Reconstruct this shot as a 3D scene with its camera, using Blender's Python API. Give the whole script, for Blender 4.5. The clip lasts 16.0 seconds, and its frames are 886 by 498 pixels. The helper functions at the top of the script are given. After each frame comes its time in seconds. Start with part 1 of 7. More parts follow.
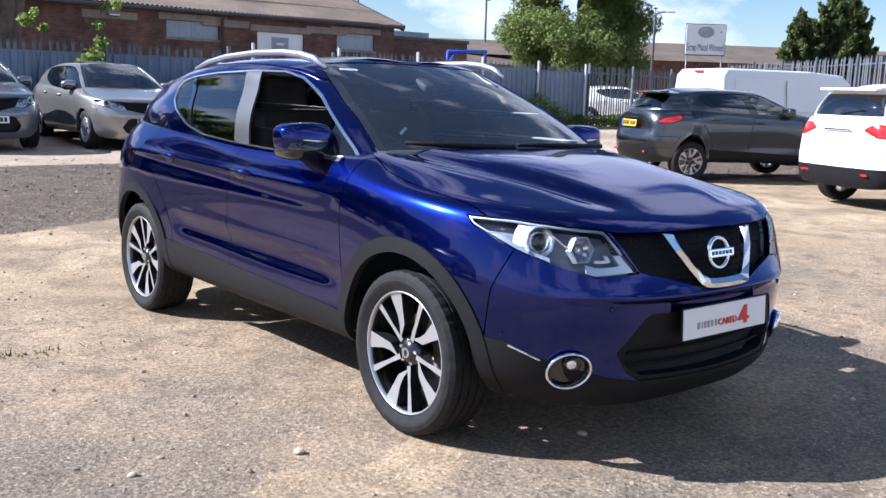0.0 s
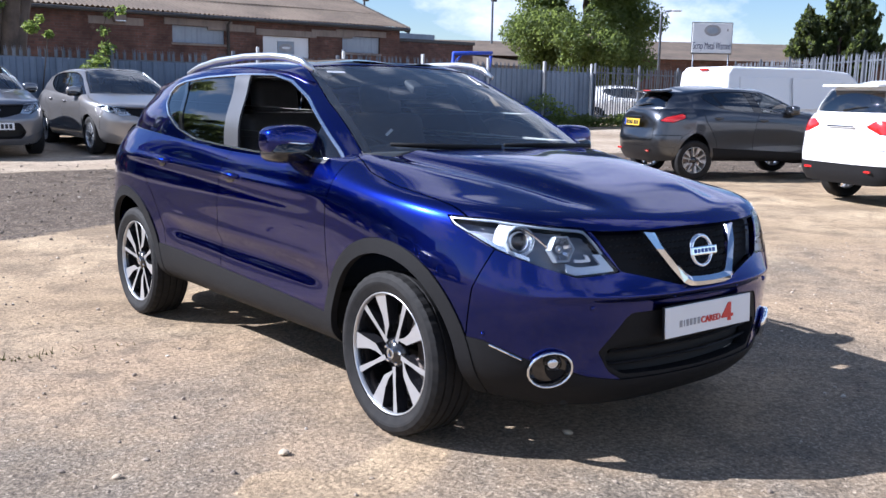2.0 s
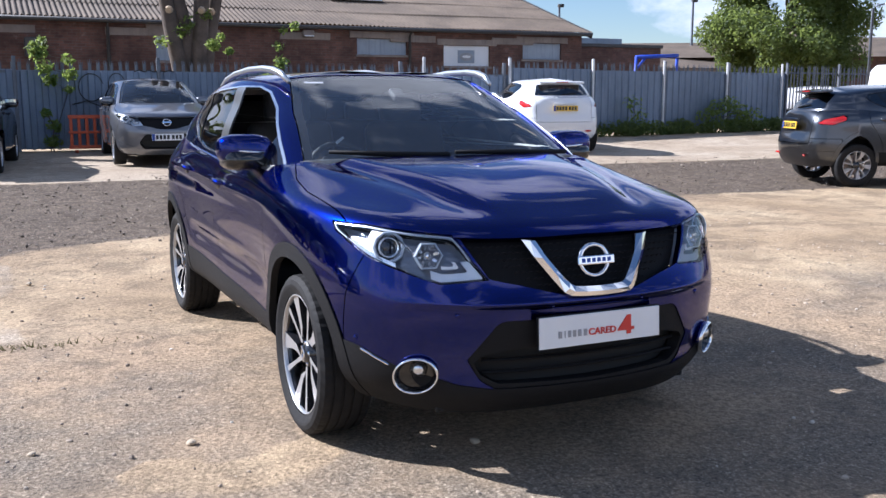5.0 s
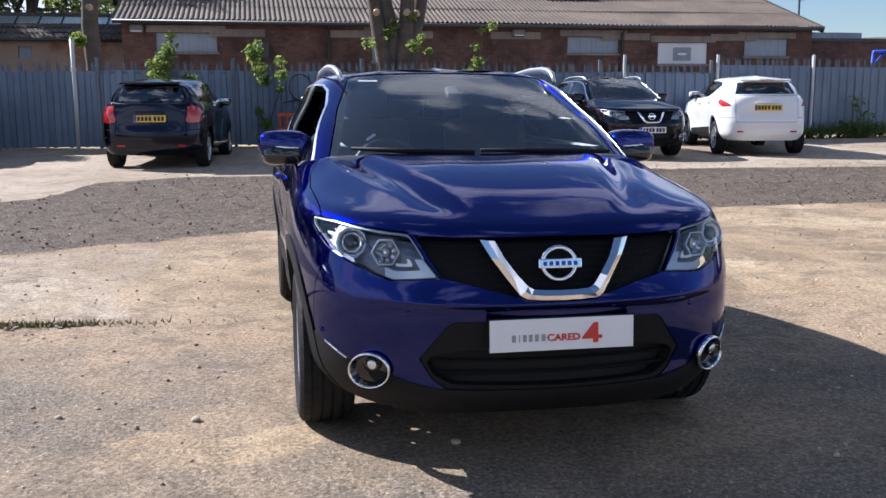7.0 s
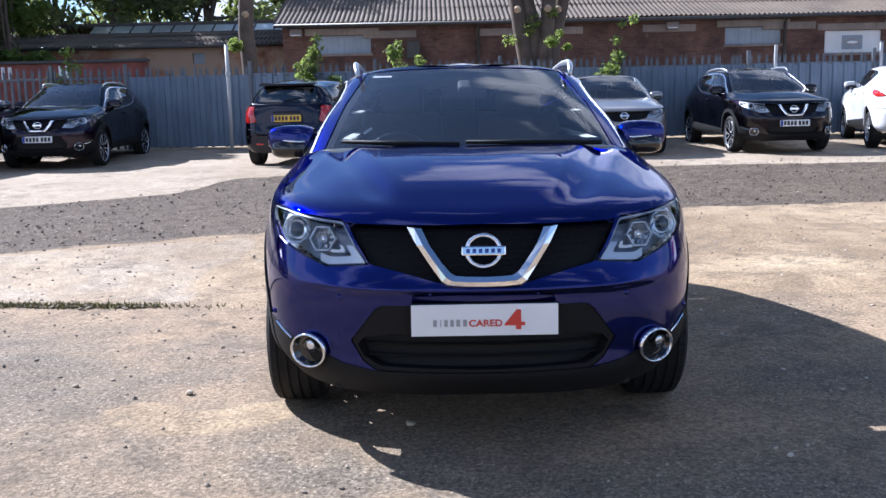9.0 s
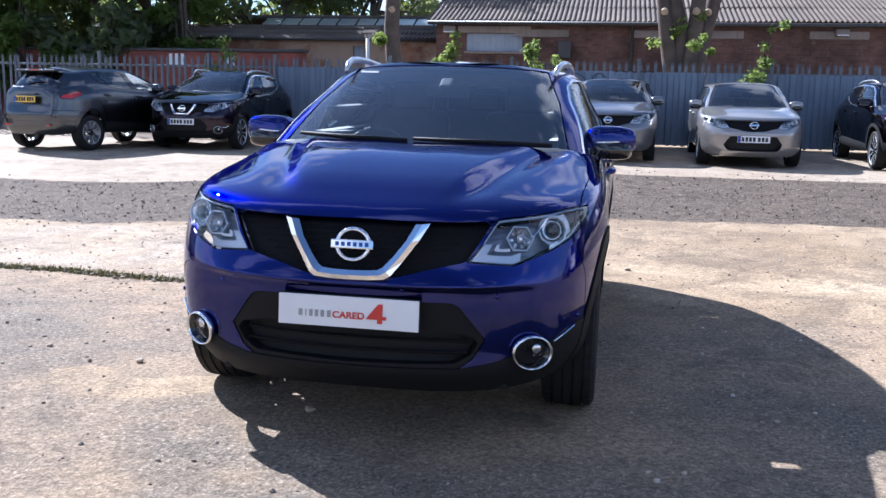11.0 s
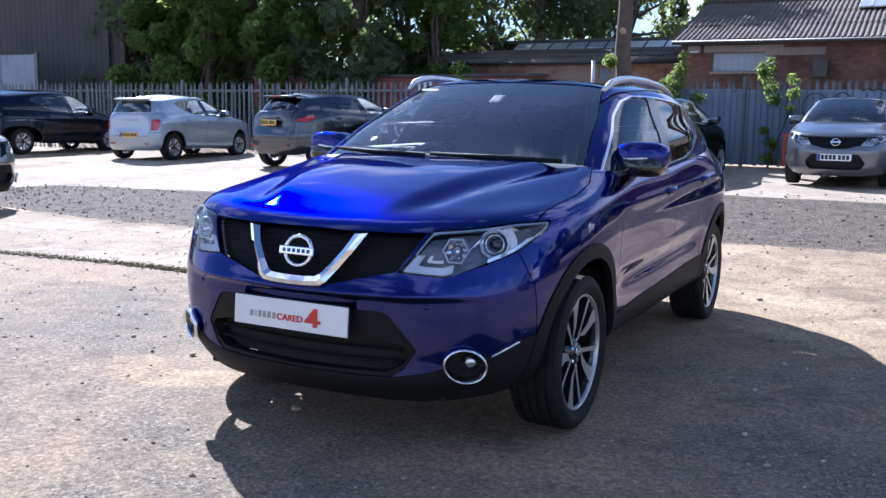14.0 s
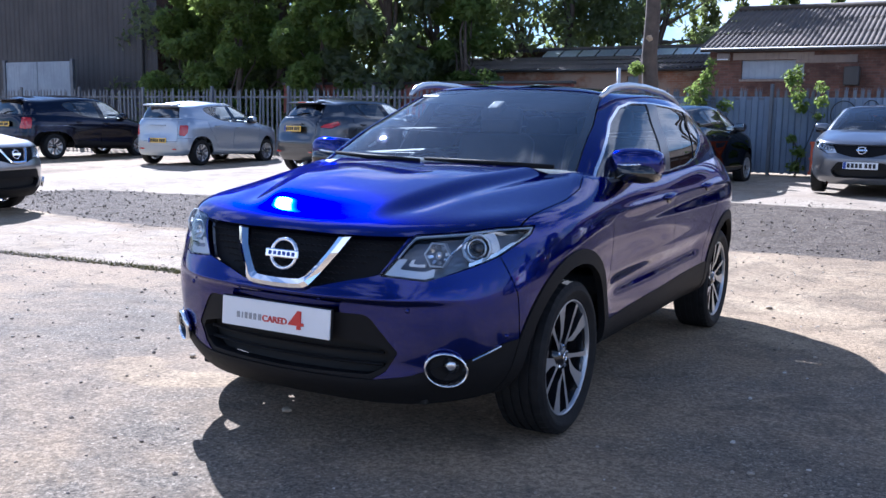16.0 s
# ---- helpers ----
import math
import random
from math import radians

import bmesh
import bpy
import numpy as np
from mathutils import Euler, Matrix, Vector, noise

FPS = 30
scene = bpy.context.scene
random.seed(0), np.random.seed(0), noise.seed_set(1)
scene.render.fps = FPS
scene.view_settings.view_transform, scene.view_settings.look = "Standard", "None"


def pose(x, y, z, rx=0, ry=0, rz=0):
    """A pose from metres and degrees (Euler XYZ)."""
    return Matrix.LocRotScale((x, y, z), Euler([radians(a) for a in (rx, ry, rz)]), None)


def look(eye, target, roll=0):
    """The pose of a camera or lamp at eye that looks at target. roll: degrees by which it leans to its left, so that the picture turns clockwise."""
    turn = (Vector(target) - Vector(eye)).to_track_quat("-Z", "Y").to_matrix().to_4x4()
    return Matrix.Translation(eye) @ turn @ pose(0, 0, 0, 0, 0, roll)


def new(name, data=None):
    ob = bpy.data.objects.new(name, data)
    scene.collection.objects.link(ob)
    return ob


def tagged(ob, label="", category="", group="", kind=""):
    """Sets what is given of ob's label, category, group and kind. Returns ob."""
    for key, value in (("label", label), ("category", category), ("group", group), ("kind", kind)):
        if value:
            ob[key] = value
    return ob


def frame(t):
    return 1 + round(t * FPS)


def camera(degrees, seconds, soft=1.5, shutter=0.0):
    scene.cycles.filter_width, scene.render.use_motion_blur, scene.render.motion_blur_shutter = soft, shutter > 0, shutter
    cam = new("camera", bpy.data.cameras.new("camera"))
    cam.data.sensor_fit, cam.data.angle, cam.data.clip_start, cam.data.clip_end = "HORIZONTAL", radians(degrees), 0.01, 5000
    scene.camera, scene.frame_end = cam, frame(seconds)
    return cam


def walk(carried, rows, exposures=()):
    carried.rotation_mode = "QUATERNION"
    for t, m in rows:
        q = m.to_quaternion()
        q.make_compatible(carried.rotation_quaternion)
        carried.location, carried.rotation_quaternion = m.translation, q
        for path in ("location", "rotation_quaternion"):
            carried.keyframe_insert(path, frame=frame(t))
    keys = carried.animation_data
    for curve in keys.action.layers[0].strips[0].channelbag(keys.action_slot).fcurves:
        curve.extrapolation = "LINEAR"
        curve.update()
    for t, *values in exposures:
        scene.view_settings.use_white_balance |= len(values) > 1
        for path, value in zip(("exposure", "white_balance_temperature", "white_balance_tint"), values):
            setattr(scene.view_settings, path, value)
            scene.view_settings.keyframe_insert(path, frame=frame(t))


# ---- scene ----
cam = camera(50.7, 16.0)
PATH = [
    (0, (-3.002, -4.143, 1.347), (-1.747, -2.623, 1.009), 1.8),
    (0.5, (-2.997, -4.140, 1.349), (-1.745, -2.617, 1.012), 1.5),
    (1, (-2.996, -4.149, 1.344), (-1.745, -2.625, 1.007), 1.5),
    (1.5, (-2.977, -4.162, 1.346), (-1.732, -2.633, 1.011), 1.3),
    (2, (-2.927, -4.218, 1.347), (-1.689, -2.683, 1.012), 1.1),
    (2.5, (-2.843, -4.288, 1.351), (-1.616, -2.744, 1.015), 1.0),
    (3, (-2.709, -4.336, 1.341), (-1.479, -2.795, 1.002), 0.7),
    (5.5, (-1.706, -5.025, 1.365), (-0.991, -3.187, 1.034), 0.4),
    (6, (-1.461, -5.106, 1.357), (-0.877, -3.224, 1.014), 1.2),
    (6.5, (-1.211, -5.137, 1.357), (-0.738, -3.223, 1.018), 1.1),
    (7, (-1.022, -5.189, 1.353), (-0.634, -3.254, 1.027), -0.2),
    (7.5, (-0.801, -5.313, 1.355), (-0.513, -3.361, 1.03), 1.5),
    (8, (-0.598, -5.317, 1.325), (-0.365, -3.357, 1.0), 0.2),
    (8.5, (-0.41, -5.339, 1.332), (-0.282, -3.374, 0.982), -0.6),
    (9, (-0.165, -5.402, 1.323), (-0.15, -3.428, 0.997), -1.3),
    (11.5, (1.122, -5.286, 1.312), (0.624, -3.376, 0.989), 0.9),
    (12, (1.312, -5.230, 1.309), (0.649, -3.368, 1.004), 0.2),
    (12.5, (1.577, -5.248, 1.309), (0.837, -3.417, 0.992), 0.6),
    (13, (1.775, -5.171, 1.291), (0.980, -3.361, 0.989), 0.9),
    (13.5, (1.942, -5.087, 1.301), (1.101, -3.298, 0.996), 2.0),
    (14, (2.088, -4.993, 1.293), (1.184, -3.232, 1.006), 0.7),
    (14.5, (2.243, -4.980, 1.296), (1.281, -3.254, 0.989), 1.8),
    (15, (2.259, -4.946, 1.289), (1.280, -3.228, 0.992), 1.6),
    (15.5, (2.248, -4.920, 1.291), (1.268, -3.200, 1.011), 1.2),
    (16, (2.262, -4.929, 1.288), (1.297, -3.199, 1.015), 0.9),
]
walk(cam, [(t, look(eye, target, roll)) for t, eye, target, roll in PATH], [(0, 1.28, 5580, 15), (3, 1.25, 5580, 15), (5.5, 1.12, 5650, 15), (7, 1.00, 5750, 15), (9, 1.28, 5480, 15), (12, 1.40, 5350, 16), (16, 1.38, 5100, 16)])

# ---- light ----
# the sun stands behind the car's driver side: shadows run (1.05, -0.86) per metre of height
SUN_FROM = Vector((-1.05, 0.86, 1.0)).normalized()
ELEV = math.asin(SUN_FROM.z)
world = bpy.data.worlds.new("world")
scene.world = world
world.use_nodes = True
wn, wl = world.node_tree.nodes, world.node_tree.links
wn.clear()
sky = wn.new("ShaderNodeTexSky")
sky.sky_type, sky.sun_disc = "NISHITA", False
sky.sun_elevation = ELEV
sky.sun_rotation = math.atan2(SUN_FROM.x, SUN_FROM.y)
sky.air_density, sky.dust_density, sky.ozone_density = 1.0, 0.1, 3.0
# thin summer clouds over the blue
wtc = wn.new("ShaderNodeTexCoord")
wmap = wn.new("ShaderNodeMapping")
wmap.inputs["Scale"].default_value = (1.0, 1.0, 1.9)
wmap.inputs["Location"].default_value = (0.81, -3.05, 4.65)
wcl = wn.new("ShaderNodeTexNoise")
wcl.inputs["Scale"].default_value, wcl.inputs["Detail"].default_value = 2.7, 9
wcl.inputs["Roughness"].default_value = 0.58
wramp = wn.new("ShaderNodeValToRGB")
wramp.color_ramp.elements[0].position, wramp.color_ramp.elements[0].color = 0.488, (0, 0, 0, 1)
wramp.color_ramp.elements[1].position, wramp.color_ramp.elements[1].color = 0.565, (1, 1, 1, 1)
wmix = wn.new("ShaderNodeMix")
wmix.data_type = "RGBA"
wmix.inputs["B"].default_value = (8.6, 8.9, 9.6, 1)
bg = wn.new("ShaderNodeBackground")
bg.inputs["Strength"].default_value = 0.055
wout = wn.new("ShaderNodeOutputWorld")
wl.new(wtc.outputs["Generated"], wmap.inputs["Vector"])
wl.new(wmap.outputs["Vector"], wcl.inputs["Vector"])
# they thicken towards the skyline
wsep = wn.new("ShaderNodeSeparateXYZ")
wl.new(wtc.outputs["Generated"], wsep.inputs[0])
wlow = wn.new("ShaderNodeMath")
wlow.operation = "MULTIPLY_ADD"
wl.new(wsep.outputs["Z"], wlow.inputs[0])
wlow.inputs[1].default_value = -0.06
wl.new(wcl.outputs["Fac"], wlow.inputs[2])
wl.new(wlow.outputs[0], wramp.inputs["Fac"])
wl.new(wramp.outputs["Color"], wmix.inputs["Factor"])
wl.new(sky.outputs["Color"], wmix.inputs["A"])
wl.new(wmix.outputs["Result"], bg.inputs["Color"])
wl.new(bg.outputs["Background"], wout.inputs["Surface"])

sun_data = bpy.data.lights.new("sun", "SUN")
sun_data.energy, sun_data.angle, sun_data.color = 5.0, radians(0.53), (1.0, 0.955, 0.895)
sun = new("sun", sun_data)
sun.matrix_world = look(SUN_FROM * 60, (0, 0, 0))


# ---- materials ----
class Nodes:
    """A short way to write node materials."""

    def __init__(self, name):
        self.mat = bpy.data.materials.new(name)
        self.mat.use_nodes = True
        self.t = self.mat.node_tree
        self.t.nodes.clear()
        self.out = self.t.nodes.new("ShaderNodeOutputMaterial")
        self.b = self.t.nodes.new("ShaderNodeBsdfPrincipled")
        self.link(self.b.outputs[0], self.out.inputs["Surface"])
        self.tc = None

    def link(self, a, b):
        self.t.links.new(a, b)

    def put(self, sock, v):
        if isinstance(v, (int, float)):
            sock.default_value = v
        elif isinstance(v, (tuple, list)):
            sock.default_value = tuple(v) + (1,) if len(v) == 3 and len(sock.default_value) == 4 else tuple(v)
        else:
            self.link(v, sock)

    def set(self, **kw):
        for k, v in kw.items():
            self.put(self.b.inputs[k.replace("_", " ")], v)
        return self

    def coord(self, which="Object"):
        if self.tc is None:
            self.tc = self.t.nodes.new("ShaderNodeTexCoord")
        return self.tc.outputs[which]

    def where(self):
        return self.t.nodes.new("ShaderNodeNewGeometry").outputs["Position"]

    def island(self):
        return self.t.nodes.new("ShaderNodeNewGeometry").outputs["Random Per Island"]

    def rand(self):
        return self.t.nodes.new("ShaderNodeObjectInfo").outputs["Random"]

    def attr(self, name):
        n = self.t.nodes.new("ShaderNodeAttribute")
        n.attribute_name = name
        return n.outputs["Fac"]

    def scaled(self, vec, s):
        n = self.t.nodes.new("ShaderNodeMapping")
        n.inputs["Scale"].default_value = s
        self.link(vec, n.inputs["Vector"])
        return n.outputs[0]

    def noise(self, scale, detail=4, rough=0.55, vec=None, dist=0.0):
        n = self.t.nodes.new("ShaderNodeTexNoise")
        n.inputs["Scale"].default_value, n.inputs["Detail"].default_value = scale, detail
        n.inputs["Roughness"].default_value, n.inputs["Distortion"].default_value = rough, dist
        self.link(vec if vec is not None else self.coord(), n.inputs["Vector"])
        return n.outputs["Fac"]

    def voronoi(self, scale, vec=None, out="Distance"):
        n = self.t.nodes.new("ShaderNodeTexVoronoi")
        n.inputs["Scale"].default_value = scale
        self.link(vec if vec is not None else self.coord(), n.inputs["Vector"])
        return n.outputs[out]

    def ramp(self, fac, *stops):
        n = self.t.nodes.new("ShaderNodeValToRGB")
        el = n.color_ramp.elements
        while len(el) < len(stops):
            el.new(0.5)
        for e, (p, c) in zip(el, stops):
            e.position = p
            e.color = (c, c, c, 1) if isinstance(c, (int, float)) else (*c, 1)
        self.link(fac, n.inputs["Fac"])
        return n.outputs["Color"]

    def mix(self, fac, a, b, how="MIX"):
        n = self.t.nodes.new("ShaderNodeMix")
        n.data_type, n.blend_type = "RGBA", how
        self.put(n.inputs["Factor"], fac)
        self.put(n.inputs["A"], a)
        self.put(n.inputs["B"], b)
        return n.outputs["Result"]

    def math(self, op, a, b=0.0, c=0.0):
        n = self.t.nodes.new("ShaderNodeMath")
        n.operation = op
        self.put(n.inputs[0], a)
        self.put(n.inputs[1], b)
        self.put(n.inputs[2], c)
        return n.outputs[0]

    def bump(self, h, strength=0.3, dist=0.01, over=None):
        n = self.t.nodes.new("ShaderNodeBump")
        n.inputs["Strength"].default_value, n.inputs["Distance"].default_value = strength, dist
        self.link(h, n.inputs["Height"])
        if over is not None:
            self.link(over, n.inputs["Normal"])
        self.link(n.outputs[0], self.b.inputs["Normal"])
        return n.outputs[0]


def car_paint(name, deep, flake=0.35, rough=0.28, metal=0.55):
    m = Nodes(name)
    fl = m.voronoi(1400.0, out="Color")
    base = m.mix(m.ramp(fl, (0.3, 0.0), (0.9, flake)), deep, tuple(min(1, c * 1.8 + 0.004) for c in deep))
    m.set(Base_Color=base, Metallic=metal, Roughness=rough, Coat_Weight=1.0, Coat_Roughness=0.025, Coat_IOR=1.42)
    m.b.inputs["Specular Tint"].default_value = (*[0.18 + 0.7 * min(1.0, c * 5) for c in deep], 1)
    return m.mat


def plain(name, color, rough=0.5, metal=0.0, grain=0.0, scale=60.0, vary=0.12, coat=0.0, spec=0.5):
    m = Nodes(name)
    n = m.noise(scale * 0.12, 5)
    col = m.mix(m.ramp(n, (0.3, 0.0), (0.7, 1.0)), tuple(c * (1 - vary) for c in color), tuple(min(1, c * (1 + vary)) for c in color))
    m.set(Base_Color=col, Metallic=metal, Roughness=rough, Coat_Weight=coat)
    m.b.inputs["Specular IOR Level"].default_value = spec
    if grain:
        m.bump(m.noise(scale, 5), grain, 0.004)
    return m.mat


def glass(name, tint, rough=0.0, dust=0.0, ior=2.35):
    m = Nodes(name)
    tr = m.t.nodes.new("ShaderNodeBsdfTransparent")
    tr.inputs["Color"].default_value = (*tint, 1)
    gl = m.t.nodes.new("ShaderNodeBsdfGlossy")
    gl.inputs["Roughness"].default_value = rough
    fr = m.t.nodes.new("ShaderNodeFresnel")
    fr.inputs["IOR"].default_value = ior
    mx = m.t.nodes.new("ShaderNodeMixShader")
    m.link(fr.outputs[0], mx.inputs[0])
    m.link(tr.outputs[0], mx.inputs[1])
    m.link(gl.outputs[0], mx.inputs[2])
    top = mx.outputs[0]
    if dust:
        # a thin film of dust that scatters the sun
        df, tl = m.t.nodes.new("ShaderNodeBsdfDiffuse"), m.t.nodes.new("ShaderNodeBsdfRefraction")
        df.inputs["Color"].default_value = (0.25, 0.25, 0.25, 1)
        tl.inputs["Roughness"].default_value, tl.inputs["IOR"].default_value = 0.72, 1.3
        add = m.t.nodes.new("ShaderNodeAddShader")
        m.link(df.outputs[0], add.inputs[0])
        m.link(tl.outputs[0], add.inputs[1])
        my = m.t.nodes.new("ShaderNodeMixShader")
        m.link(m.ramp(m.noise(3.0, 6), (0.3, dust * 0.7), (0.7, dust * 1.3)), my.inputs[0])
        m.link(top, my.inputs[1])
        m.link(add.outputs[0], my.inputs[2])
        top = my.outputs[0]
    m.link(top, m.out.inputs["Surface"])
    return m.mat


MAT = {}
MAT["blue"] = car_paint("blue_paint", (0.0036, 0.0086, 0.112), 0.5, 0.23, 1.0)
MAT["black_plastic"] = plain("black_plastic", (0.010, 0.010, 0.011), 0.6, grain=0.25, scale=900, spec=0.16)
MAT["gloss_black"] = plain("gloss_black", (0.008, 0.008, 0.009), 0.06, coat=0.6)
MAT["chrome"] = plain("chrome", (0.82, 0.83, 0.85), 0.07, 1.0, vary=0.03)
MAT["alloy"] = plain("machined_alloy", (0.52, 0.53, 0.55), 0.32, 0.75, vary=0.05)
MAT["alloy_black"] = plain("black_alloy", (0.012, 0.012, 0.014), 0.18, 0.0, coat=0.6)
MAT["silver_rail"] = plain("silver_rail", (0.62, 0.63, 0.64), 0.3, 0.9, vary=0.04)
MAT["screen"] = glass("windscreen_glass", (0.82, 0.92, 0.95), dust=0.03, ior=2.1)
MAT["bright_trim"] = plain("bright_trim", (0.80, 0.81, 0.83), 0.2, 1.0, vary=0.03)
MAT["pillar_film"] = plain("pillar_film", (0.075, 0.075, 0.078), 0.32, 0.3, vary=0.05, coat=0.3)
MAT["lamp_silver"] = plain("lamp_silver", (0.50, 0.56, 0.64), 0.3, 0.3, vary=0.05, coat=0.6)
MAT["lamp_dark"] = plain("lamp_dark", (0.20, 0.22, 0.26), 0.3, 0.5, vary=0.05, coat=0.6)
MAT["lamp_white"] = plain("lamp_white", (0.84, 0.86, 0.88), 0.25, 0.0, vary=0.03, coat=0.6)
MAT["privacy"] = glass("privacy_glass", (0.10, 0.11, 0.11))
MAT["lens"] = glass("lamp_lens", (0.95, 0.96, 0.98), ior=1.42)
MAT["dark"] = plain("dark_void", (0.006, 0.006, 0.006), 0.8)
MAT["trim"] = plain("interior_trim", (0.045, 0.045, 0.048), 0.65, grain=0.3, scale=300)
MAT["seat"] = plain("black_leather", (0.060, 0.058, 0.056), 0.45, grain=0.3, scale=200)
MAT["headlining"] = plain("headlining", (0.58, 0.57, 0.54), 0.9)
MAT["reflector"] = plain("lamp_reflector", (0.86, 0.88, 0.91), 0.27, 1.0, vary=0.05)
MAT["red_lens"] = plain("red_lens", (0.42, 0.012, 0.010), 0.12, coat=1.0)
MAT["white_plate"] = plain("white_plate", (0.74, 0.75, 0.76), 0.35, coat=0.4, vary=0.03)
MAT["yellow_plate"] = plain("yellow_plate", (0.75, 0.46, 0.03), 0.35, coat=0.4, vary=0.03)
MAT["grey_ink"] = plain("grey_ink", (0.30, 0.30, 0.31), 0.5)
MAT["red_ink"] = plain("red_ink", (0.55, 0.035, 0.02), 0.5)
MAT["black_ink"] = plain("black_ink", (0.012, 0.012, 0.012), 0.5)
MAT["blue_ink"] = plain("blue_ink", (0.02, 0.06, 0.30), 0.5)


def tyre_material():
    m = Nodes("tyre_rubber")
    n = m.noise(25, 6)
    m.set(Base_Color=m.ramp(n, (0.3, (0.008, 0.008, 0.009)), (0.8, (0.020, 0.019, 0.018))), Roughness=0.75)
    m.b.inputs["Specular IOR Level"].default_value = 0.25
    m.bump(m.noise(300, 3), 0.2, 0.002)
    return m.mat


MAT["tyre"] = tyre_material()


# ---- small building tools ----
def mesh_of(name, verts, faces, smooth=False):
    me = bpy.data.meshes.new(name)
    me.from_pydata([tuple(v) for v in verts], [], [tuple(f) for f in faces])
    if smooth:
        me.polygons.foreach_set("use_smooth", [True] * len(me.polygons))
    me.update()
    return me


def part(name, bm, material, parent, label="", smooth=False, m=None):
    """One mesh object under a thing or a part. bm: a bmesh or a ready mesh."""
    if isinstance(bm, bmesh.types.BMesh):
        me = bpy.data.meshes.new(name)
        bm.to_mesh(me)
        bm.free()
        if smooth:
            me.polygons.foreach_set("use_smooth", [True] * len(me.polygons))
    else:
        me = bm
    if material is not None and not me.materials:
        me.materials.append(material)
    ob = new(name, me)
    ob.parent = parent
    if m is not None:
        ob.matrix_basis = m
    if label:
        tagged(ob, label)
    return ob


def root(name, label, category, m=None, group="", kind=""):
    ob = new(name)
    ob.empty_display_size = 0.1
    if m is not None:
        ob.matrix_basis = m
    return tagged(ob, label, category, group, kind)


def box_bm(sx, sy, sz, at=(0, 0, 0), bevel=0.0, segs=2, bm=None, rot=None):
    """A bevelled box, sized and centred, added to bm."""
    own = bmesh.new()
    bmesh.ops.create_cube(own, size=1.0)
    bmesh.ops.scale(own, vec=(sx, sy, sz), verts=own.verts)
    if bevel:
        bmesh.ops.bevel(own, geom=own.edges[:], offset=bevel, segments=segs, affect="EDGES", profile=0.6)
    mm = Matrix.Translation(at)
    if rot is not None:
        mm = mm @ rot
    bmesh.ops.transform(own, matrix=mm, verts=own.verts)
    if bm is None:
        return own
    tmp = bpy.data.meshes.new("tmp")
    own.to_mesh(tmp)
    own.free()
    bm.from_mesh(tmp)
    bpy.data.meshes.remove(tmp)
    return bm


def tube_bm(path, radius, sides=8, bm=None, cap=True, flat=1.0):
    """A tube along a list of points; radius: one number or one for each point."""
    bm = bm or bmesh.new()
    pts = [Vector(p) for p in path]
    rings = []
    up = Vector((0, 0, 1))
    for i, p in enumerate(pts):
        d = (pts[min(i + 1, len(pts) - 1)] - pts[max(i - 1, 0)]).normalized()
        side = d.cross(up if abs(d.z) < 0.95 else Vector((1, 0, 0))).normalized()
        top = side.cross(d).normalized()
        r = radius[i] if isinstance(radius, (list, tuple)) else radius
        rings.append([bm.verts.new(p + side * (r * math.cos(2 * math.pi * k / sides)) + top * (r * flat * math.sin(2 * math.pi * k / sides))) for k in range(sides)])
    for a, b in zip(rings, rings[1:]):
        for k in range(sides):
            bm.faces.new((a[k], a[(k + 1) % sides], b[(k + 1) % sides], b[k]))
    if cap:
        bm.faces.new(rings[0][::-1])
        bm.faces.new(rings[-1])
    bmesh.ops.recalc_face_normals(bm, faces=bm.faces[:])
    return bm


def prism_bm(poly, depth, bm=None):
    """A flat outline in x, z given depth along +y."""
    bm = bm or bmesh.new()
    a = [bm.verts.new((x, 0, z)) for x, z in poly]
    b = [bm.verts.new((x, depth, z)) for x, z in poly]
    n = len(poly)
    bm.faces.new(a)
    bm.faces.new(b[::-1])
    for i in range(n):
        bm.faces.new((a[i], b[i], b[(i + 1) % n], a[(i + 1) % n]))
    bmesh.ops.recalc_face_normals(bm, faces=bm.faces[:])
    return bm


# ---- ground ----
def smooth01(a, b, v):
    t = np.clip((v - a) / (b - a), 0, 1)
    return t * t * (3 - 2 * t)


NEAR_EDGE = ((-60, 4.6), (-14, 4.2), (-11.2, 4.4), (-9.0, 3.4), (-7.2, 3.0), (-4.1, 2.95), (-1.8, 4.0), (0.3, 4.8), (2.8, 5.05), (6.2, 5.15), (9, 5.2), (16, 5.0), (60, 5.0))
FAR_EDGE = ((-60, 4.6), (-14, 4.2), (-11.6, 4.6), (-10.8, 6.0), (-8.0, 6.4), (-6.3, 6.3), (-5.6, 6.4), (-3.7, 7.6), (-3.3, 9.6), (-2.0, 10.2), (0.3, 10.1), (4.1, 10.1), (8.6, 9.9), (13, 9.7), (16, 9.6), (60, 9.6))


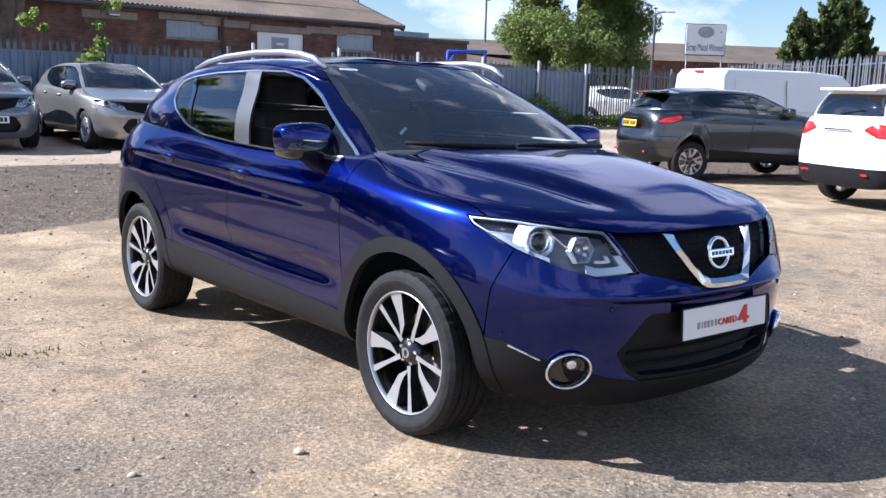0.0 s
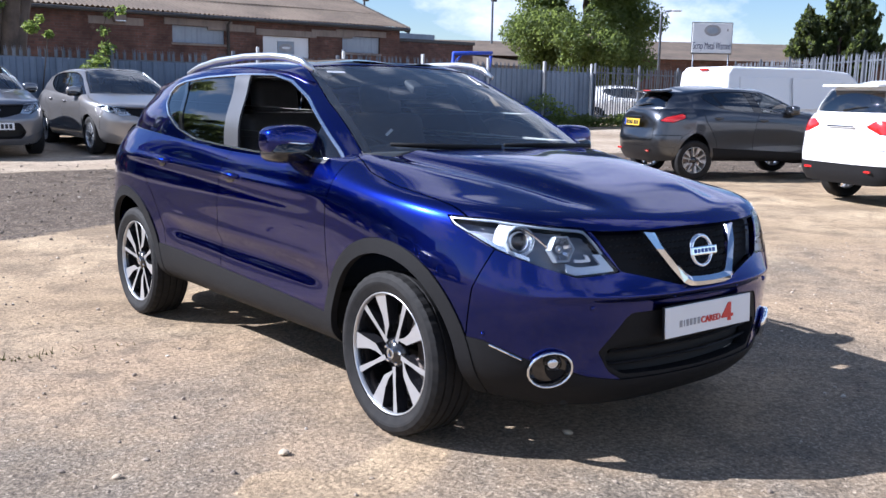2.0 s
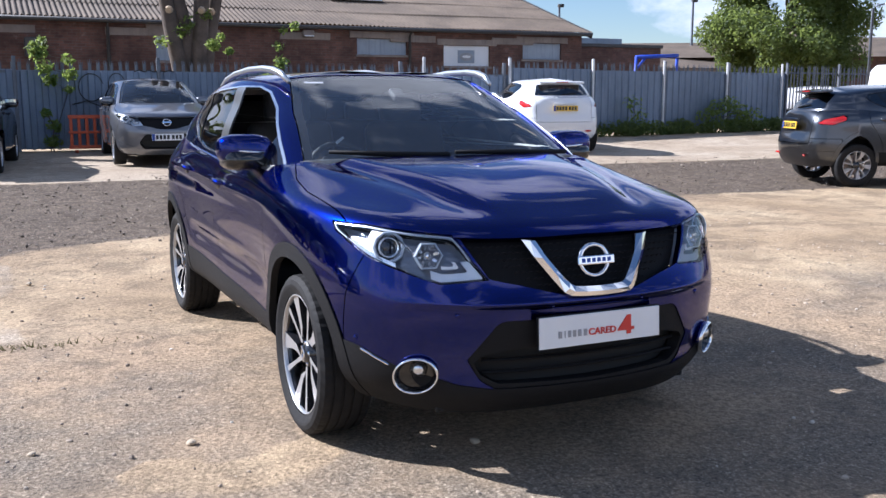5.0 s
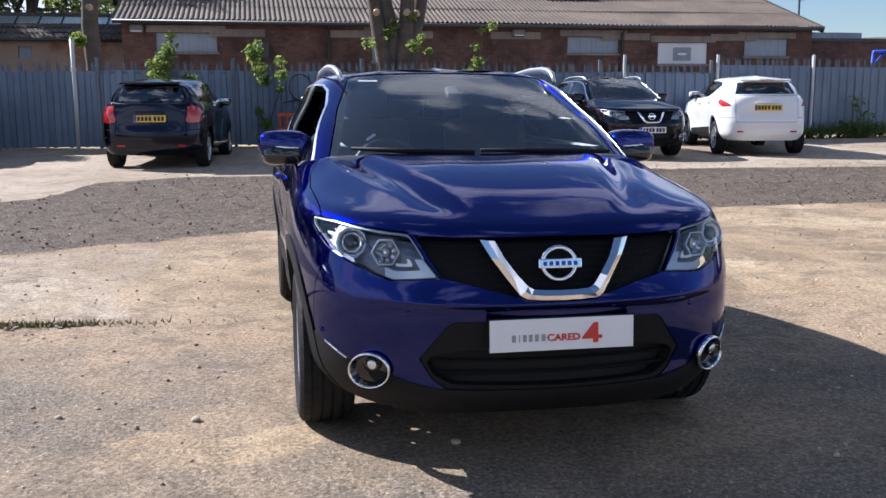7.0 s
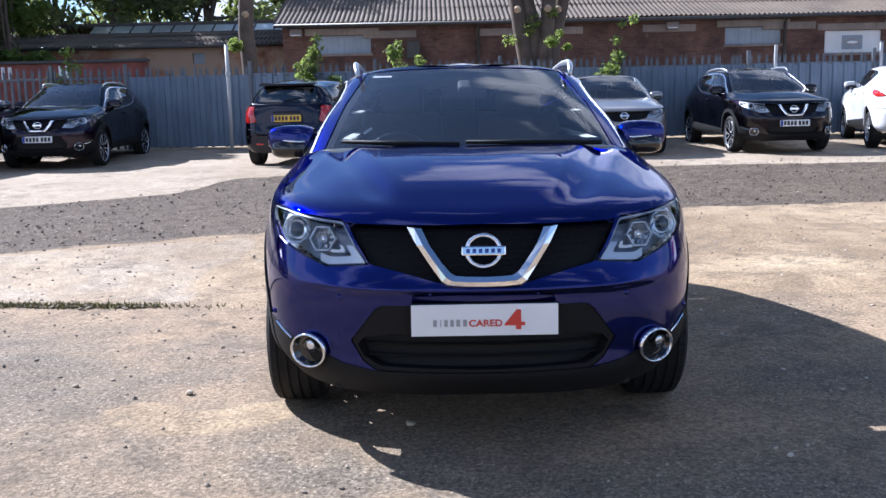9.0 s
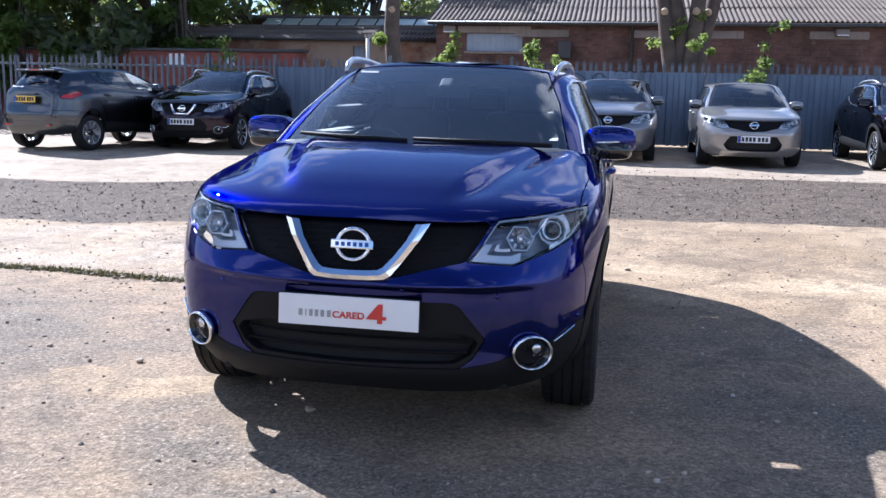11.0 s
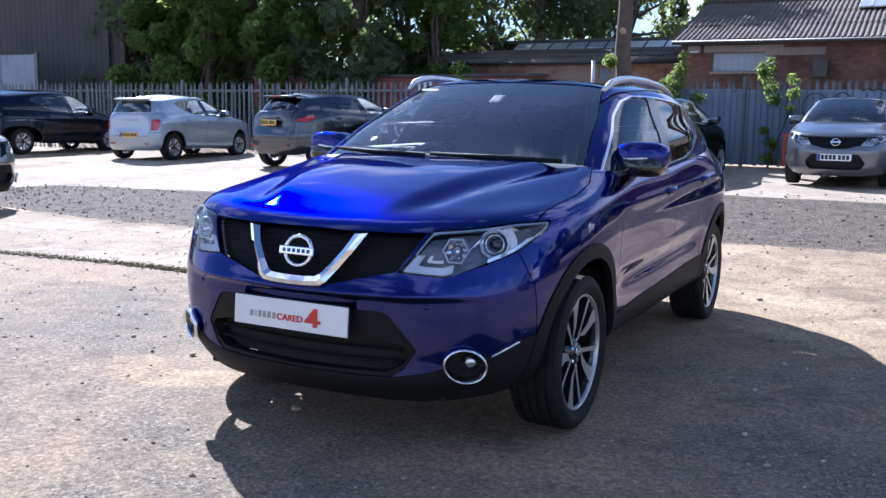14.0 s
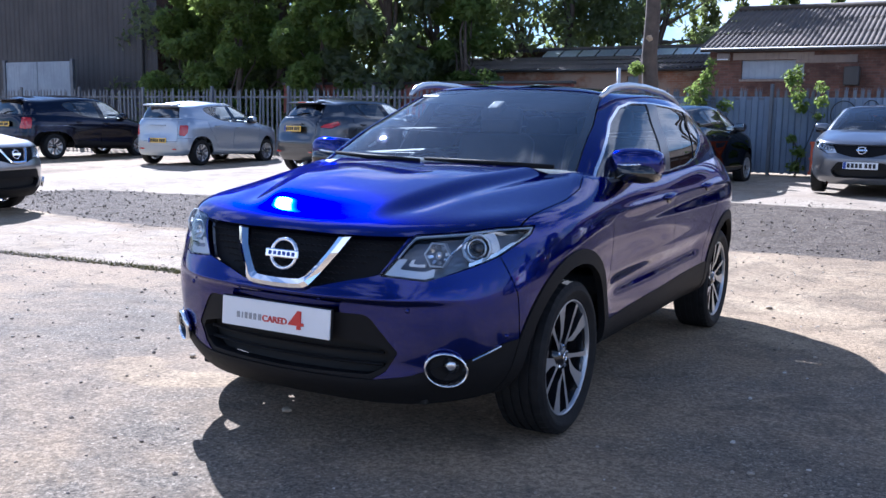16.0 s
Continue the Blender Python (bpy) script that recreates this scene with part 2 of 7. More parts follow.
def ground_material():
    m = Nodes("yard_ground")
    p = m.where()
    # trodden sand and stone dust in broad soft patches
    sand = m.ramp(m.noise(0.42, 7, 0.6, p, 0.4), (0.30, (0.270, 0.192, 0.115)), (0.45, (0.370, 0.271, 0.168)), (0.57, (0.460, 0.350, 0.221)), (0.72, (0.550, 0.443, 0.296)))
    stain = m.ramp(m.noise(1.3, 8, 0.66, p, 0.7), (0.38, 1.0), (0.55, 0.0))
    sand = m.mix(m.math("MULTIPLY", stain, 0.8), sand, (0.215, 0.158, 0.102))
    # worn grey tarmac showing through, round the car
    chips = m.voronoi(120.0, p, "Color")
    tar = m.ramp(chips, (0.0, (0.095, 0.077, 0.058)), (0.5, (0.190, 0.156, 0.117)), (0.85, (0.290, 0.241, 0.181)), (1.0, (0.580, 0.492, 0.372)))
    tar = m.mix(m.ramp(m.noise(0.6, 7, 0.62, p, 0.6), (0.37, 0.0), (0.58, 0.85)), tar, (0.375, 0.272, 0.172))
    tar = m.mix(m.ramp(m.noise(2.3, 8, 0.70, p, 0.8), (0.36, 0.5), (0.48, 0.0)), tar, (0.130, 0.103, 0.077))
    tmask = m.math("ADD", m.attr("tarmac"), m.math("MULTIPLY", m.math("SUBTRACT", m.noise(0.7, 8, 0.6, p, 0.5), 0.5), 1.6))
    col = m.mix(m.ramp(tmask, (0.36, 0.0), (0.64, 1.0)), sand, tar)
    # dark loose stone of the strip
    loose = m.ramp(m.voronoi(48.0, p, "Color"), (0.0, (0.050, 0.038, 0.028)), (0.5, (0.125, 0.097, 0.073)), (0.9, (0.23, 0.182, 0.138)), (1.0, (0.40, 0.33, 0.26)))
    loose = m.mix(m.ramp(m.noise(0.7, 6, 0.6, p), (0.45, 0.0), (0.75, 0.5)), loose, (0.22, 0.168, 0.122))
    loose = m.mix(m.ramp(m.noise(5.5, 7, 0.7, p, 0.6), (0.36, 0.75), (0.54, 0.0)), loose, (0.060, 0.046, 0.034))
    gmask = m.math("ADD", m.attr("loose"), m.math("MULTIPLY", m.math("SUBTRACT", m.noise(2.2, 8, 0.7, p), 0.5), 0.7))
    gcol = m.ramp(gmask, (0.44, 0.0), (0.56, 1.0))
    col = m.mix(gcol, col, loose)
    # pale concrete apron by the fence
    pale = m.ramp(m.noise(0.5, 8, 0.6, p), (0.3, (0.30, 0.23, 0.158)), (0.55, (0.425, 0.345, 0.255)), (0.8, (0.50, 0.425, 0.33)))
    pmask = m.math("ADD", m.attr("pale"), m.math("MULTIPLY", m.math("SUBTRACT", m.noise(1.6, 8, 0.7, p), 0.5), 0.5))
    col = m.mix(m.ramp(pmask, (0.44, 0.0), (0.56, 1.0)), col, pale)
    # tracked-in dirt in small uneven blots
    blot = m.ramp(m.noise(4.5, 9, 0.72, p, 0.5), (0.40, 0.7), (0.52, 0.0))
    col = m.mix(m.math("MULTIPLY", blot, m.ramp(m.noise(0.8, 5, 0.6, p), (0.4, 0.15), (0.6, 0.9))), col, (0.15, 0.115, 0.08))
    grit = m.noise(45.0, 7, 0.75, p)
    col = m.mix(0.38, col, m.ramp(m.voronoi(85.0, p, "Color"), (0.0, 0.12), (0.45, 0.45), (0.8, 0.55), (1.0, 0.95)), "OVERLAY")
    fine = m.noise(230.0, 3, 0.7, p)
    col = m.mix(0.62, col, m.ramp(grit, (0.34, 0.12), (0.66, 0.88)), "OVERLAY")
    col = m.mix(0.42, col, m.ramp(fine, (0.3, 0.1), (0.7, 0.9)), "OVERLAY")
    # cracks, soil and small weeds in the slab joint
    jm = m.math("ADD", m.attr("joint"), m.math("MULTIPLY", m.math("SUBTRACT", m.noise(9, 6, 0.7, p), 0.5), 0.9))
    col = m.mix(m.ramp(jm, (0.5, 0.0), (0.72, 0.85)), col, (0.13, 0.12, 0.055))
    m.set(Base_Color=col, Roughness=0.93)
    m.b.inputs["Specular IOR Level"].default_value = 0.2
    # rough where the stone lies loose, trodden smooth elsewhere
    stones = m.math("MULTIPLY", m.voronoi(60.0, p), m.math("ADD", m.math("MULTIPLY", gcol, 0.8), 0.2))
    b1 = m.bump(m.math("ADD", stones, m.math("ADD", m.math("MULTIPLY", grit, 0.35), m.math("MULTIPLY", fine, 0.2))), 1.0, 0.012)
    m.bump(m.noise(5.0, 6, 0.6, p), 0.5, 0.035, b1)
    return m.mat


def ground_height(x, y):
    """Gentle falls of the yard; flat where the cars stand."""
    back = 0.16 * smooth01(4.0, 11.5, y) + 0.10 * smooth01(12.5, 15.6, y)
    # the old slab under the car has sunk a little towards its tail
    sunk = (-0.0280 + -0.0082 * x + -0.0131 * y)
    back = back + sunk * (1 - smooth01(1.3, 3.4, np.abs(x))) * smooth01(-4.4, -2.4, y) * (1 - smooth01(1.7, 4.4, y))
    return back - 0.05 * smooth01(5.0, 10.0, x) * (1 - smooth01(4.0, 13.0, y))


def build_ground():
    # a fine middle and ever wider cells out to the horizon, in one sheet
    def axis(lo, hi, step, far):
        mid = np.arange(lo, hi + 1e-6, step)
        out = [step]
        while sum(out) < far:
            out.append(out[-1] * 1.35)
        c = np.cumsum(out)
        return np.concatenate([lo - c[::-1], mid, hi + c])

    xs, ys = axis(-16, 16, 0.125, 900), axis(-7.5, 20.0, 0.125, 900)
    X, Y = np.meshgrid(xs, ys)
    nx, ny = len(xs), len(ys)
    near = np.interp(X, *zip(*NEAR_EDGE))
    far = np.interp(X, *zip(*FAR_EDGE))
    far = (far + 5.2) * (1 - 0.045 * smooth01(6.0, 10.0, far)) - 5.2
    inside = np.minimum(Y - near, far - Y)
    loose = np.clip(0.5 + inside / 0.9, 0, 1)
    pale = np.clip(0.5 + (Y - far) / 0.8, 0, 1) * (Y < 60)
    pale = np.where(X < -14, np.clip(pale, 0, 0.35), pale) * (1 - smooth01(14.6, 15.6, Y))
    tarmac = np.clip(0.5 + (0.9 - Y - 0.10 * X) / 2.4, 0, 1) * 0.80
    joint = np.exp(-(((Y - 0.66 - 0.04 * np.sin(X * 1.3)) / 0.05) ** 2)) * (X < -2.0) * (X > -14)
    j2 = np.exp(-(((Y - 11.6 - 0.15 * (X + 14)) / 0.10) ** 2)) * (X < -9.5) * (X > -22)
    joint = np.clip(joint * (0.15 + 0.40 * smooth01(-6.0, -4.5, X)) + j2 * 0.65, 0, 1)
    # a paler slab beside the car, and a crescent of drifted sand before it
    wob = 0.10 * np.sin(X * 2.1) + 0.08 * np.sin(Y * 2.7)
    slab = np.clip(0.5 + (-1.85 - X + wob) / 0.25, 0, 1) * np.clip(0.5 + (Y - 0.70) / 0.12, 0, 1) * np.clip(0.5 + (near - Y) / 0.5, 0, 1) * (X > -9)
    pale = np.maximum(pale, 0.52 * slab)
    arc = np.hypot(X + 1.18, (Y + 1.42) * 1.15)
    drift = np.exp(-(((arc - 0.30) / 0.10) ** 2)) * (Y < -1.45) * (X < -0.7)
    tarmac = tarmac - 1.6 * drift
    edge2 = np.exp(-(((X + 1.85 - wob) / 0.045) ** 2)) * (Y > 0.7) * (Y < 3.6)
    joint = np.maximum(joint, 0.45 * edge2)
    Z = ground_height(X, Y)
    rng = np.random.RandomState(3)
    rough = rng.rand(ny, nx) - 0.5
    fine = (np.abs(X) < 16.5) & (Y > -8) & (Y < 20.5)
    Z = Z + fine * (rough * (0.004 + 0.022 * loose * (loose > 0.6)) - 0.025 * smooth01(0.5, 1.0, loose) - 0.015 * joint)
    # nothing of it may stand above the tyres' contact
    flat = (np.abs(X) < 1.4) & (np.abs(Y) < 2.6)
    Z = np.where(flat, np.minimum(Z, ground_height(X, Y)), Z)
    verts = np.stack([X.ravel(), Y.ravel(), Z.ravel()], 1)
    i = np.arange((nx - 1) * (ny - 1))
    a = (i // (nx - 1)) * nx + i % (nx - 1)
    faces = np.stack([a, a + 1, a + 1 + nx, a + nx], 1)
    me = bpy.data.meshes.new("ground")
    me.from_pydata(verts.tolist(), [], faces.tolist())
    me.polygons.foreach_set("use_smooth", [True] * len(me.polygons))
    for nm, arr in (("loose", loose), ("pale", pale), ("tarmac", tarmac), ("joint", joint)):
        at = me.attributes.new(nm, "FLOAT", "POINT")
        at.data.foreach_set("value", arr.ravel().astype(np.float32))
    me.materials.append(ground_material())
    ob = new("ground", me)
    tagged(ob, "sandy yard of worn tarmac, loose stone and pale concrete", "ground", kind="structure")


build_ground()


def scatter_stones(name, label, spots, sizes, tones, seed):
    """Loose stones as one mesh: low, many-sided lumps lying on the ground."""
    rng = np.random.RandomState(seed)
    ico = bmesh.new()
    bmesh.ops.create_icosphere(ico, subdivisions=1, radius=1.0)
    V0 = np.array([v.co[:] for v in ico.verts])
    F0 = np.array([[v.index for v in f.verts] for f in ico.faces])
    ico.free()
    n = len(spots)
    S = np.array(sizes)[:, None, None] * (0.7 + 0.6 * rng.rand(n, 1, 3)) * np.array([1, 1, 0.7])
    J = V0[None] * (0.8 + 0.4 * rng.rand(n, len(V0), 1))
    a = rng.rand(n) * 6.28
    ca, sa = np.cos(a)[:, None], np.sin(a)[:, None]
    P = J * S
    P = np.stack([P[..., 0] * ca - P[..., 1] * sa, P[..., 0] * sa + P[..., 1] * ca, P[..., 2]], 2)
    base = np.array(spots)
    z = ground_height(base[:, 0], base[:, 1])
    P = P + np.concatenate([base, (z + np.array(sizes) * 0.22)[:, None]], 1)[:, None]
    F = (F0[None] + (np.arange(n) * len(V0))[:, None, None]).reshape(-1, 3)
    me = bpy.data.meshes.new(name)
    me.from_pydata(P.reshape(-1, 3).tolist(), [], F.tolist())
    m = Nodes(name)
    m.set(Base_Color=m.ramp(m.island(), *tones), Roughness=0.9)
    me.materials.append(m.mat)
    tagged(new(name, me), label, "stones", kind="stuff")


def build_stones():
    rng = np.random.RandomState(8)
    x = rng.uniform(-12, 15, 9000)
    lo, hi = np.interp(x, *zip(*NEAR_EDGE)), np.interp(x, *zip(*FAR_EDGE))
    y = lo + (hi - lo) * rng.rand(9000) ** 1.15 + rng.normal(0, 0.22, 9000)
    scatter_stones("loose_stones", "grey loose stones strewn over the dark strip", np.stack([x, y], 1), 0.003 + 0.017 * rng.rand(9000) ** 4, ((0.0, (0.10, 0.078, 0.06)), (0.6, (0.17, 0.135, 0.105)), (0.92, (0.27, 0.22, 0.17)), (1.0, (0.50, 0.44, 0.36))), 4)
    x, y = rng.uniform(-6.5, 5.5, 5200), rng.uniform(-4.2, 5.0, 5200)
    keep = (np.abs(x) > 1.0) | (np.abs(y) > 2.2)
    scatter_stones("grit", "small grit and pebbles strewn over the worn ground", np.stack([x, y], 1)[keep], (0.003 + 0.010 * rng.rand(5200) ** 3)[keep], ((0.0, (0.17, 0.135, 0.105)), (0.5, (0.30, 0.24, 0.18)), (0.9, (0.48, 0.40, 0.31)), (1.0, (0.66, 0.60, 0.52))), 5)
    # single stones that can be told apart
    for x, y, r in ((-0.283, -1.76, 0.045), (-1.306, -1.288, 0.04), (-1.879, -1.145, 0.035), (1.06, 2.2, 0.05), (-2.6, 1.9, 0.04), (-1.75, 2.6, 0.045), (2.3, 3.9, 0.04), (-3.4, 2.1, 0.03)):
        bm = bmesh.new()
        bmesh.ops.create_icosphere(bm, subdivisions=2, radius=r * 0.6)
        for v in bm.verts:
            v.co *= 0.8 + 0.35 * noise.noise(v.co * 30 + Vector((x, y, 0)))
            v.co.z *= 0.55
        me = bpy.data.meshes.new("stone")
        bm.to_mesh(me)
        bm.free()
        me.materials.append(plain_once("pale_stone", (0.44, 0.36, 0.26), 0.9, grain=0.4, scale=80))
        o = new("stone", me)
        o.location = (x, y, float(ground_height(np.array(x), np.array(y))) + r * 0.2)
        tagged(o, "pale rough stone lying on the ground", "stone", "single stones in the yard")
    # the old slab's broken joint with weeds
    xs = rng.uniform(-5.8, -2.0, 800)
    ys = 0.66 + 0.05 * np.sin(xs * 1.3) + rng.normal(0, 0.028, 800)
    scatter_stones("joint_soil", "dark crumbs of soil in the slab joint", np.stack([xs, ys], 1), 0.005 + 0.013 * rng.rand(800) ** 2, ((0.0, (0.12, 0.095, 0.065)), (0.7, (0.24, 0.195, 0.135)), (1.0, (0.38, 0.31, 0.22))), 6)
    k = rng.rand(2200)
    xs = np.where(k < 0.5, rng.normal(-3.0, 0.6, 2200), rng.uniform(-5.5, -2.0, 2200))
    ys = 0.66 + 0.05 * np.sin(xs * 1.3) + rng.normal(0, 0.03, 2200)
    h = 0.012 + 0.035 * rng.rand(2200)
    lean = rng.normal(0, 0.5, (2200, 2))
    P0 = np.stack([xs, ys, ground_height(xs, ys) - 0.005], 1)
    w = np.stack([0.003 + 0.003 * rng.rand(2200), rng.normal(0, 0.003, 2200), np.zeros(2200)], 1)
    tip = P0 + np.concatenate([lean * h[:, None], h[:, None]], 1)
    V = np.stack([P0 - w, P0 + w, tip], 1).reshape(-1, 3)
    me = bpy.data.meshes.new("joint_grass")
    me.from_pydata(V.tolist(), [], np.arange(6600).reshape(-1, 3).tolist())
    gm = Nodes("dry_grass")
    gm.set(Base_Color=gm.ramp(gm.island(), (0.0, (0.07, 0.085, 0.02)), (0.6, (0.17, 0.16, 0.05)), (1.0, (0.33, 0.27, 0.13))), Roughness=0.8)
    me.materials.append(gm.mat)
    tagged(new("joint_grass", me), "short dry grass growing in the slab joint", "grass", kind="stuff")


ONCE = {}


def plain_once(name, *a, **k):
    if name not in ONCE:
        ONCE[name] = plain(name, *a, **k)
    return ONCE[name]


build_stones()


# ---- car body surfaces ----
def spline_at(knots, pts, t):
    """A natural cubic spline through pts (n, ...) at the values t."""
    n = len(knots)
    h = np.diff(knots)
    A, R = np.zeros((n, n)), np.zeros((n, pts[0].size))
    P = pts.reshape(n, -1)
    A[0, 0] = A[-1, -1] = 1
    for i in range(1, n - 1):
        A[i, i - 1], A[i, i], A[i, i + 1] = h[i - 1], 2 * (h[i - 1] + h[i]), h[i]
        R[i] = 6 * ((P[i + 1] - P[i]) / h[i] - (P[i] - P[i - 1]) / h[i - 1])
    M = np.linalg.solve(A, R)
    k = np.clip(np.searchsorted(knots, t, side="right") - 1, 0, n - 2)
    a, b, hh = (knots[k + 1] - t)[:, None], (t - knots[k])[:, None], h[k][:, None]
    out = (M[k] * a**3 + M[k + 1] * b**3) / (6 * hh) + (P[k] / hh - M[k] * hh / 6) * a + (P[k + 1] / hh - M[k + 1] * hh / 6) * b
    return out.reshape(len(t), *pts.shape[1:])


class Skin:
    """Points, normals, a chart (way round the car, row) and triangles of one half of a body surface."""

    def __init__(self, P, N, Q, T):
        self.P, self.N, self.Q, self.T = P, N, Q, T

    @classmethod
    def loft(cls, rows, nu, nv, chart_row, press=None):
        C = np.array(rows, float).transpose(1, 0, 2)  # columns, rows, xyz
        flip = np.array([-1, 1, 1])
        C = np.concatenate([C[2:0:-1] * flip, C, C[-2:-4:-1] * flip])
        seg = np.linalg.norm(np.diff(C, axis=0), axis=2).mean(1)
        ku = np.concatenate([[0], np.cumsum(np.maximum(seg, 0.03))])
        segv = np.linalg.norm(np.diff(C, axis=1), axis=2)[2:-2].mean(0)
        kv = np.concatenate([[0], np.cumsum(np.maximum(segv, 0.03))])
        u = np.linspace(ku[2], ku[-3], nu)
        v = np.linspace(0, kv[-1], nv)
        G = spline_at(ku, C, u)  # nu, rows, 3
        G = spline_at(kv, G.transpose(1, 0, 2), v).transpose(1, 0, 2)  # nu, nv, 3
        G[0, :, 0] = G[-1, :, 0] = 0
        if press is not None:
            G = press(G)
        du, dv = np.gradient(G, axis=0), np.gradient(G, axis=1)
        N = np.cross(du, dv)
        ln = np.linalg.norm(N, axis=2, keepdims=True)
        N = N / np.maximum(ln, 1e-12)
        N[0, :, 0] = N[-1, :, 0] = 0
        line = G[:, int(np.interp(chart_row, np.arange(len(kv)), kv) / kv[-1] * (nv - 1))]
        U = np.concatenate([[0], np.cumsum(np.linalg.norm(np.diff(line, axis=0), axis=1))])
        V = np.interp(v, kv, np.arange(len(kv)))
        Q = np.stack(np.broadcast_arrays(U[:, None], V[None]), 2)
        i = np.arange((nu - 1) * (nv - 1))
        a = (i // (nv - 1)) * nv + i % (nv - 1)
        T = np.concatenate([np.stack([a, a + nv, a + nv + 1], 1), np.stack([a, a + nv + 1, a + 1], 1)])
        return cls(G.reshape(-1, 3), N.reshape(-1, 3), Q.reshape(-1, 2), T)

    def split(self, f):
        """Cuts along f = 0 and gives the two sides: f < 0, f > 0."""
        val = f(self) if callable(f) else f
        val = np.where(np.abs(val) < 1e-6, 1e-6, val)
        s = val[self.T] < 0
        cnt = s.sum(1)
        tin, tout = [self.T[cnt == 3]], [self.T[cnt == 0]]
        P, N, Q = [self.P], [self.N], [self.Q]
        base, made, extra = len(self.P), {}, [[], [], []]

        def cut(a, b):
            key = (a, b) if a < b else (b, a)
            if key not in made:
                w = val[a] / (val[a] - val[b])
                extra[0].append(self.P[a] * (1 - w) + self.P[b] * w)
                extra[1].append(self.N[a] * (1 - w) + self.N[b] * w)
                extra[2].append(self.Q[a] * (1 - w) + self.Q[b] * w)
                made[key] = base + len(made)
            return made[key]

        ai, ao = [], []
        for tri in self.T[(cnt == 1) | (cnt == 2)]:
            tri = [int(q) for q in tri]
            for want, dest in ((True, ai), (False, ao)):
                poly = []
                for q in range(3):
                    a, b = tri[q], tri[(q + 1) % 3]
                    if (val[a] < 0) == want:
                        poly.append(a)
                    if (val[a] < 0) != (val[b] < 0):
                        poly.append(cut(a, b))
                for q in range(1, len(poly) - 1):
                    dest.append((poly[0], poly[q], poly[q + 1]))
        if ai:
            tin.append(np.array(ai))
        if ao:
            tout.append(np.array(ao))
        if made:
            P.append(np.array(extra[0])), N.append(np.array(extra[1])), Q.append(np.array(extra[2]))
        P, N, Q = np.concatenate(P), np.concatenate(N), np.concatenate(Q)
        return Skin(P, N, Q, np.concatenate(tin)), Skin(P, N, Q, np.concatenate(tout))

    def panel(self, f, gap=0.0022):
        """The panel where f < 0 and the rest, with a shut line between them."""
        val = f(self) if callable(f) else f
        inner, rest = self.split(val + gap)
        val2 = f(rest) if callable(f) else None
        return inner, rest.split(val2 - gap)[1]

    def near(self, p):
        """The chart place of the surface point next to p."""
        return self.Q[np.argmin(((self.P - np.array(p)) ** 2).sum(1))]

    def tidy(self):
        used, inv = np.unique(self.T, return_inverse=True)
        return Skin(self.P[used], self.N[used], self.Q[used], inv.reshape(-1, 3))

    def moved(self, d):
        """Pushed along the normals, outwards for d > 0."""
        return Skin(self.P + self.N * d, self.N, self.Q, self.T)


def outline(points, coords):
    """The signed distance to a closed outline in two coordinates, negative inside."""
    A = np.array(points, float)
    B = np.roll(A, -1, 0)

    def f(s):
        X = coords(s)
        out, inside = np.full(len(X), 1e9), np.zeros(len(X), bool)
        for a, b in zip(A, B):
            e = b - a
            t = np.clip(((X - a) @ e) / max(e @ e, 1e-12), 0, 1)
            out = np.minimum(out, np.linalg.norm(X - a - t[:, None] * e, axis=1))
            hit = ((a[1] > X[:, 1]) != (b[1] > X[:, 1])) & (X[:, 0] < (b[0] - a[0]) * (X[:, 1] - a[1]) / (b[1] - a[1] + 1e-12) + a[0])
            inside ^= hit
        return np.where(inside, -out, out)

    return f


def yz(s):
    return s.P[:, 1:3]


def xz(s):
    return s.P[:, [0, 2]]


def xy(s):
    return s.P[:, :2]


def uz(s):
    return np.stack([s.Q[:, 0], s.P[:, 2]], 1)


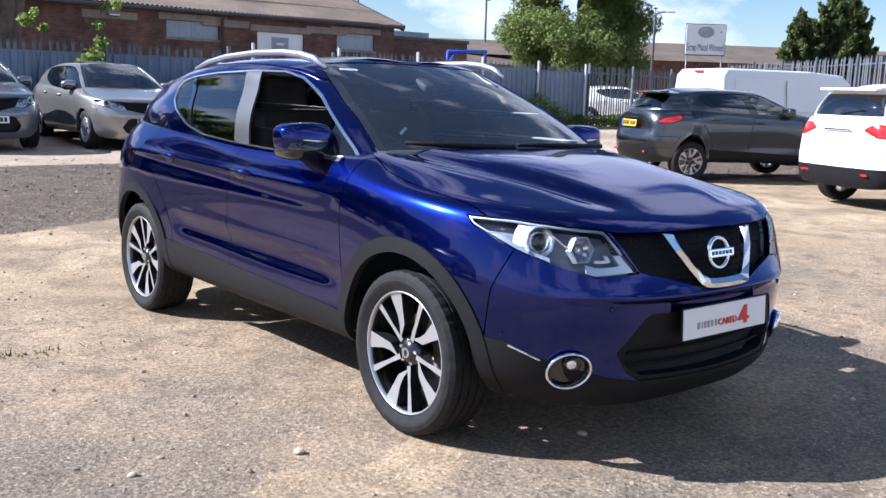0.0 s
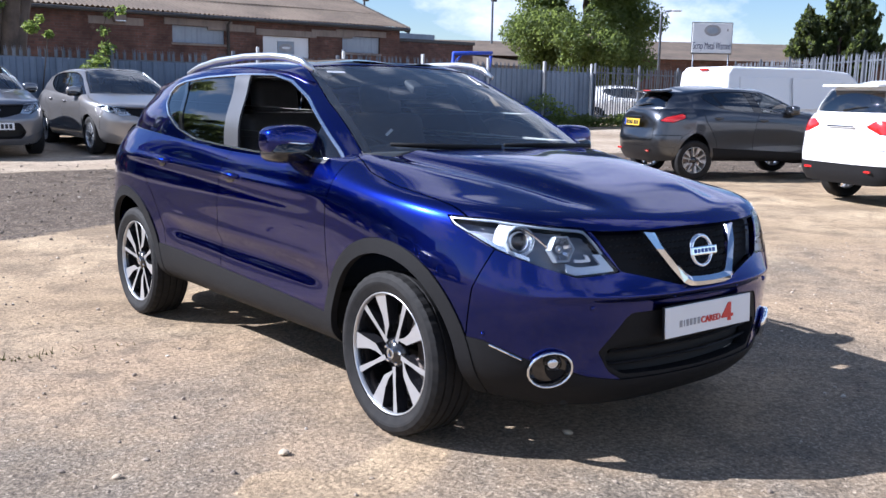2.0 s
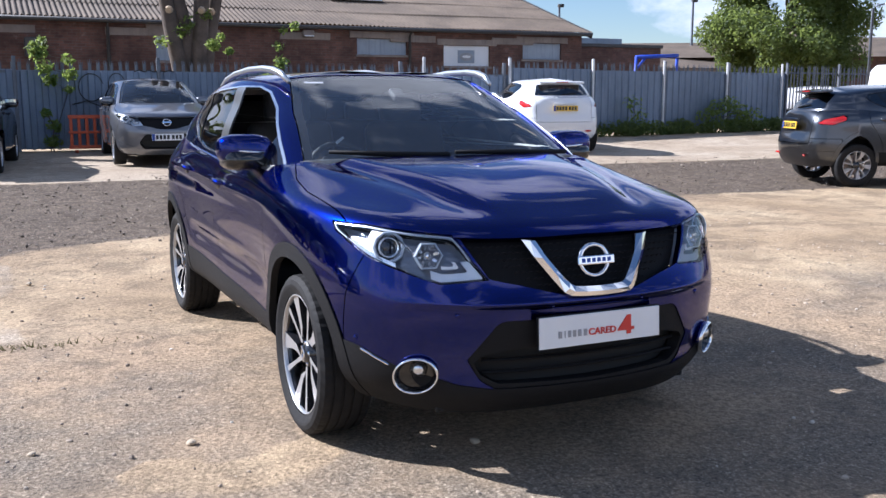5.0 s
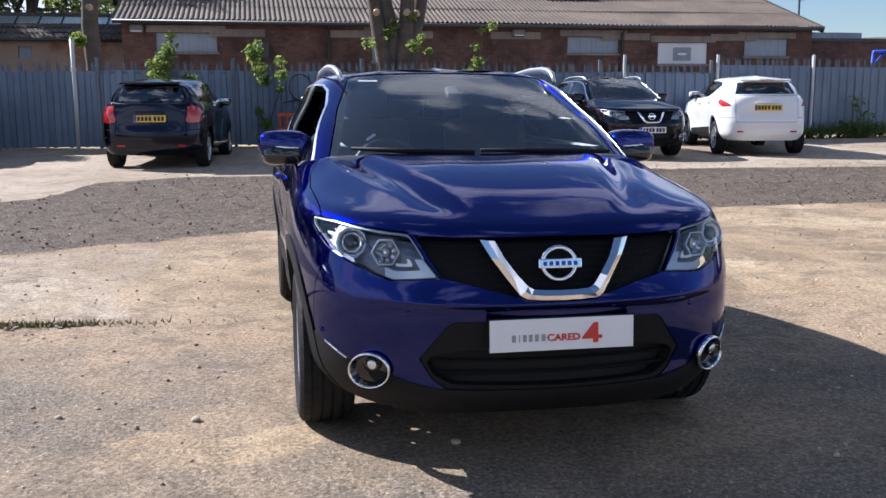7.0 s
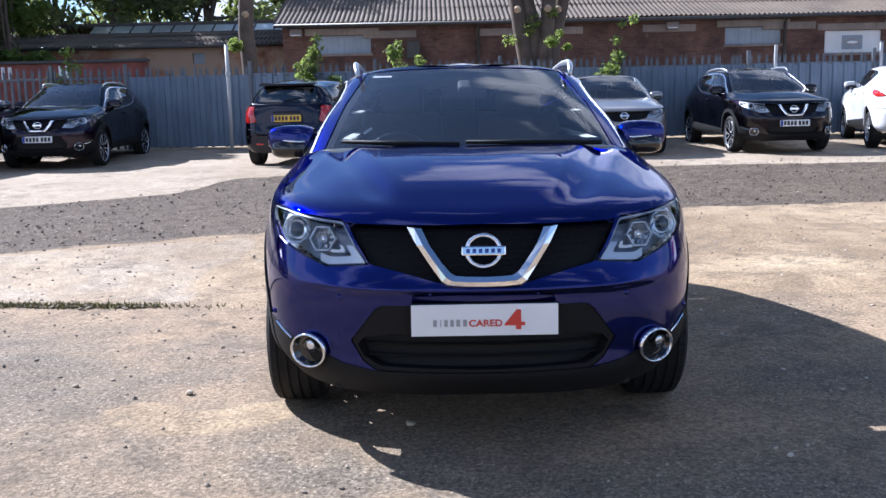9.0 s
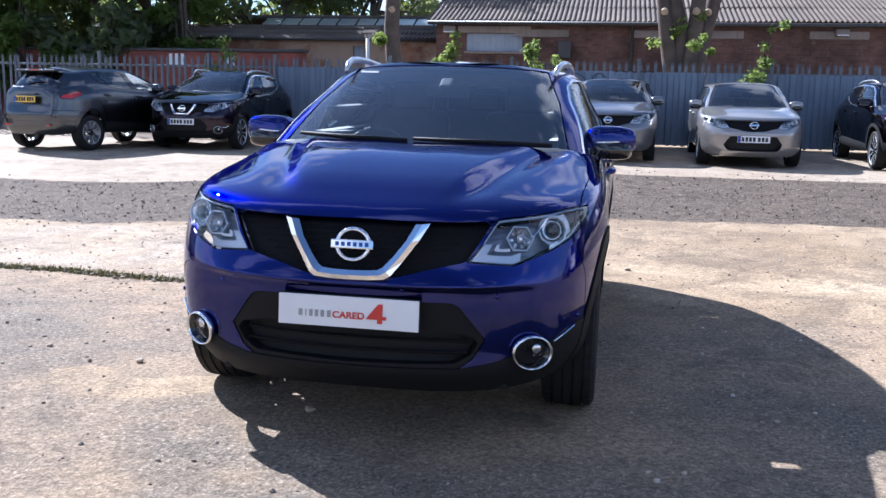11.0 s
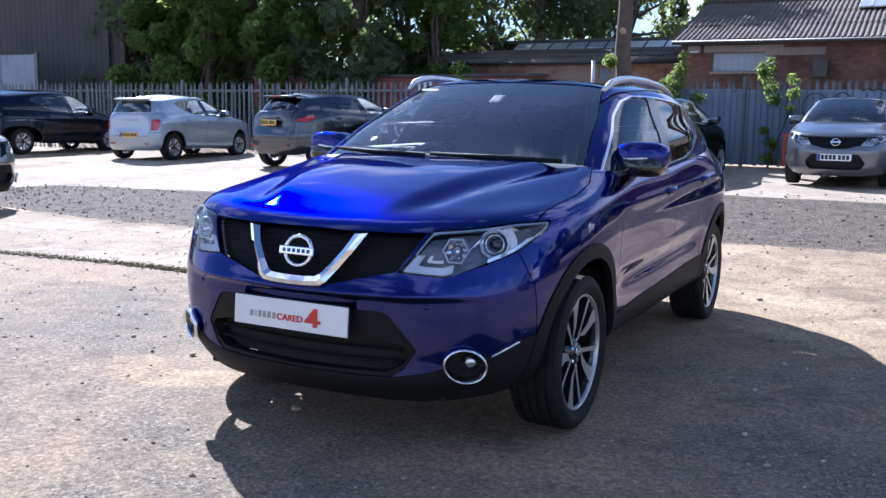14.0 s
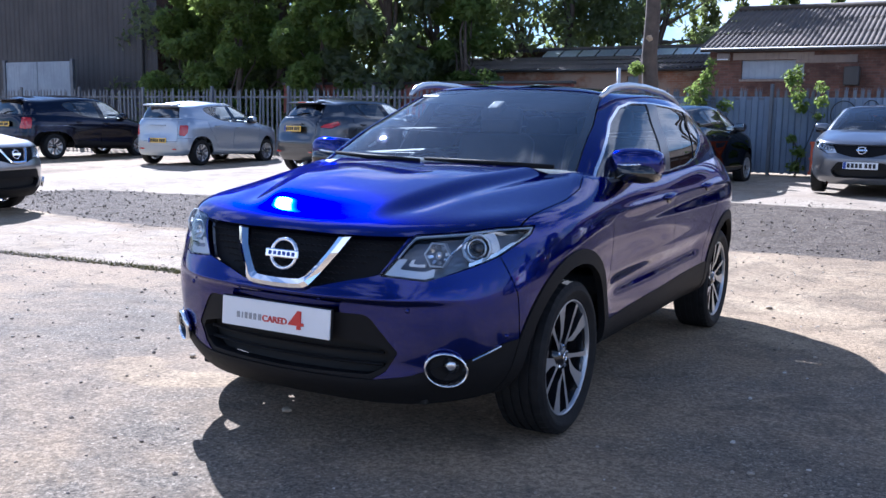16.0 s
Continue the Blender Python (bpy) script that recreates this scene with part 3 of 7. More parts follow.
def skin_mesh(name, skins, material, depth=0.018, warp=None, both=False):
    """One mesh from skins, with their rims turned inwards by depth. both: mirrored over x as well."""
    VP, VN, F, base = [], [], [], 0
    for s in skins:
        if len(s.T) == 0:
            continue
        s = s.tidy()
        for sign in (1, -1) if both else (1,):
            P, N, T = s.P * [sign, 1, 1], s.N * [sign, 1, 1], s.T if sign > 0 else s.T[:, ::-1]
            VP.append(P), VN.append(N)
            F.extend((T + base).tolist())
            if depth:
                E = {}
                for t in T.tolist():
                    for a, b in ((t[0], t[1]), (t[1], t[2]), (t[2], t[0])):
                        E[(a, b)] = 1
                rim = [(a, b) for a, b in E if (b, a) not in E and not (abs(P[a, 0]) < 1e-5 and abs(P[b, 0]) < 1e-5)]
                if rim:
                    ids = {q: j for j, q in enumerate(sorted({q for e in rim for q in e}))}
                    idx = np.array(sorted(ids))
                    top, low = P[idx], P[idx] - N[idx] * depth
                    side = np.zeros_like(top)
                    for a, b in rim:
                        nn = np.cross(P[b] - P[a], N[a])
                        side[ids[a]] += nn
                        side[ids[b]] += nn
                    side /= np.maximum(np.linalg.norm(side, axis=1, keepdims=True), 1e-9)
                    o = base + len(P)
                    VP.append(top), VP.append(low), VN.append(side), VN.append(side)
                    k = len(idx)
                    F.extend([o + ids[b], o + ids[a], o + k + ids[a], o + k + ids[b]] for a, b in rim)
                    base = o + 2 * k
                    continue
            base += len(P)
    if not VP:
        return None
    VP, VN = np.concatenate(VP), np.concatenate(VN)
    if warp is not None:
        VP, VN = warp(VP, VN)
    VN = VN / np.maximum(np.linalg.norm(VN, axis=1, keepdims=True), 1e-9)
    me = bpy.data.meshes.new(name)
    me.from_pydata(VP.tolist(), [], F)
    me.polygons.foreach_set("use_smooth", [True] * len(me.polygons))
    me.normals_split_custom_set_from_vertices(VN.tolist())
    me.materials.append(material)
    me.update()
    return me


# control lines of the body, from the front's middle round the side to the tail's middle
PLAN = np.array([(0, -2.19), (0.30, -2.165), (0.56, -2.075), (0.755, -1.91), (0.858, -1.66), (0.893, -1.32), (0.893, -0.85), (0.893, 0), (0.893, 0.75), (0.898, 1.32), (0.85, 1.70), (0.70, 1.97), (0.38, 2.07), (0, 2.09)])
OUTW = np.array([(0, -1), (0.12, -1), (0.4, -0.92), (0.78, -0.62), (0.97, -0.22), (1, 0), (1, 0), (1, 0), (1, 0), (1, 0), (0.95, 0.3), (0.7, 0.7), (0.15, 0.99), (0, 1)])


def ring(z, inset):
    z = np.broadcast_to(np.array(z, float), 14)
    inset = np.broadcast_to(np.array(inset, float), 14)
    return np.concatenate([PLAN - OUTW * inset[:, None], z[:, None]], 1)


def lower_rows():
    rows = [
        ring((0.225, 0.225, 0.23, 0.25, 0.27, 0.28, 0.285, 0.29, 0.295, 0.30, 0.30, 0.28, 0.27, 0.27), (0.13, 0.12, 0.11, 0.10, 0.09, 0.08, 0.085, 0.085, 0.085, 0.08, 0.09, 0.10, 0.10, 0.10)),
        ring((0.30, 0.30, 0.31, 0.33, 0.34, 0.34, 0.34, 0.345, 0.35, 0.35, 0.36, 0.36, 0.36, 0.36), (0.045, 0.045, 0.045, 0.04, 0.03, 0.02, 0.035, 0.035, 0.035, 0.02, 0.03, 0.04, 0.04, 0.04)),
        ring((0.45, 0.45, 0.45, 0.46, 0.46, 0.47, 0.47, 0.47, 0.48, 0.48, 0.48, 0.48, 0.48, 0.48), (0.015, 0.015, 0.012, 0.01, 0.006, 0.002, 0.022, 0.026, 0.018, 0.0, 0.005, 0.01, 0.01, 0.01)),
        ring((0.61, 0.61, 0.615, 0.62, 0.62, 0.62, 0.60, 0.60, 0.61, 0.62, 0.62, 0.62, 0.62, 0.62), (0.0, 0.0, 0.0, 0.0, 0.0, -0.006, 0.018, 0.024, 0.012, -0.006, 0, 0, 0, 0)),
        ring((0.70, 0.70, 0.72, 0.745, 0.76, 0.77, 0.77, 0.78, 0.79, 0.79, 0.79, 0.78, 0.77, 0.77), (0.035, 0.035, 0.025, 0.018, 0.01, -0.004, 0.004, 0.004, 0.0, -0.006, 0.01, 0.02, 0.05, 0.05)),
        ring((0.855, 0.86, 0.878, 0.90, 0.905, 0.92, 0.93, 0.945, 0.96, 0.97, 0.97, 0.96, 0.95, 0.95), (0.115, 0.105, 0.085, 0.075, 0.05, 0.022, 0.012, 0.008, 0.008, 0.006, 0.03, 0.05, 0.07, 0.07)),
    ]
    r6 = [(0, -1.90, 0.945), (0.29, -1.87, 0.953), (0.535, -1.775, 0.960), (0.675, -1.63, 0.965), (0.765, -1.45, 0.974), (0.815, -1.20, 0.993), (0.836, -0.84, 1.028), (0.842, 0, 1.052), (0.838, 0.75, 1.09), (0.80, 1.32, 1.115), (0.735, 1.64, 1.12), (0.60, 1.86, 1.10), (0.33, 1.97, 1.09), (0, 1.99, 1.09)]
    r7 = [(0, -1.48, 1.047), (0.24, -1.46, 1.050), (0.455, -1.405, 1.043), (0.59, -1.31, 1.040), (0.675, -1.21, 1.043), (0.735, -1.07, 1.052), (0.775, -0.90, 1.066), (0.80, 0, 1.058), (0.79, 0.75, 1.095), (0.76, 1.32, 1.12), (0.69, 1.60, 1.125), (0.56, 1.81, 1.105), (0.30, 1.92, 1.095), (0, 1.94, 1.095)]
    r8 = [(0, -1.03, 1.090), (0.20, -1.025, 1.092), (0.385, -1.01, 1.092), (0.52, -0.995, 1.092), (0.61, -0.975, 1.09), (0.67, -0.945, 1.088), (0.72, -0.88, 1.084), (0.76, 0, 1.05), (0.75, 0.75, 1.09), (0.72, 1.30, 1.11), (0.65, 1.55, 1.12), (0.52, 1.76, 1.10), (0.28, 1.86, 1.09), (0, 1.88, 1.09)]
    return [*rows, r6, r7, r8]


def upper_rows():
    g0 = np.array([(0, -1.09, 1.075), (0.35, -1.06, 1.075), (0.60, -0.99, 1.07), (0.755, -0.90, 1.052), (0.825, -0.72, 1.036), (0.843, -0.30, 1.043), (0.843, 0.3, 1.062), (0.835, 0.8, 1.09), (0.80, 1.25, 1.114), (0.735, 1.60, 1.118), (0.60, 1.83, 1.10), (0.33, 1.94, 1.09), (0, 1.97, 1.09)])
    g3 = np.array([(0, -0.20, 1.497), (0.29, -0.18, 1.492), (0.48, -0.14, 1.480), (0.56, -0.08, 1.468), (0.605, 0.05, 1.467), (0.635, 0.28, 1.474), (0.645, 0.6, 1.473), (0.636, 0.90, 1.456), (0.608, 1.18, 1.428), (0.56, 1.43, 1.405), (0.49, 1.62, 1.405), (0.27, 1.72, 1.43), (0, 1.75, 1.44)])
    out = np.array([(0, -0.6, 0.8), (0.1, -0.6, 0.8), (0.3, -0.5, 0.7), (0.6, -0.3, 0.5), (0.9, -0.1, 0.3), (0.93, 0, 0.3), (0.93, 0, 0.3), (0.93, 0, 0.3), (0.93, 0.05, 0.3), (0.8, 0.4, 0.4), (0.6, 0.7, 0.3), (0.1, 0.95, 0.3), (0, 1, 0.3)])
    g1 = g0 * 0.64 + g3 * 0.36 + out * 0.030
    g2 = g0 * 0.30 + g3 * 0.70 + out * 0.026
    yc = (-0.185, -0.165, -0.12, -0.06, 0.06, 0.28, 0.6, 0.90, 1.18, 1.42, 1.60, 1.70, 1.74)
    zc = (1.499, 1.503, 1.510, 1.516, 1.528, 1.541, 1.549, 1.543, 1.523, 1.495, 1.467, 1.449, 1.441)
    g5 = np.array([(0, a, b) for a, b in zip(yc, zc)])
    g4 = g3 * 0.55 + g5 * 0.45 + np.array([0, 0, 1.0]) * (0.012 * np.minimum(1, np.abs(g3[:, :1]) * 3))
    return [g0, g1, g2, g3, g4, g5]


def pchip(xs, ys, t):
    """A smooth, never overshooting way through points."""
    xs, ys = np.array(xs, float), np.array(ys, float)
    h, d = np.diff(xs), np.diff(ys) / np.diff(xs)
    m = np.concatenate([[d[0]], np.where(d[:-1] * d[1:] > 0, 2 * d[:-1] * d[1:] / (d[:-1] + d[1:] + 1e-12), 0), [d[-1]]])
    t = np.asarray(t, float)
    k = np.clip(np.searchsorted(xs, t) - 1, 0, len(xs) - 2)
    s = np.clip((t - xs[k]) / h[k], 0, 1)
    over = np.where(t < xs[0], (t - xs[0]) * m[0], np.where(t > xs[-1], (t - xs[-1]) * m[-1], 0))
    return ys[k] * (1 + 2 * s) * (1 - s) ** 2 + h[k] * m[k] * s * (1 - s) ** 2 + ys[k + 1] * s * s * (3 - 2 * s) + h[k] * m[k + 1] * s * s * (s - 1) + over


BASE_Y = (-2.19, -1.323, -1.0, -0.15, 1.323, 1.45, 2.09)
BASE_Z = (0.0, 0.30, 0.60, 1.06, 1.54)


def make_warp(ys=None, zs=None, width=1.0, tuck=0.0):
    """Bends the base body to another car: where its stations and heights come, its width, and how far the roof draws in."""
    ys, zs = ys or BASE_Y, zs or BASE_Z

    def f(P):
        Q = np.array(P, float).copy()
        Q[:, 1] = pchip(BASE_Y, ys, P[:, 1])
        Q[:, 2] = pchip(BASE_Z, zs, P[:, 2])
        Q[:, 0] = P[:, 0] * width * (1 - tuck * np.clip((P[:, 2] - 1.06) / 0.48, 0, 1))
        return Q

    def w(P, N):
        e = 1e-3
        Q = f(P)
        J = np.stack([(f(P + e * np.eye(3)[i]) - Q) / e for i in range(3)], 2)
        return Q, np.einsum("nij,nj->ni", np.linalg.inv(J).transpose(0, 2, 1), N)

    w.point = lambda p: Vector(f(np.array([p], float))[0])
    return w


def body_press(G):
    """The pressed lines of the sheet metal: the bonnet's raised middle, the flank's scallop and shoulder."""
    G = G.copy()
    x, y, z = np.abs(G[..., 0]), G[..., 1], G[..., 2]
    on_hood = smooth01(-2.06, -1.75, y) * (1 - smooth01(-1.02, -0.86, y)) * smooth01(0.90, 0.96, z)
    edge = np.interp(y, (-2.1, -1.0), (0.27, 0.56))
    G[..., 2] += on_hood * (0.016 * (1 - smooth01(-0.055, 0.055, x - edge)) - 0.010 * np.exp(-(((x - edge - 0.06) / 0.06) ** 2)))
    flank = smooth01(0.70, 0.80, x) * smooth01(-0.98, -0.70, y) * (1 - smooth01(0.62, 0.86, y))
    zc = np.interp(y, (-0.85, 0.75), (0.555, 0.60))
    G[..., 0] -= flank * (0.014 * np.exp(-(((z - zc) / 0.045) ** 2)) - 0.006 * np.exp(-(((z - zc - 0.075) / 0.03) ** 2)))
    sh = smooth01(0.70, 0.80, x) * smooth01(-1.0, -0.5, y) * (1 - smooth01(1.25, 1.6, y))
    zs = np.interp(y, (-0.9, 1.4), (0.905, 0.985))
    G[..., 0] += sh * (0.007 * np.exp(-(((z - zs) / 0.022) ** 2)) - 0.005 * np.exp(-(((z - zs + 0.06) / 0.04) ** 2)))
    # the nose steps back under the ledge that runs out from the chrome V
    ledge = (1 - smooth01(-1.95, -1.80, y)) * (1 - smooth01(0.50, 0.74, x)) * (1 - smooth01(0.618, 0.645, z)) * smooth01(0.30, 0.40, z)
    G[..., 1] += 0.020 * ledge
    chin = smooth01(-1.75, -1.9, y) * np.exp(-(((z - 0.632) / 0.018) ** 2)) * (1 - smooth01(0.45, 0.62, x))
    G[..., 1] -= 0.008 * chin
    return G


# ---- wheels ----
def revolve(profile, sides, close=False):
    """A ring round the x axis from (x, radius) pairs."""
    bm = bmesh.new()
    rows = []
    for k in range(sides):
        a = 2 * math.pi * k / sides
        rows.append([bm.verts.new((x, r * math.cos(a), r * math.sin(a))) for x, r in profile])
    n = len(profile)
    for k in range(sides):
        p, q = rows[k], rows[(k + 1) % sides]
        for i in range(n if close else n - 1):
            j = (i + 1) % n
            bm.faces.new((p[i], q[i], q[j], p[j]))
    bmesh.ops.recalc_face_normals(bm, faces=bm.faces[:])
    return bm


def tyre_bm(R, rim, half, fine):
    prof = [(-half * 0.86, rim), (-half * 0.98, rim + 0.03), (-half, (R + rim) / 2), (-half * 0.96, R - 0.022), (-half * 0.84, R - 0.004)]
    if fine:
        for g in (-0.55, -0.18, 0.18, 0.55):
            prof += [(half * (g - 0.055), R), (half * (g - 0.045), R - 0.007), (half * (g + 0.045), R - 0.007), (half * (g + 0.055), R)]
    else:
        prof += [(-half * 0.5, R), (half * 0.5, R)]
    prof += [(half * 0.84, R - 0.004), (half * 0.96, R - 0.022), (half, (R + rim) / 2), (half * 0.98, rim + 0.03), (half * 0.86, rim)]
    bm = revolve(prof, 120 if fine else 32)
    if fine:
        # every other shoulder block stands back
        n = len(prof)
        bm.verts.ensure_lookup_table()
        for v in bm.verts:
            seg, at = divmod(v.index, n)
            if seg % 3 == 0 and at in (4, 5, n - 6, n - 5):
                v.co.y, v.co.z = v.co.y * (1 - 0.0025 / R), v.co.z * (1 - 0.0025 / R)
    return bm


def spoke_mesh(outline_pts, face_x, drop, alloy, dark):
    """One spoke: an outline of (across, radius), machined on its face and black at its flanks."""
    n = len(outline_pts)
    rmax = max(p[1] for p in outline_pts)
    front = [(face_x - 0.022 * (1 - r / rmax) - 0.0, a, r) for a, r in outline_pts]
    back = [(x - drop, a * 1.25, r) for x, a, r in front]
    faces = [list(range(n))] + [[i, n + i, n + (i + 1) % n, (i + 1) % n] for i in range(n)]
    me = bpy.data.meshes.new("spoke")
    me.from_pydata(front + back, [], faces)
    me.materials.append(alloy)
    me.materials.append(dark)
    for i, p in enumerate(me.polygons):
        p.material_index = 0 if i == 0 else 1
    me.update()
    return me


def build_wheel(car, at, side, R, kind, fine):
    """kind: 'blade' (five broad and five thin spokes), 'plain' (silver spokes)."""
    half = 0.112 if fine else 0.105
    rim = R * 0.748 if kind == "blade" else R * 0.66
    w = part("wheel", revolve([(0.02, rim * 0.97), (0.055, rim * 0.985), (0.075, rim * 1.0), (0.088, rim * 1.02), (0.092, rim * 1.0), (0.082, rim * 0.975), (0.06, rim * 0.95), (-0.06, rim * 0.92), (-0.085, rim * 0.99)], 72 if fine else 28), MAT["alloy_black"] if kind == "blade" else MAT["alloy"], car, "black alloy wheel with machined silver spokes" if kind == "blade" else "silver alloy wheel", smooth=True)
    w.matrix_basis = Matrix.Translation(at) @ Matrix.Rotation(math.pi if side < 0 else 0, 4, "Z") @ Matrix.Rotation(radians(17 + 31 * (at[1] > 0)), 4, "X")
    part("tyre", tyre_bm(R, rim * 1.01, half, fine), MAT["tyre"], w, "black road tyre", smooth=not fine)
    part("rim_edge", revolve([(0.078, rim * 0.965), (0.0935, rim * 0.975), (0.096, rim * 0.99), (0.0935, rim * 1.005), (0.085, rim * 1.01)], 72 if fine else 28), MAT["alloy"], w, smooth=True)
    dark = MAT["alloy_black"] if kind == "blade" else MAT["alloy"]
    broad = [(-0.034, 0.055), (-0.017, 0.11), (-0.015, rim * 0.62), (-0.032, rim * 0.965), (0.040, rim * 0.965), (0.022, rim * 0.62), (0.014, 0.11)]
    thin = [(-0.010, 0.055), (-0.007, rim * 0.5), (-0.012, rim * 0.965), (0.014, rim * 0.965), (0.009, rim * 0.5), (0.012, 0.055)]
    for s, nm in ((broad, "broad"), (thin, "thin")):
        me = spoke_mesh(s, 0.086, 0.05, MAT["alloy"], dark)
        for k in range(5):
            o = part("spoke", me, None, w)
            o.matrix_basis = Matrix.Rotation(radians(72 * k + (0 if nm == "broad" else 30)), 4, "X")
    part("hub_cap", revolve([(0.03, 0.062), (0.066, 0.058), (0.074, 0.034), (0.078, 0.030), (0.080, 0.0)], 24), MAT["alloy_black"], w, smooth=True)
    if fine:
        part("cap_badge", revolve([(0.0805, 0.012), (0.083, 0.014), (0.083, 0.020), (0.0805, 0.022)], 24, True), MAT["chrome"], w)
        for k in range(5):
            o = part("wheel_nut", revolve([(0.045, 0.009), (0.07, 0.009), (0.074, 0.006), (0.074, 0.0)], 6), MAT["chrome"], w)
            o.matrix_basis = Matrix.Rotation(radians(72 * k + 50), 4, "X") @ Matrix.Translation((0, 0, 0.046))
    part("brake_disc", revolve([(-0.02, 0.05), (-0.02, 0.15), (-0.045, 0.15), (-0.045, 0.05)], 40, True), plain_once("brake_iron", (0.30, 0.25, 0.22), 0.4, 0.8), w)
    return w


# ---- small car fittings ----
def plate_part(car, at, yaw, tilt, yellow, blocks=True):
    """A number plate with its characters as plain bars. yaw 0 faces -y."""
    m = Matrix.Translation(at) @ Matrix.Rotation(radians(yaw), 4, "Z") @ Matrix.Rotation(radians(tilt), 4, "X")
    p = part("number_plate", box_bm(0.52, 0.010, 0.111, bevel=0.004), MAT["yellow_plate" if yellow else "white_plate"], car, "yellow rear number plate" if yellow else "white front number plate", m=m)
    part("plate_band", box_bm(0.045, 0.004, 0.105, (-0.233, -0.0065, 0)), MAT["blue_ink"], p)
    if blocks:
        for i, x in enumerate((-0.175, -0.115, -0.055, 0.005, 0.085, 0.145, 0.205)):
            part("bar", box_bm(0.042, 0.004, 0.07, (x, -0.0065, 0)), MAT["black_ink"], p)
    return p


def blob_bm(sx, sy, sz, at=(0, 0, 0), power=2.6, rings=14, bm=None, shape=None):
    """A rounded solid between a box and a ball."""
    bm = bm or bmesh.new()
    grid = []
    for i in range(rings + 1):
        v = -math.pi / 2 + math.pi * i / rings
        row = []
        for k in range(rings * 2):
            u = math.pi * k / rings
            c = lambda a: math.copysign(abs(math.cos(a)) ** (2 / power), math.cos(a))
            s = lambda a: math.copysign(abs(math.sin(a)) ** (2 / power), math.sin(a))
            p = Vector((sx * c(v) * c(u), sy * c(v) * s(u), sz * s(v)))
            if shape:
                p = shape(p)
            row.append(bm.verts.new(p + Vector(at)))
        grid.append(row)
    n = rings * 2
    for i in range(rings):
        for k in range(n):
            bm.faces.new((grid[i][k], grid[i][(k + 1) % n], grid[i + 1][(k + 1) % n], grid[i + 1][k]))
    bmesh.ops.remove_doubles(bm, verts=bm.verts[:], dist=1e-6)
    bmesh.ops.recalc_face_normals(bm, faces=bm.faces[:])
    return bm


def mirror_part(car, side, W, paint, fine):
    def shape(p):
        # drawn in towards the outer end, flat at the back
        k = (p.x / 0.115 + 1) / 2
        return Vector((p.x, p.y * (0.95 - 0.25 * k) if p.y < 0 else p.y * 0.62, p.z * (1.0 - 0.18 * k * k) + 0.012 * k))

    at = W((0.885, -0.590, 1.118))
    m = Matrix.Translation((at.x * side, at.y, at.z)) @ Matrix.Diagonal((side, 1, 1, 1))
    shell = part("door_mirror", blob_bm(0.127, 0.115, 0.079, power=3.4, rings=16 if fine else 8, shape=shape), paint, car, "door mirror in body colour", smooth=True, m=m)
    part("mirror_base", blob_bm(0.112, 0.106, 0.050, (-0.002, -0.002, -0.036), 3.4, 10 if fine else 6), MAT["gloss_black"], shell, smooth=True)
    part("mirror_foot", tube_bm([(-0.06, 0.01, -0.06), (-0.11, 0.0, -0.07), (-0.135, -0.01, -0.085)], [0.03, 0.032, 0.04], 10), MAT["black_plastic"], shell, smooth=True)
    part("mirror_glass", box_bm(0.17, 0.004, 0.115, (0.0, 0.069, 0.004), 0.002), MAT["chrome"], shell)
    if fine:
        part("indicator", tube_bm([(-0.07, -0.098, -0.002), (0.0, -0.093, 0.002), (0.06, -0.078, 0.008), (0.098, -0.05, 0.013), (0.112, -0.015, 0.016)], 0.0065, 6), MAT["reflector"], shell, "clear indicator strip", smooth=True)


def surface_y(skin, x, z):
    """Where the front face lies at x, z."""
    P = skin.P[skin.P[:, 1] < -1.5]
    d = (P[:, 0] - abs(x)) ** 2 + (P[:, 2] - z) ** 2
    i = np.argsort(d)[:4]
    w = 1 / (d[i] + 1e-6)
    return float((P[i, 1] * w).sum() / w.sum())


def ribbon_mesh(name, left, right, skin, out, thick, W, material):
    """A solid band on the front face between two lines of (x, z), both sides of the middle."""
    L = [(x, z) for x, z in left] + [(-x, z) for x, z in left[-2::-1]]
    R = [(x, z) for x, z in right] + [(-x, z) for x, z in right[-2::-1]]
    verts, faces = [], []
    for (a, b), (c, d) in zip(L, R):
        mid = ((a + c) / 2, (b + d) / 2)
        for (x, z), o in (((a, b), out), (mid, out + thick * 0.7), ((c, d), out), ((c, d), out - thick), ((a, b), out - thick)):
            verts.append(tuple(W((x, surface_y(skin, x, z) - o, z))))
    n = len(L)
    for i in range(n - 1):
        for k in range(5):
            faces.append((5 * i + k, 5 * i + (k + 1) % 5, 5 * i + 5 + (k + 1) % 5, 5 * i + 5 + k))
    faces += [tuple(range(5)), tuple(range(5 * n - 5, 5 * n))]
    me = mesh_of(name, verts, faces, False)
    me.materials.append(material)
    return me


def ribbed(skin, d):
    """The lamp's inner face: set back and stepped so that each rib looks up at the sky."""
    z = skin.P[:, 2]
    step = (z * 42.0) % 1.0
    N = skin.N + np.array([0, 0, 1.0]) * (0.55 - 0.5 * step)[:, None]
    return Skin(skin.P + skin.N * (d - 0.014 * step)[:, None], N / np.linalg.norm(N, axis=1, keepdims=True), skin.Q, skin.T)


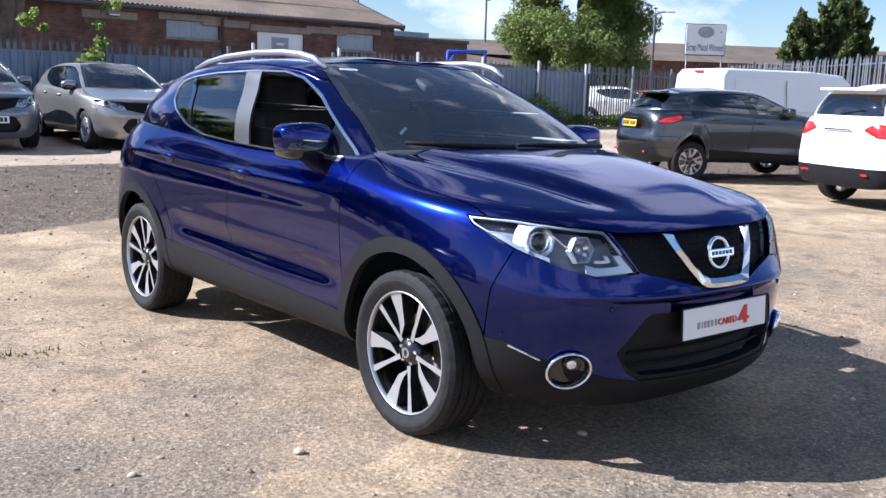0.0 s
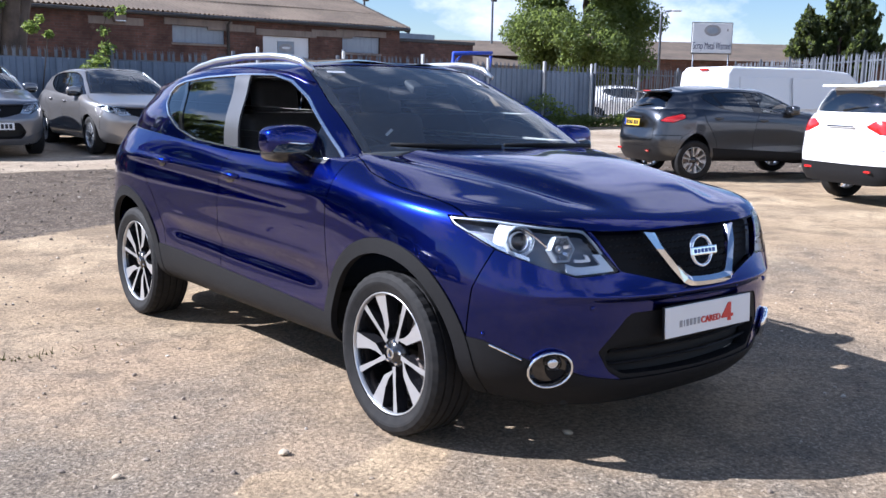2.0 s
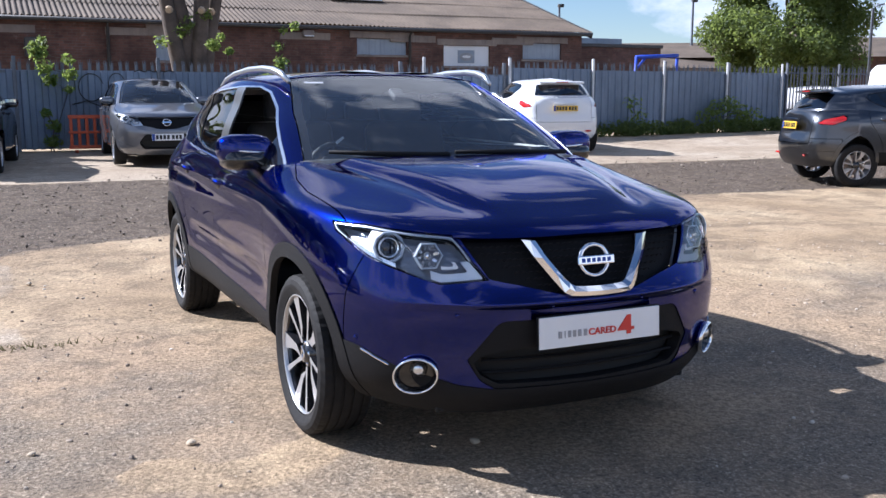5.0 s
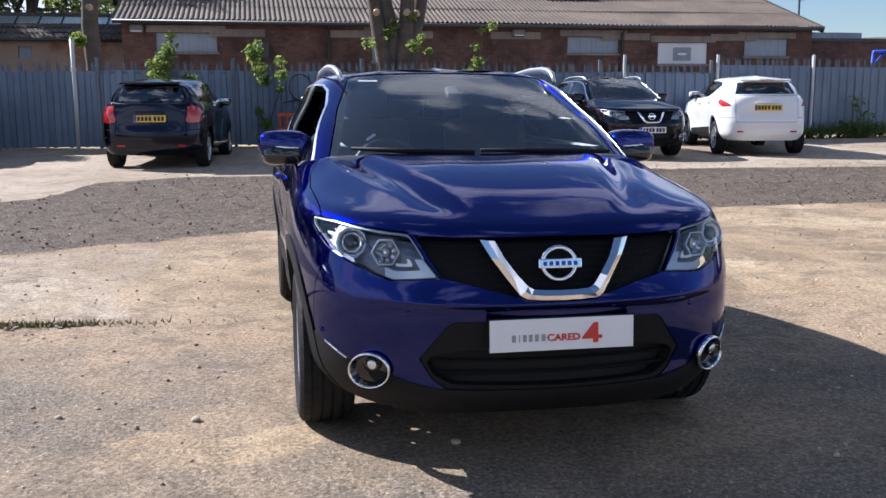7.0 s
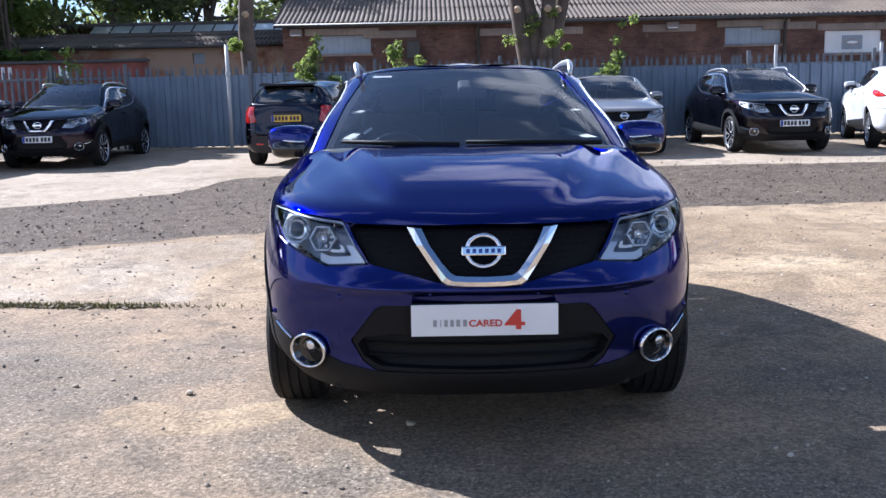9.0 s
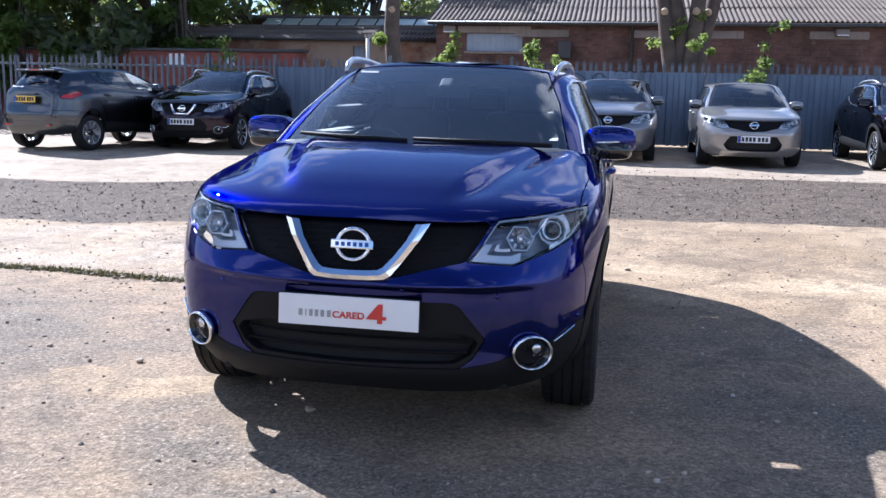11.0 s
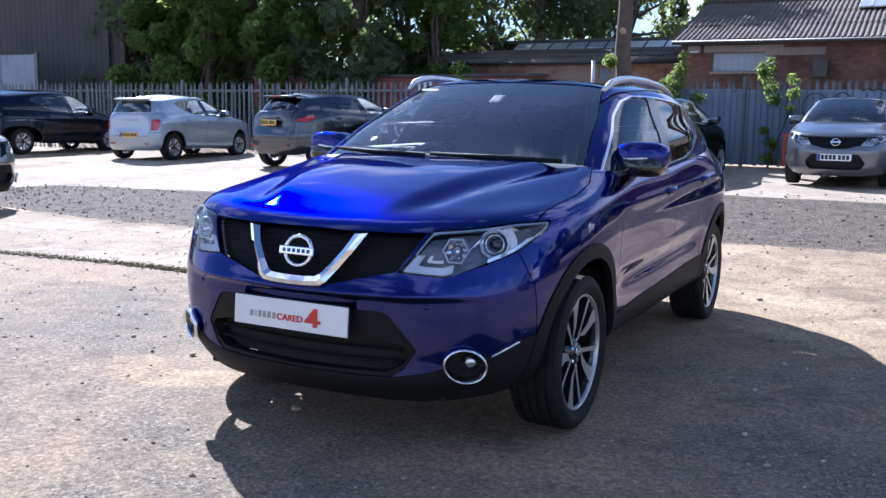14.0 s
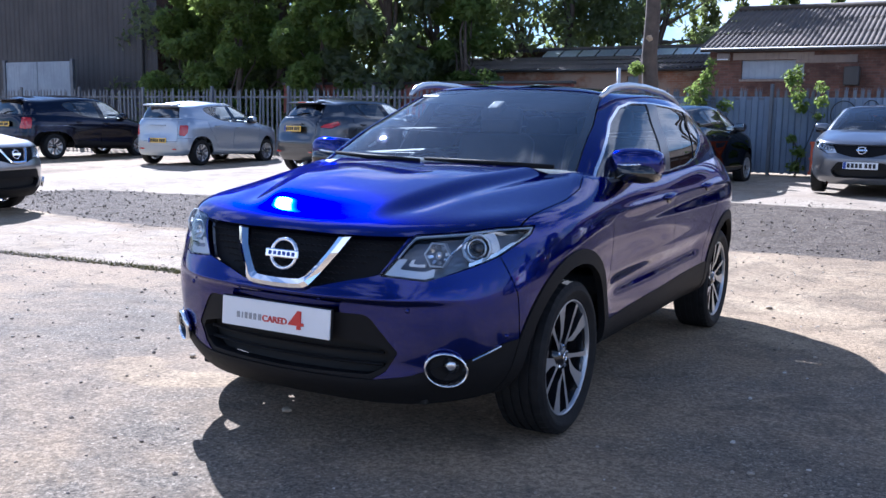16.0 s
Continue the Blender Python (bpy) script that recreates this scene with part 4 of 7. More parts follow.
def text_mesh(words, width, height, material):
    """Words in the built-in font, brought to a width and height, centred, standing on their base line."""
    cu = bpy.data.curves.new("lettering", "FONT")
    cu.body, cu.size, cu.extrude, cu.align_x, cu.offset = words, 1.0, 0.002, "CENTER", 0.018
    tmp = new("lettering", cu)
    me = bpy.data.meshes.new_from_object(tmp.evaluated_get(bpy.context.evaluated_depsgraph_get()))
    bpy.data.objects.remove(tmp)
    xs, ys = [v.co.x for v in me.vertices], [v.co.y for v in me.vertices]
    me.transform(Matrix.Diagonal((width / (max(xs) - min(xs)), height / (max(ys) - min(ys)), 1, 1)))
    me.materials.clear()
    me.materials.append(material)
    return me


# ---- the car ----
SIDE_GLASS = [(-0.86, 1.058), (-0.2, 1.066), (0.16, 1.080), (0.5, 1.102), (0.72, 1.145), (0.93, 1.222), (1.05, 1.285), (1.085, 1.335), (1.03, 1.375), (0.9, 1.398), (0.6, 1.418), (0.2, 1.428), (-0.05, 1.422), (-0.2, 1.392), (-0.4, 1.31), (-0.62, 1.195), (-0.80, 1.095)]
SPECS = dict(lamp="round", tail=None, rails=True, wheels="blade", radius=0.326, fine=False, cladding=True, vgrille=True, front_plate=False, rear_plate=False, open_window=False, privacy=True)


def build_car(name, label, group, m, paint, **over):
    sp = dict(SPECS, **over)
    fine, warp = sp["fine"], sp.get("warp") or make_warp()
    W = warp.point
    car = root(name, label, "car", m, group)
    L0 = Skin.loft(lower_rows(), 260 if fine else 96, 150 if fine else 50, 3, body_press if fine else None)
    U0 = Skin.loft(upper_rows(), 200 if fine else 80, 110 if fine else 40, 0)
    gap = 0.0024 if fine else 0.004
    wheels = (-1.323, 1.323)

    def add(nm, skins, material, lab="", depth=0.018, parent=None, sides="both"):
        """sides: 'both' one mesh over the middle, 'each' two meshes."""
        skins = [s for s in (skins if isinstance(skins, list) else [skins]) if len(s.T)]
        if not skins:
            return []
        if sides == "both":
            me = skin_mesh(nm, skins, material, depth, warp, True)
            return [part(nm, me, None, parent or car, lab)]
        right = [Skin(s.P * [-1, 1, 1], s.N * [-1, 1, 1], s.Q, s.T[:, ::-1]) for s in skins]
        return [part(nm, skin_mesh(nm, ss, material, depth, warp), None, parent or car, lab) for ss in (skins, right)]

    def arch(r):
        return lambda s: np.where(s.P[:, 0] > 0.5, np.minimum(np.hypot(s.P[:, 1] - wheels[0], s.P[:, 2] - 0.335), np.hypot(s.P[:, 1] - wheels[1], s.P[:, 2] - 0.335)) - r, 1.0)

    def front(f, y=-1.55):
        return lambda s: np.maximum(f(s), (s.P[:, 1] - y) * 0.3)

    L = L0.split(arch(0.392))[1]
    clad, L = L.panel(arch(0.452), 0.0008)
    sill, L = L.panel(lambda s: np.maximum(s.P[:, 2] - np.interp(s.P[:, 1], (-0.95, 0.85), (0.412, 0.492)), np.abs(s.P[:, 1]) - 1.02), 0.0008)
    low, L = L.panel(front(lambda s: s.P[:, 2] - np.interp(s.P[:, 0], (0, 0.40, 0.52, 0.62, 0.71, 0.80, 0.9), (0.33, 0.332, 0.352, 0.392, 0.42, 0.475, 0.5)), -1.45), 0.0008)
    rlow, L = L.panel(lambda s: np.maximum(s.P[:, 2] - 0.50, 1.5 - s.P[:, 1]), 0.0008)
    black = MAT["black_plastic"]
    skirt = black if sp["cladding"] else paint
    low_name = "black plastic" if sp["cladding"] else "painted"
    for piece in clad.split(lambda s: s.P[:, 1]):
        add("arch_trim", piece.moved(0.006 if sp["cladding"] else 0.003), skirt, low_name + " wheel-arch trim", 0.03, sides="each")
    add("sill_trim", sill.moved(0.004), skirt if sp["radius"] < 0.32 else black, "" if sp["radius"] < 0.32 else "black plastic sill", 0.02, sides="each")
    add("bumper_lower", low.moved(0.003), skirt, low_name + " lower bumper", 0.03)
    add("rear_bumper_lower", rlow.moved(0.003), skirt, low_name + " lower rear bumper", 0.03)
    if sp["vgrille"]:
        trap, L = L.panel(front(outline([(-0.1, 0.582), (0.37, 0.578), (0.395, 0.56), (0.485, 0.44), (0.44, 0.365), (0.38, 0.325), (-0.1, 0.325)], xz), -1.9), 0.001)
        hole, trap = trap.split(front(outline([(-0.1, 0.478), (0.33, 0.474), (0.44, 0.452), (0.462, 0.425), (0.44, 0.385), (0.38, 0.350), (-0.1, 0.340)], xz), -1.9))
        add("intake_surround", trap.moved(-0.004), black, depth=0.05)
        # solid near-black sheet set back in the opening, its colour standing for deep shade
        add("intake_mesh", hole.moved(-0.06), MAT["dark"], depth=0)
        if fine:
            for z in (0.385, 0.43):
                tb = tube_bm([(x, surface_y(L0, x, z) + 0.035, z) for x in np.linspace(-0.42, 0.42, 15)], 0.010, 6, flat=0.6)
                part("intake_bar", tb, black, car)
        gf = front(outline([(-0.1, 0.905), (0.50, 0.905), (0.502, 0.885), (0.455, 0.80), (0.41, 0.725), (0.30, 0.70), (0.160, 0.664), (-0.1, 0.652)], xz), -1.85)
        lip = lambda s: np.interp(s.P[:, 0], (0, 0.3, 0.5), (5.03, 4.98, 4.93))
        grille, L = L.split(lambda s: np.maximum(gf(s), (s.Q[:, 1] - lip(s)) * 0.12))
        backing = L0.split(lambda s: np.maximum(gf(s), (s.Q[:, 1] - 5.25) * 0.12))[0]
        g = add("grille", backing.moved(-0.038), plain_once("grille_black", (0.006, 0.006, 0.007), 0.6, spec=0.15), "black honeycomb grille", 0)[0]
        if fine:
            comb = bmesh.new()
            for r in range(10):
                z = 0.668 + r * 0.0225
                for c in range(-19, 20):
                    x = c * 0.026 + (r % 2) * 0.013
                    if abs(x) > 0.16 + (z - 0.65) * 1.75 or abs(x) > 0.485 or z > 0.846:
                        continue
                    y = surface_y(L0, x, z) + 0.024
                    tube_bm([(x - 0.011, y, z), (x - 0.005, y - 0.003, z + 0.008), (x + 0.005, y - 0.003, z + 0.008), (x + 0.011, y, z)], 0.0022, 4, comb)
            tagged(part("honeycomb", comb, MAT["black_plastic"], g), kind="stuff")
        if sp["rails"]:
            part("chrome_v", ribbon_mesh("chrome_v", [(0.272, 0.855), (0.239, 0.795), (0.188, 0.722), (0.150, 0.672), (0.128, 0.660), (0.07, 0.656), (0, 0.655)], [(0.220, 0.850), (0.190, 0.790), (0.150, 0.735), (0.119, 0.700), (0.100, 0.690), (0.06, 0.687), (0, 0.686)], L0, 0.014, 0.018, W, MAT["chrome"]), None, car, "chrome V grille bar")
        by = surface_y(L0, 0, 0.775) - 0.012
        b = part("badge", revolve([(0.010 * math.cos(a), 0.060 + 0.009 * math.sin(a)) for a in np.linspace(0, 2 * math.pi, 9)[:-1]], 40, True), MAT["chrome"], car, "round chrome badge with a bar", smooth=True, m=Matrix.Translation(W((0, by, 0.772))) @ Matrix.Rotation(radians(-90), 4, "Z") @ Matrix.Rotation(radians(-10), 4, "Y") @ Matrix.Diagonal((1, 1, 0.93, 1)))
        part("badge_bar", box_bm(0.020, 0.158, 0.036, (0.008, 0, 0), 0.005), MAT["chrome"], b)
        if fine:
            for k in range(6):
                part("bar", box_bm(0.003, 0.013, 0.016, (0.0185, -0.055 + 0.022 * k, 0)), MAT["blue_ink"], b)
    # head lamps
    lamp3 = [(0.412, -2.07, 0.724), (0.55, -2.02, 0.712), (0.66, -1.95, 0.752), (0.755, -1.84, 0.80), (0.80, -1.66, 0.875), (0.79, -1.60, 0.905), (0.735, -1.75, 0.905), (0.60, -1.93, 0.886), (0.505, -1.99, 0.876), (0.455, -2.03, 0.79)]
    pts = [(L0.near(p)[0], p[2]) for p in lamp3]
    lampf = front(outline(pts, uz), -1.4)
    lens, L = L.panel(lampf, gap * 0.6)
    lens = lens.split(lambda s: s.Q[:, 1] - 5.3)[0]
    for o in add("head_lamp", lens.moved(-0.001), MAT["lens"], "clear head lamp with bright strip and two round units", 0, sides="each"):
        o.visible_shadow = False
        sgn = 1 if np.mean([v.co.x for v in o.data.vertices]) > 0 else -1
        mir = lambda s: s if sgn > 0 else Skin(s.P * [-1, 1, 1], s.N * [-1, 1, 1], s.Q, s.T[:, ::-1])
        part("lamp_bowl", skin_mesh("lamp_bowl", [mir(ribbed(lens, -0.050))], MAT["lamp_dark"], 0, warp), None, o)
        inner = lambda s: s.P[:, 2] - 0.79 - 0.22 * np.clip(s.P[:, 0] - 0.52, 0, 1)
        band = lambda a, b: lens.split(lambda s: lampf(s) + b)[1].split(lambda s: lampf(s) + a)[0]
        away = lambda c, r: lambda s: np.linalg.norm(s.P - np.array(c), axis=1) - r

        def lamp_piece(nm, skin, d, mat, lab="", depth=0.010):
            skin = mir(skin.moved(d))
            if len(skin.T):
                part(nm, skin_mesh(nm, [skin], mat, depth, warp), None, o, lab)

        side = lambda s: 0.60 - s.P[:, 0]
        lamp_piece("light_guide", band(0.008, 0.034).split(inner)[0].split(lambda s: s.P[:, 0] - 0.60)[0], -0.014, MAT["lamp_silver"], "grey angled light guide")
        lamp_piece("chevron", band(0.050, 0.060).split(inner)[0].split(lambda s: s.P[:, 0] - 0.565)[0], -0.022, MAT["lamp_white"], "thin bright chevron")
        lamp_piece("light_strip", band(0.003, 0.0075).split(inner)[1], -0.008, MAT["lamp_silver"], "thin silver strip along the top")
        lamp_piece("marker", band(0.004, 0.016).split(inner)[0].split(side)[0].split(lambda s: 0.70 - s.P[:, 0])[0], -0.012, MAT["reflector"], "clear corner marker")
        c1, c2 = (0.575, -1.985, 0.798), (0.680, -1.890, 0.824)
        # a bright blade outside the outer unit, then the two bowls
        blade = lens.split(away(c2, 0.118))[0].split(away(c2, 0.078))[1].split(lambda s: 0.690 - s.P[:, 0])[0].split(lambda s: 0.815 - s.P[:, 2])[0].split(lambda s: lampf(s) + 0.012)[0]
        lamp_piece("blade", blade, -0.016, MAT["lamp_white"], "bright white blade round the outer unit")
        for c, r, flat in ((c2, 0.057, False), (c1, 0.052, True)):
            i = int(np.argmin(((L0.P - np.array(c)) ** 2).sum(1)))
            n = (Vector(L0.N[i]) + Vector((0, -1.6, 0.1))).normalized()
            n.x *= sgn
            hub = W(Vector((L0.P[i][0] * sgn, L0.P[i][1], L0.P[i][2])) - n * 0.040)
            mm = Matrix.Translation(hub) @ n.to_track_quat("X", "Z").to_matrix().to_4x4()
            rings = 6 if flat else 10
            part("lamp_ring", revolve([(0.012, r * 0.86), (0.018, r * 0.90), (0.018, r * 0.98), (0.010, r * 1.02), (-0.012, r * 1.0)], rings), MAT["lamp_silver"], o, "silver angular bezel", m=mm)
            part("bowl", revolve([(0.012, r * 0.86), (-0.010, r * 0.72), (-0.024, r * 0.45), (-0.030, r * 0.2)], 14 if flat else 32), MAT["reflector"], o, smooth=not flat, m=mm)
            if flat:
                part("bulb_shield", blob_bm(0.014, r * 0.24, r * 0.30, (-0.008, 0, 0), 2.4, 8), MAT["chrome"], o, smooth=True, m=mm)
                for k in range(8):
                    part("facet", box_bm(0.004, r * 0.22, r * 0.34, (-0.006, 0, r * 0.58), 0.001, 1, rot=Matrix.Rotation(radians(32), 4, "Y")), MAT["reflector"], o, m=mm @ Matrix.Rotation(radians(45 * k + 12), 4, "X"))
            else:
                part("projector_rim", revolve([(-0.006, r * 0.66), (0.008, r * 0.62), (0.008, r * 0.54), (-0.004, r * 0.50)], 28), MAT["chrome"], o, smooth=True, m=mm)
                part("projector", blob_bm(0.022, r * 0.52, r * 0.52, (-0.004, 0, 0), 2.0, 12), MAT["gloss_black"], o, "dark projector lens", smooth=True, m=mm)
        part("lamp_divider", tube_bm([W(((0.615 + 0.02 * k) * sgn, surface_y(L0, 0.615 + 0.02 * k, 0.785 + 0.028 * k) + 0.030, 0.785 + 0.028 * k)) for k in range(4)], 0.004, 5), MAT["chrome"], o)
    # bonnet
    hoodf = lambda s: np.maximum(np.maximum(outline([(-0.2, -2.6), (0.79, -2.6), (0.79, -1.62), (0.806, -1.30), (0.792, -1.10), (0.76, -0.99), (0.72, -0.85), (-0.2, -0.85)], xy)(s), (np.interp(s.P[:, 0], (0, 0.3, 0.5), (5.03, 4.98, 4.93)) - s.Q[:, 1]) * 0.12), (s.Q[:, 1] - 7.88) * 0.3)
    hood, L = L.panel(hoodf, gap)
    add("bonnet", hood, paint, depth=0.03)
    cowl, L = L.split(lambda s: np.maximum(np.maximum(7.85 - s.Q[:, 1], s.P[:, 1] + 0.80), s.P[:, 0] - 0.75))
    add("cowl", cowl.moved(-0.01), black, "black plastic cowl under the windscreen", 0.02)
    ledge, L = L.split(lambda s: np.maximum(6.12 - s.Q[:, 1], -0.80 - s.P[:, 1]))
    add("door_card", ledge, MAT["trim"], depth=0.0)
    # bumpers, doors, tail
    bump, L = L.panel(lambda s: np.maximum(s.P[:, 1] - np.interp(s.P[:, 2], (0.4, 0.66, 0.82), (-1.74, -1.775, -1.84)), (s.P[:, 2] - 0.92) * 0.5), gap)
    fb = add("front_bumper", bump, paint, depth=0.025)[0]
    fd, L = L.panel(outline([(-0.905, 0.30), (-0.903, 0.88), (-0.93, 1.0), (-0.955, 1.2), (0.02, 1.2), (0.035, 1.06), (0.092, 0.95), (0.147, 0.65), (0.13, 0.30)], lambda s: np.where(s.P[:, :1] > 0.5, yz(s), 9.0)), gap)
    rd, L = L.panel(outline([(0.02, 1.2), (0.035, 1.06), (0.092, 0.95), (0.147, 0.65), (0.13, 0.30), (0.80, 0.30), (0.82, 0.58), (0.93, 0.76), (1.06, 0.90), (1.10, 1.0), (1.06, 1.2)], lambda s: np.where(s.P[:, :1] > 0.5, yz(s), 9.0)), gap)
    doors = add("front_door", fd, paint, depth=0.03, sides="each")
    doors2 = add("rear_door", rd, paint, depth=0.03, sides="each")
    for o, y, z in [(d, -0.035, 0.940) for d in doors] + [(d, 0.80, 0.968) for d in doors2]:
        sgn = 1 if np.mean([v.co.x for v in o.data.vertices]) > 0 else -1
        c = W((0.888 * sgn, y, z))
        part("door_handle", tube_bm([(c.x - 0.012 * sgn, c.y - 0.085, c.z - 0.002), (c.x + 0.018 * sgn, c.y - 0.065, c.z), (c.x + 0.022 * sgn, c.y, c.z + 0.002), (c.x + 0.018 * sgn, c.y + 0.07, c.z + 0.002), (c.x - 0.012 * sgn, c.y + 0.09, c.z)], [0.009, 0.013, 0.014, 0.014, 0.010], 8, flat=1.1), paint, o, smooth=True)
        part("handle_cup", blob_bm(0.006, 0.055, 0.030, (c.x + 0.006 * sgn, c.y + 0.005, c.z - 0.006), 2, 8), MAT["gloss_black"] if fine else paint, o, smooth=True)
    # tail
    if sp["tail"]:
        tp = [(L0.near(p)[0], p[2]) for p in sp["tail"]]
        tl, L = L.panel(outline(tp, lambda s: np.where(s.P[:, 1:2] > 1.0, uz(s), 99.0)), gap)
        add("tail_lamp", tl.moved(0.006), MAT["red_lens"], "red tail lamp", 0.02, sides="each")
        part("rear_spoiler", box_bm(0.96, 0.20, 0.035, W((0, 1.775, 1.437)), 0.014, 2, rot=Matrix.Rotation(radians(-6), 4, "X")), paint, car, smooth=True)
        part("rear_wiper", tube_bm([W((0.03, 1.955, 1.155)), W((-0.14, 1.945, 1.185)), W((-0.33, 1.91, 1.20))], [0.016, 0.011, 0.007], 6), black, car, "black rear wiper", smooth=True)
        part("brake_lamp", box_bm(0.26, 0.02, 0.018, W((0, 1.875, 1.436)), 0.004, 1), MAT["red_lens"], car, "high red brake lamp")
        for sgn in (-1, 1):
            part("rear_reflector", box_bm(0.15, 0.02, 0.032, W((0.50 * sgn, 2.045, 0.43)), 0.006, 1, rot=Matrix.Rotation(radians(12 * sgn), 4, "Z")), MAT["red_lens"], car, "small red reflector")
        part("gate_handle", box_bm(0.46, 0.03, 0.028, W((0, 2.045, 0.965)), 0.008, 1), MAT["chrome"] if sp["cladding"] else paint, car)
    gate, L = L.panel(lambda s: np.maximum(np.maximum(s.P[:, 0] - 0.60, 0.60 - s.P[:, 2]), 1.8 - s.P[:, 1]), gap)
    add("tailgate", gate, paint, depth=0.02)
    rb, L = L.panel(lambda s: np.maximum(1.66 - s.P[:, 1], s.P[:, 2] - 0.68), gap)
    add("rear_bumper", rb, paint, depth=0.02)
    wing, L = L.split(lambda s: s.P[:, 1] + 0.5)
    add("front_wing", wing, paint, depth=0.02, sides="each")
    add("rear_quarter", L, paint, depth=0.02, sides="each")
    # upper body
    G = U0
    scr, G = G.panel(lambda s: np.maximum(np.maximum(s.P[:, 0] - np.interp(s.P[:, 2], (1.07, 1.30, 1.475), (0.700, 0.622, 0.525)), s.Q[:, 1] - 2.93), s.P[:, 1] - 0.3), gap)
    sg = outline(SIDE_GLASS, lambda s: np.where((s.P[:, :1] > 0.45) & (s.P[:, 1:2] > -0.93) & (s.Q[:, 1:2] < 3.3), yz(s), 9.0))
    dlo, G = G.split(lambda s: sg(s) - (0.008 if fine else 0.014))
    rw, G = G.panel(lambda s: np.maximum(np.maximum(np.maximum(s.P[:, 0] - np.interp(s.P[:, 2], (1.1, 1.4), (0.60, 0.50)), 1.14 - s.P[:, 2]), s.P[:, 2] - 1.385), 1.50 - s.P[:, 1]), gap)
    pan, G = G.panel(lambda s: np.maximum(np.maximum(s.P[:, 0] - 0.535, 3.0 - s.Q[:, 1]), s.P[:, 1] - 1.02), gap) if sp["rails"] else (rw.split(lambda s: -1 + 0 * s.P[:, 0])[1], G)
    ws = add("windscreen", scr.moved(-0.004), MAT["screen"], "clear windscreen", 0)[0]
    ws.visible_shadow = False
    edge = scr.split(lambda s: np.maximum(s.P[:, 0] - np.interp(s.P[:, 2], (1.07, 1.30, 1.475), (0.700, 0.622, 0.525)) + 0.035, s.Q[:, 1] - 2.80))[1]
    add("screen_border", edge.moved(-0.007), MAT["gloss_black"], depth=0, parent=ws)
    top = add("roof", G, paint, "painted roof and pillars", 0.02)[0]
    if fine:
        for sgn in (-1, 1):
            rail = [(np.interp(z, (1.07, 1.30, 1.475), (0.700, 0.622, 0.525)) - 0.034, z) for z in np.linspace(1.10, 1.44, 9)]
            v = []
            for x, z in rail:
                P = scr.P
                i = int(np.argmin((P[:, 0] - x) ** 2 + (P[:, 2] - z) ** 2))
                k = 1.0 - 0.55 * (z - 1.10) / 0.34
                a = P[i] - 0.020 * scr.N[i]
                b = a + np.array([-0.048, 0.100, -0.004]) * k
                v += [(a[0] * sgn, a[1], a[2]), (b[0] * sgn, b[1], b[2]), (b[0] * sgn, b[1] + 0.012, b[2]), (a[0] * sgn, a[1] + 0.012, a[2])]
            f = [(4 * i + k, 4 * i + (k + 1) % 4, 4 * i + 4 + (k + 1) % 4, 4 * i + 4 + k) for i in range(8) for k in range(4)]
            part("pillar_trim", mesh_of("pillar_trim", v, f), MAT["headlining"], top, "pale inner pillar trim")
        add("headlining", [G.split(lambda s: s.P[:, 2] - 1.43)[1].moved(-0.024), pan.split(lambda s: s.P[:, 1] - 0.05)[1].moved(-0.030)], MAT["headlining"], "pale grey headlining and pillar trim", 0, top)
    if len(pan.T):
        add("roof_glass", pan.moved(-0.002), MAT["gloss_black"], "dark panoramic glass roof", 0.01)
    o = add("rear_window", rw.moved(-0.003), MAT["privacy"], "dark rear window", 0)
    frame_, dlo = dlo.split(lambda s: -(sg(s) - 0.0))
    add("window_trim", frame_.moved(0.004), MAT["bright_trim"] if sp["rails"] else MAT["gloss_black"], "bright window surround" if sp["rails"] else "black window surround", 0.012, sides="each")
    bl = lambda s: s.P[:, 1] - np.interp(s.P[:, 2], (1.06, 1.43), (-0.025, 0.135))
    br = lambda s: s.P[:, 1] - np.interp(s.P[:, 2], (1.06, 1.43), (0.125, 0.275))
    cl = lambda s: s.P[:, 1] - np.interp(s.P[:, 2], (1.06, 1.43), (0.61, 0.87))
    fg, dlo = dlo.split(bl)
    pil, dlo = dlo.split(br)
    rg, dlo = dlo.split(cl)
    cpil, qg = dlo.split(lambda s: cl(s) - 0.045)
    sail, fg = fg.split(lambda s: s.P[:, 1] - np.interp(s.P[:, 2], (1.05, 1.2), (-0.70, -0.62)))
    add("door_pillar", pil.moved(0.002), MAT["pillar_film"] if fine else MAT["gloss_black"], "glossy grey door pillar", 0.01, sides="each")
    add("quarter_pillar", cpil.moved(0.001), MAT["gloss_black"], depth=0.01, sides="each")
    add("mirror_triangle", sail, MAT["gloss_black"], depth=0.01, sides="each")
    back = MAT["privacy"] if sp["privacy"] else MAT["screen"]
    fgs = add("front_window", fg.moved(-0.004), MAT["screen"], "clear door window", 0, sides="each")
    if sp["open_window"]:
        bpy.data.objects.remove(fgs[1])  # the driver's window is wound down
    add("rear_window_side", rg.moved(-0.004), back, "dark rear door window", 0, sides="each")
    add("quarter_window", qg.moved(-0.004), back, "dark quarter window", 0, sides="each")
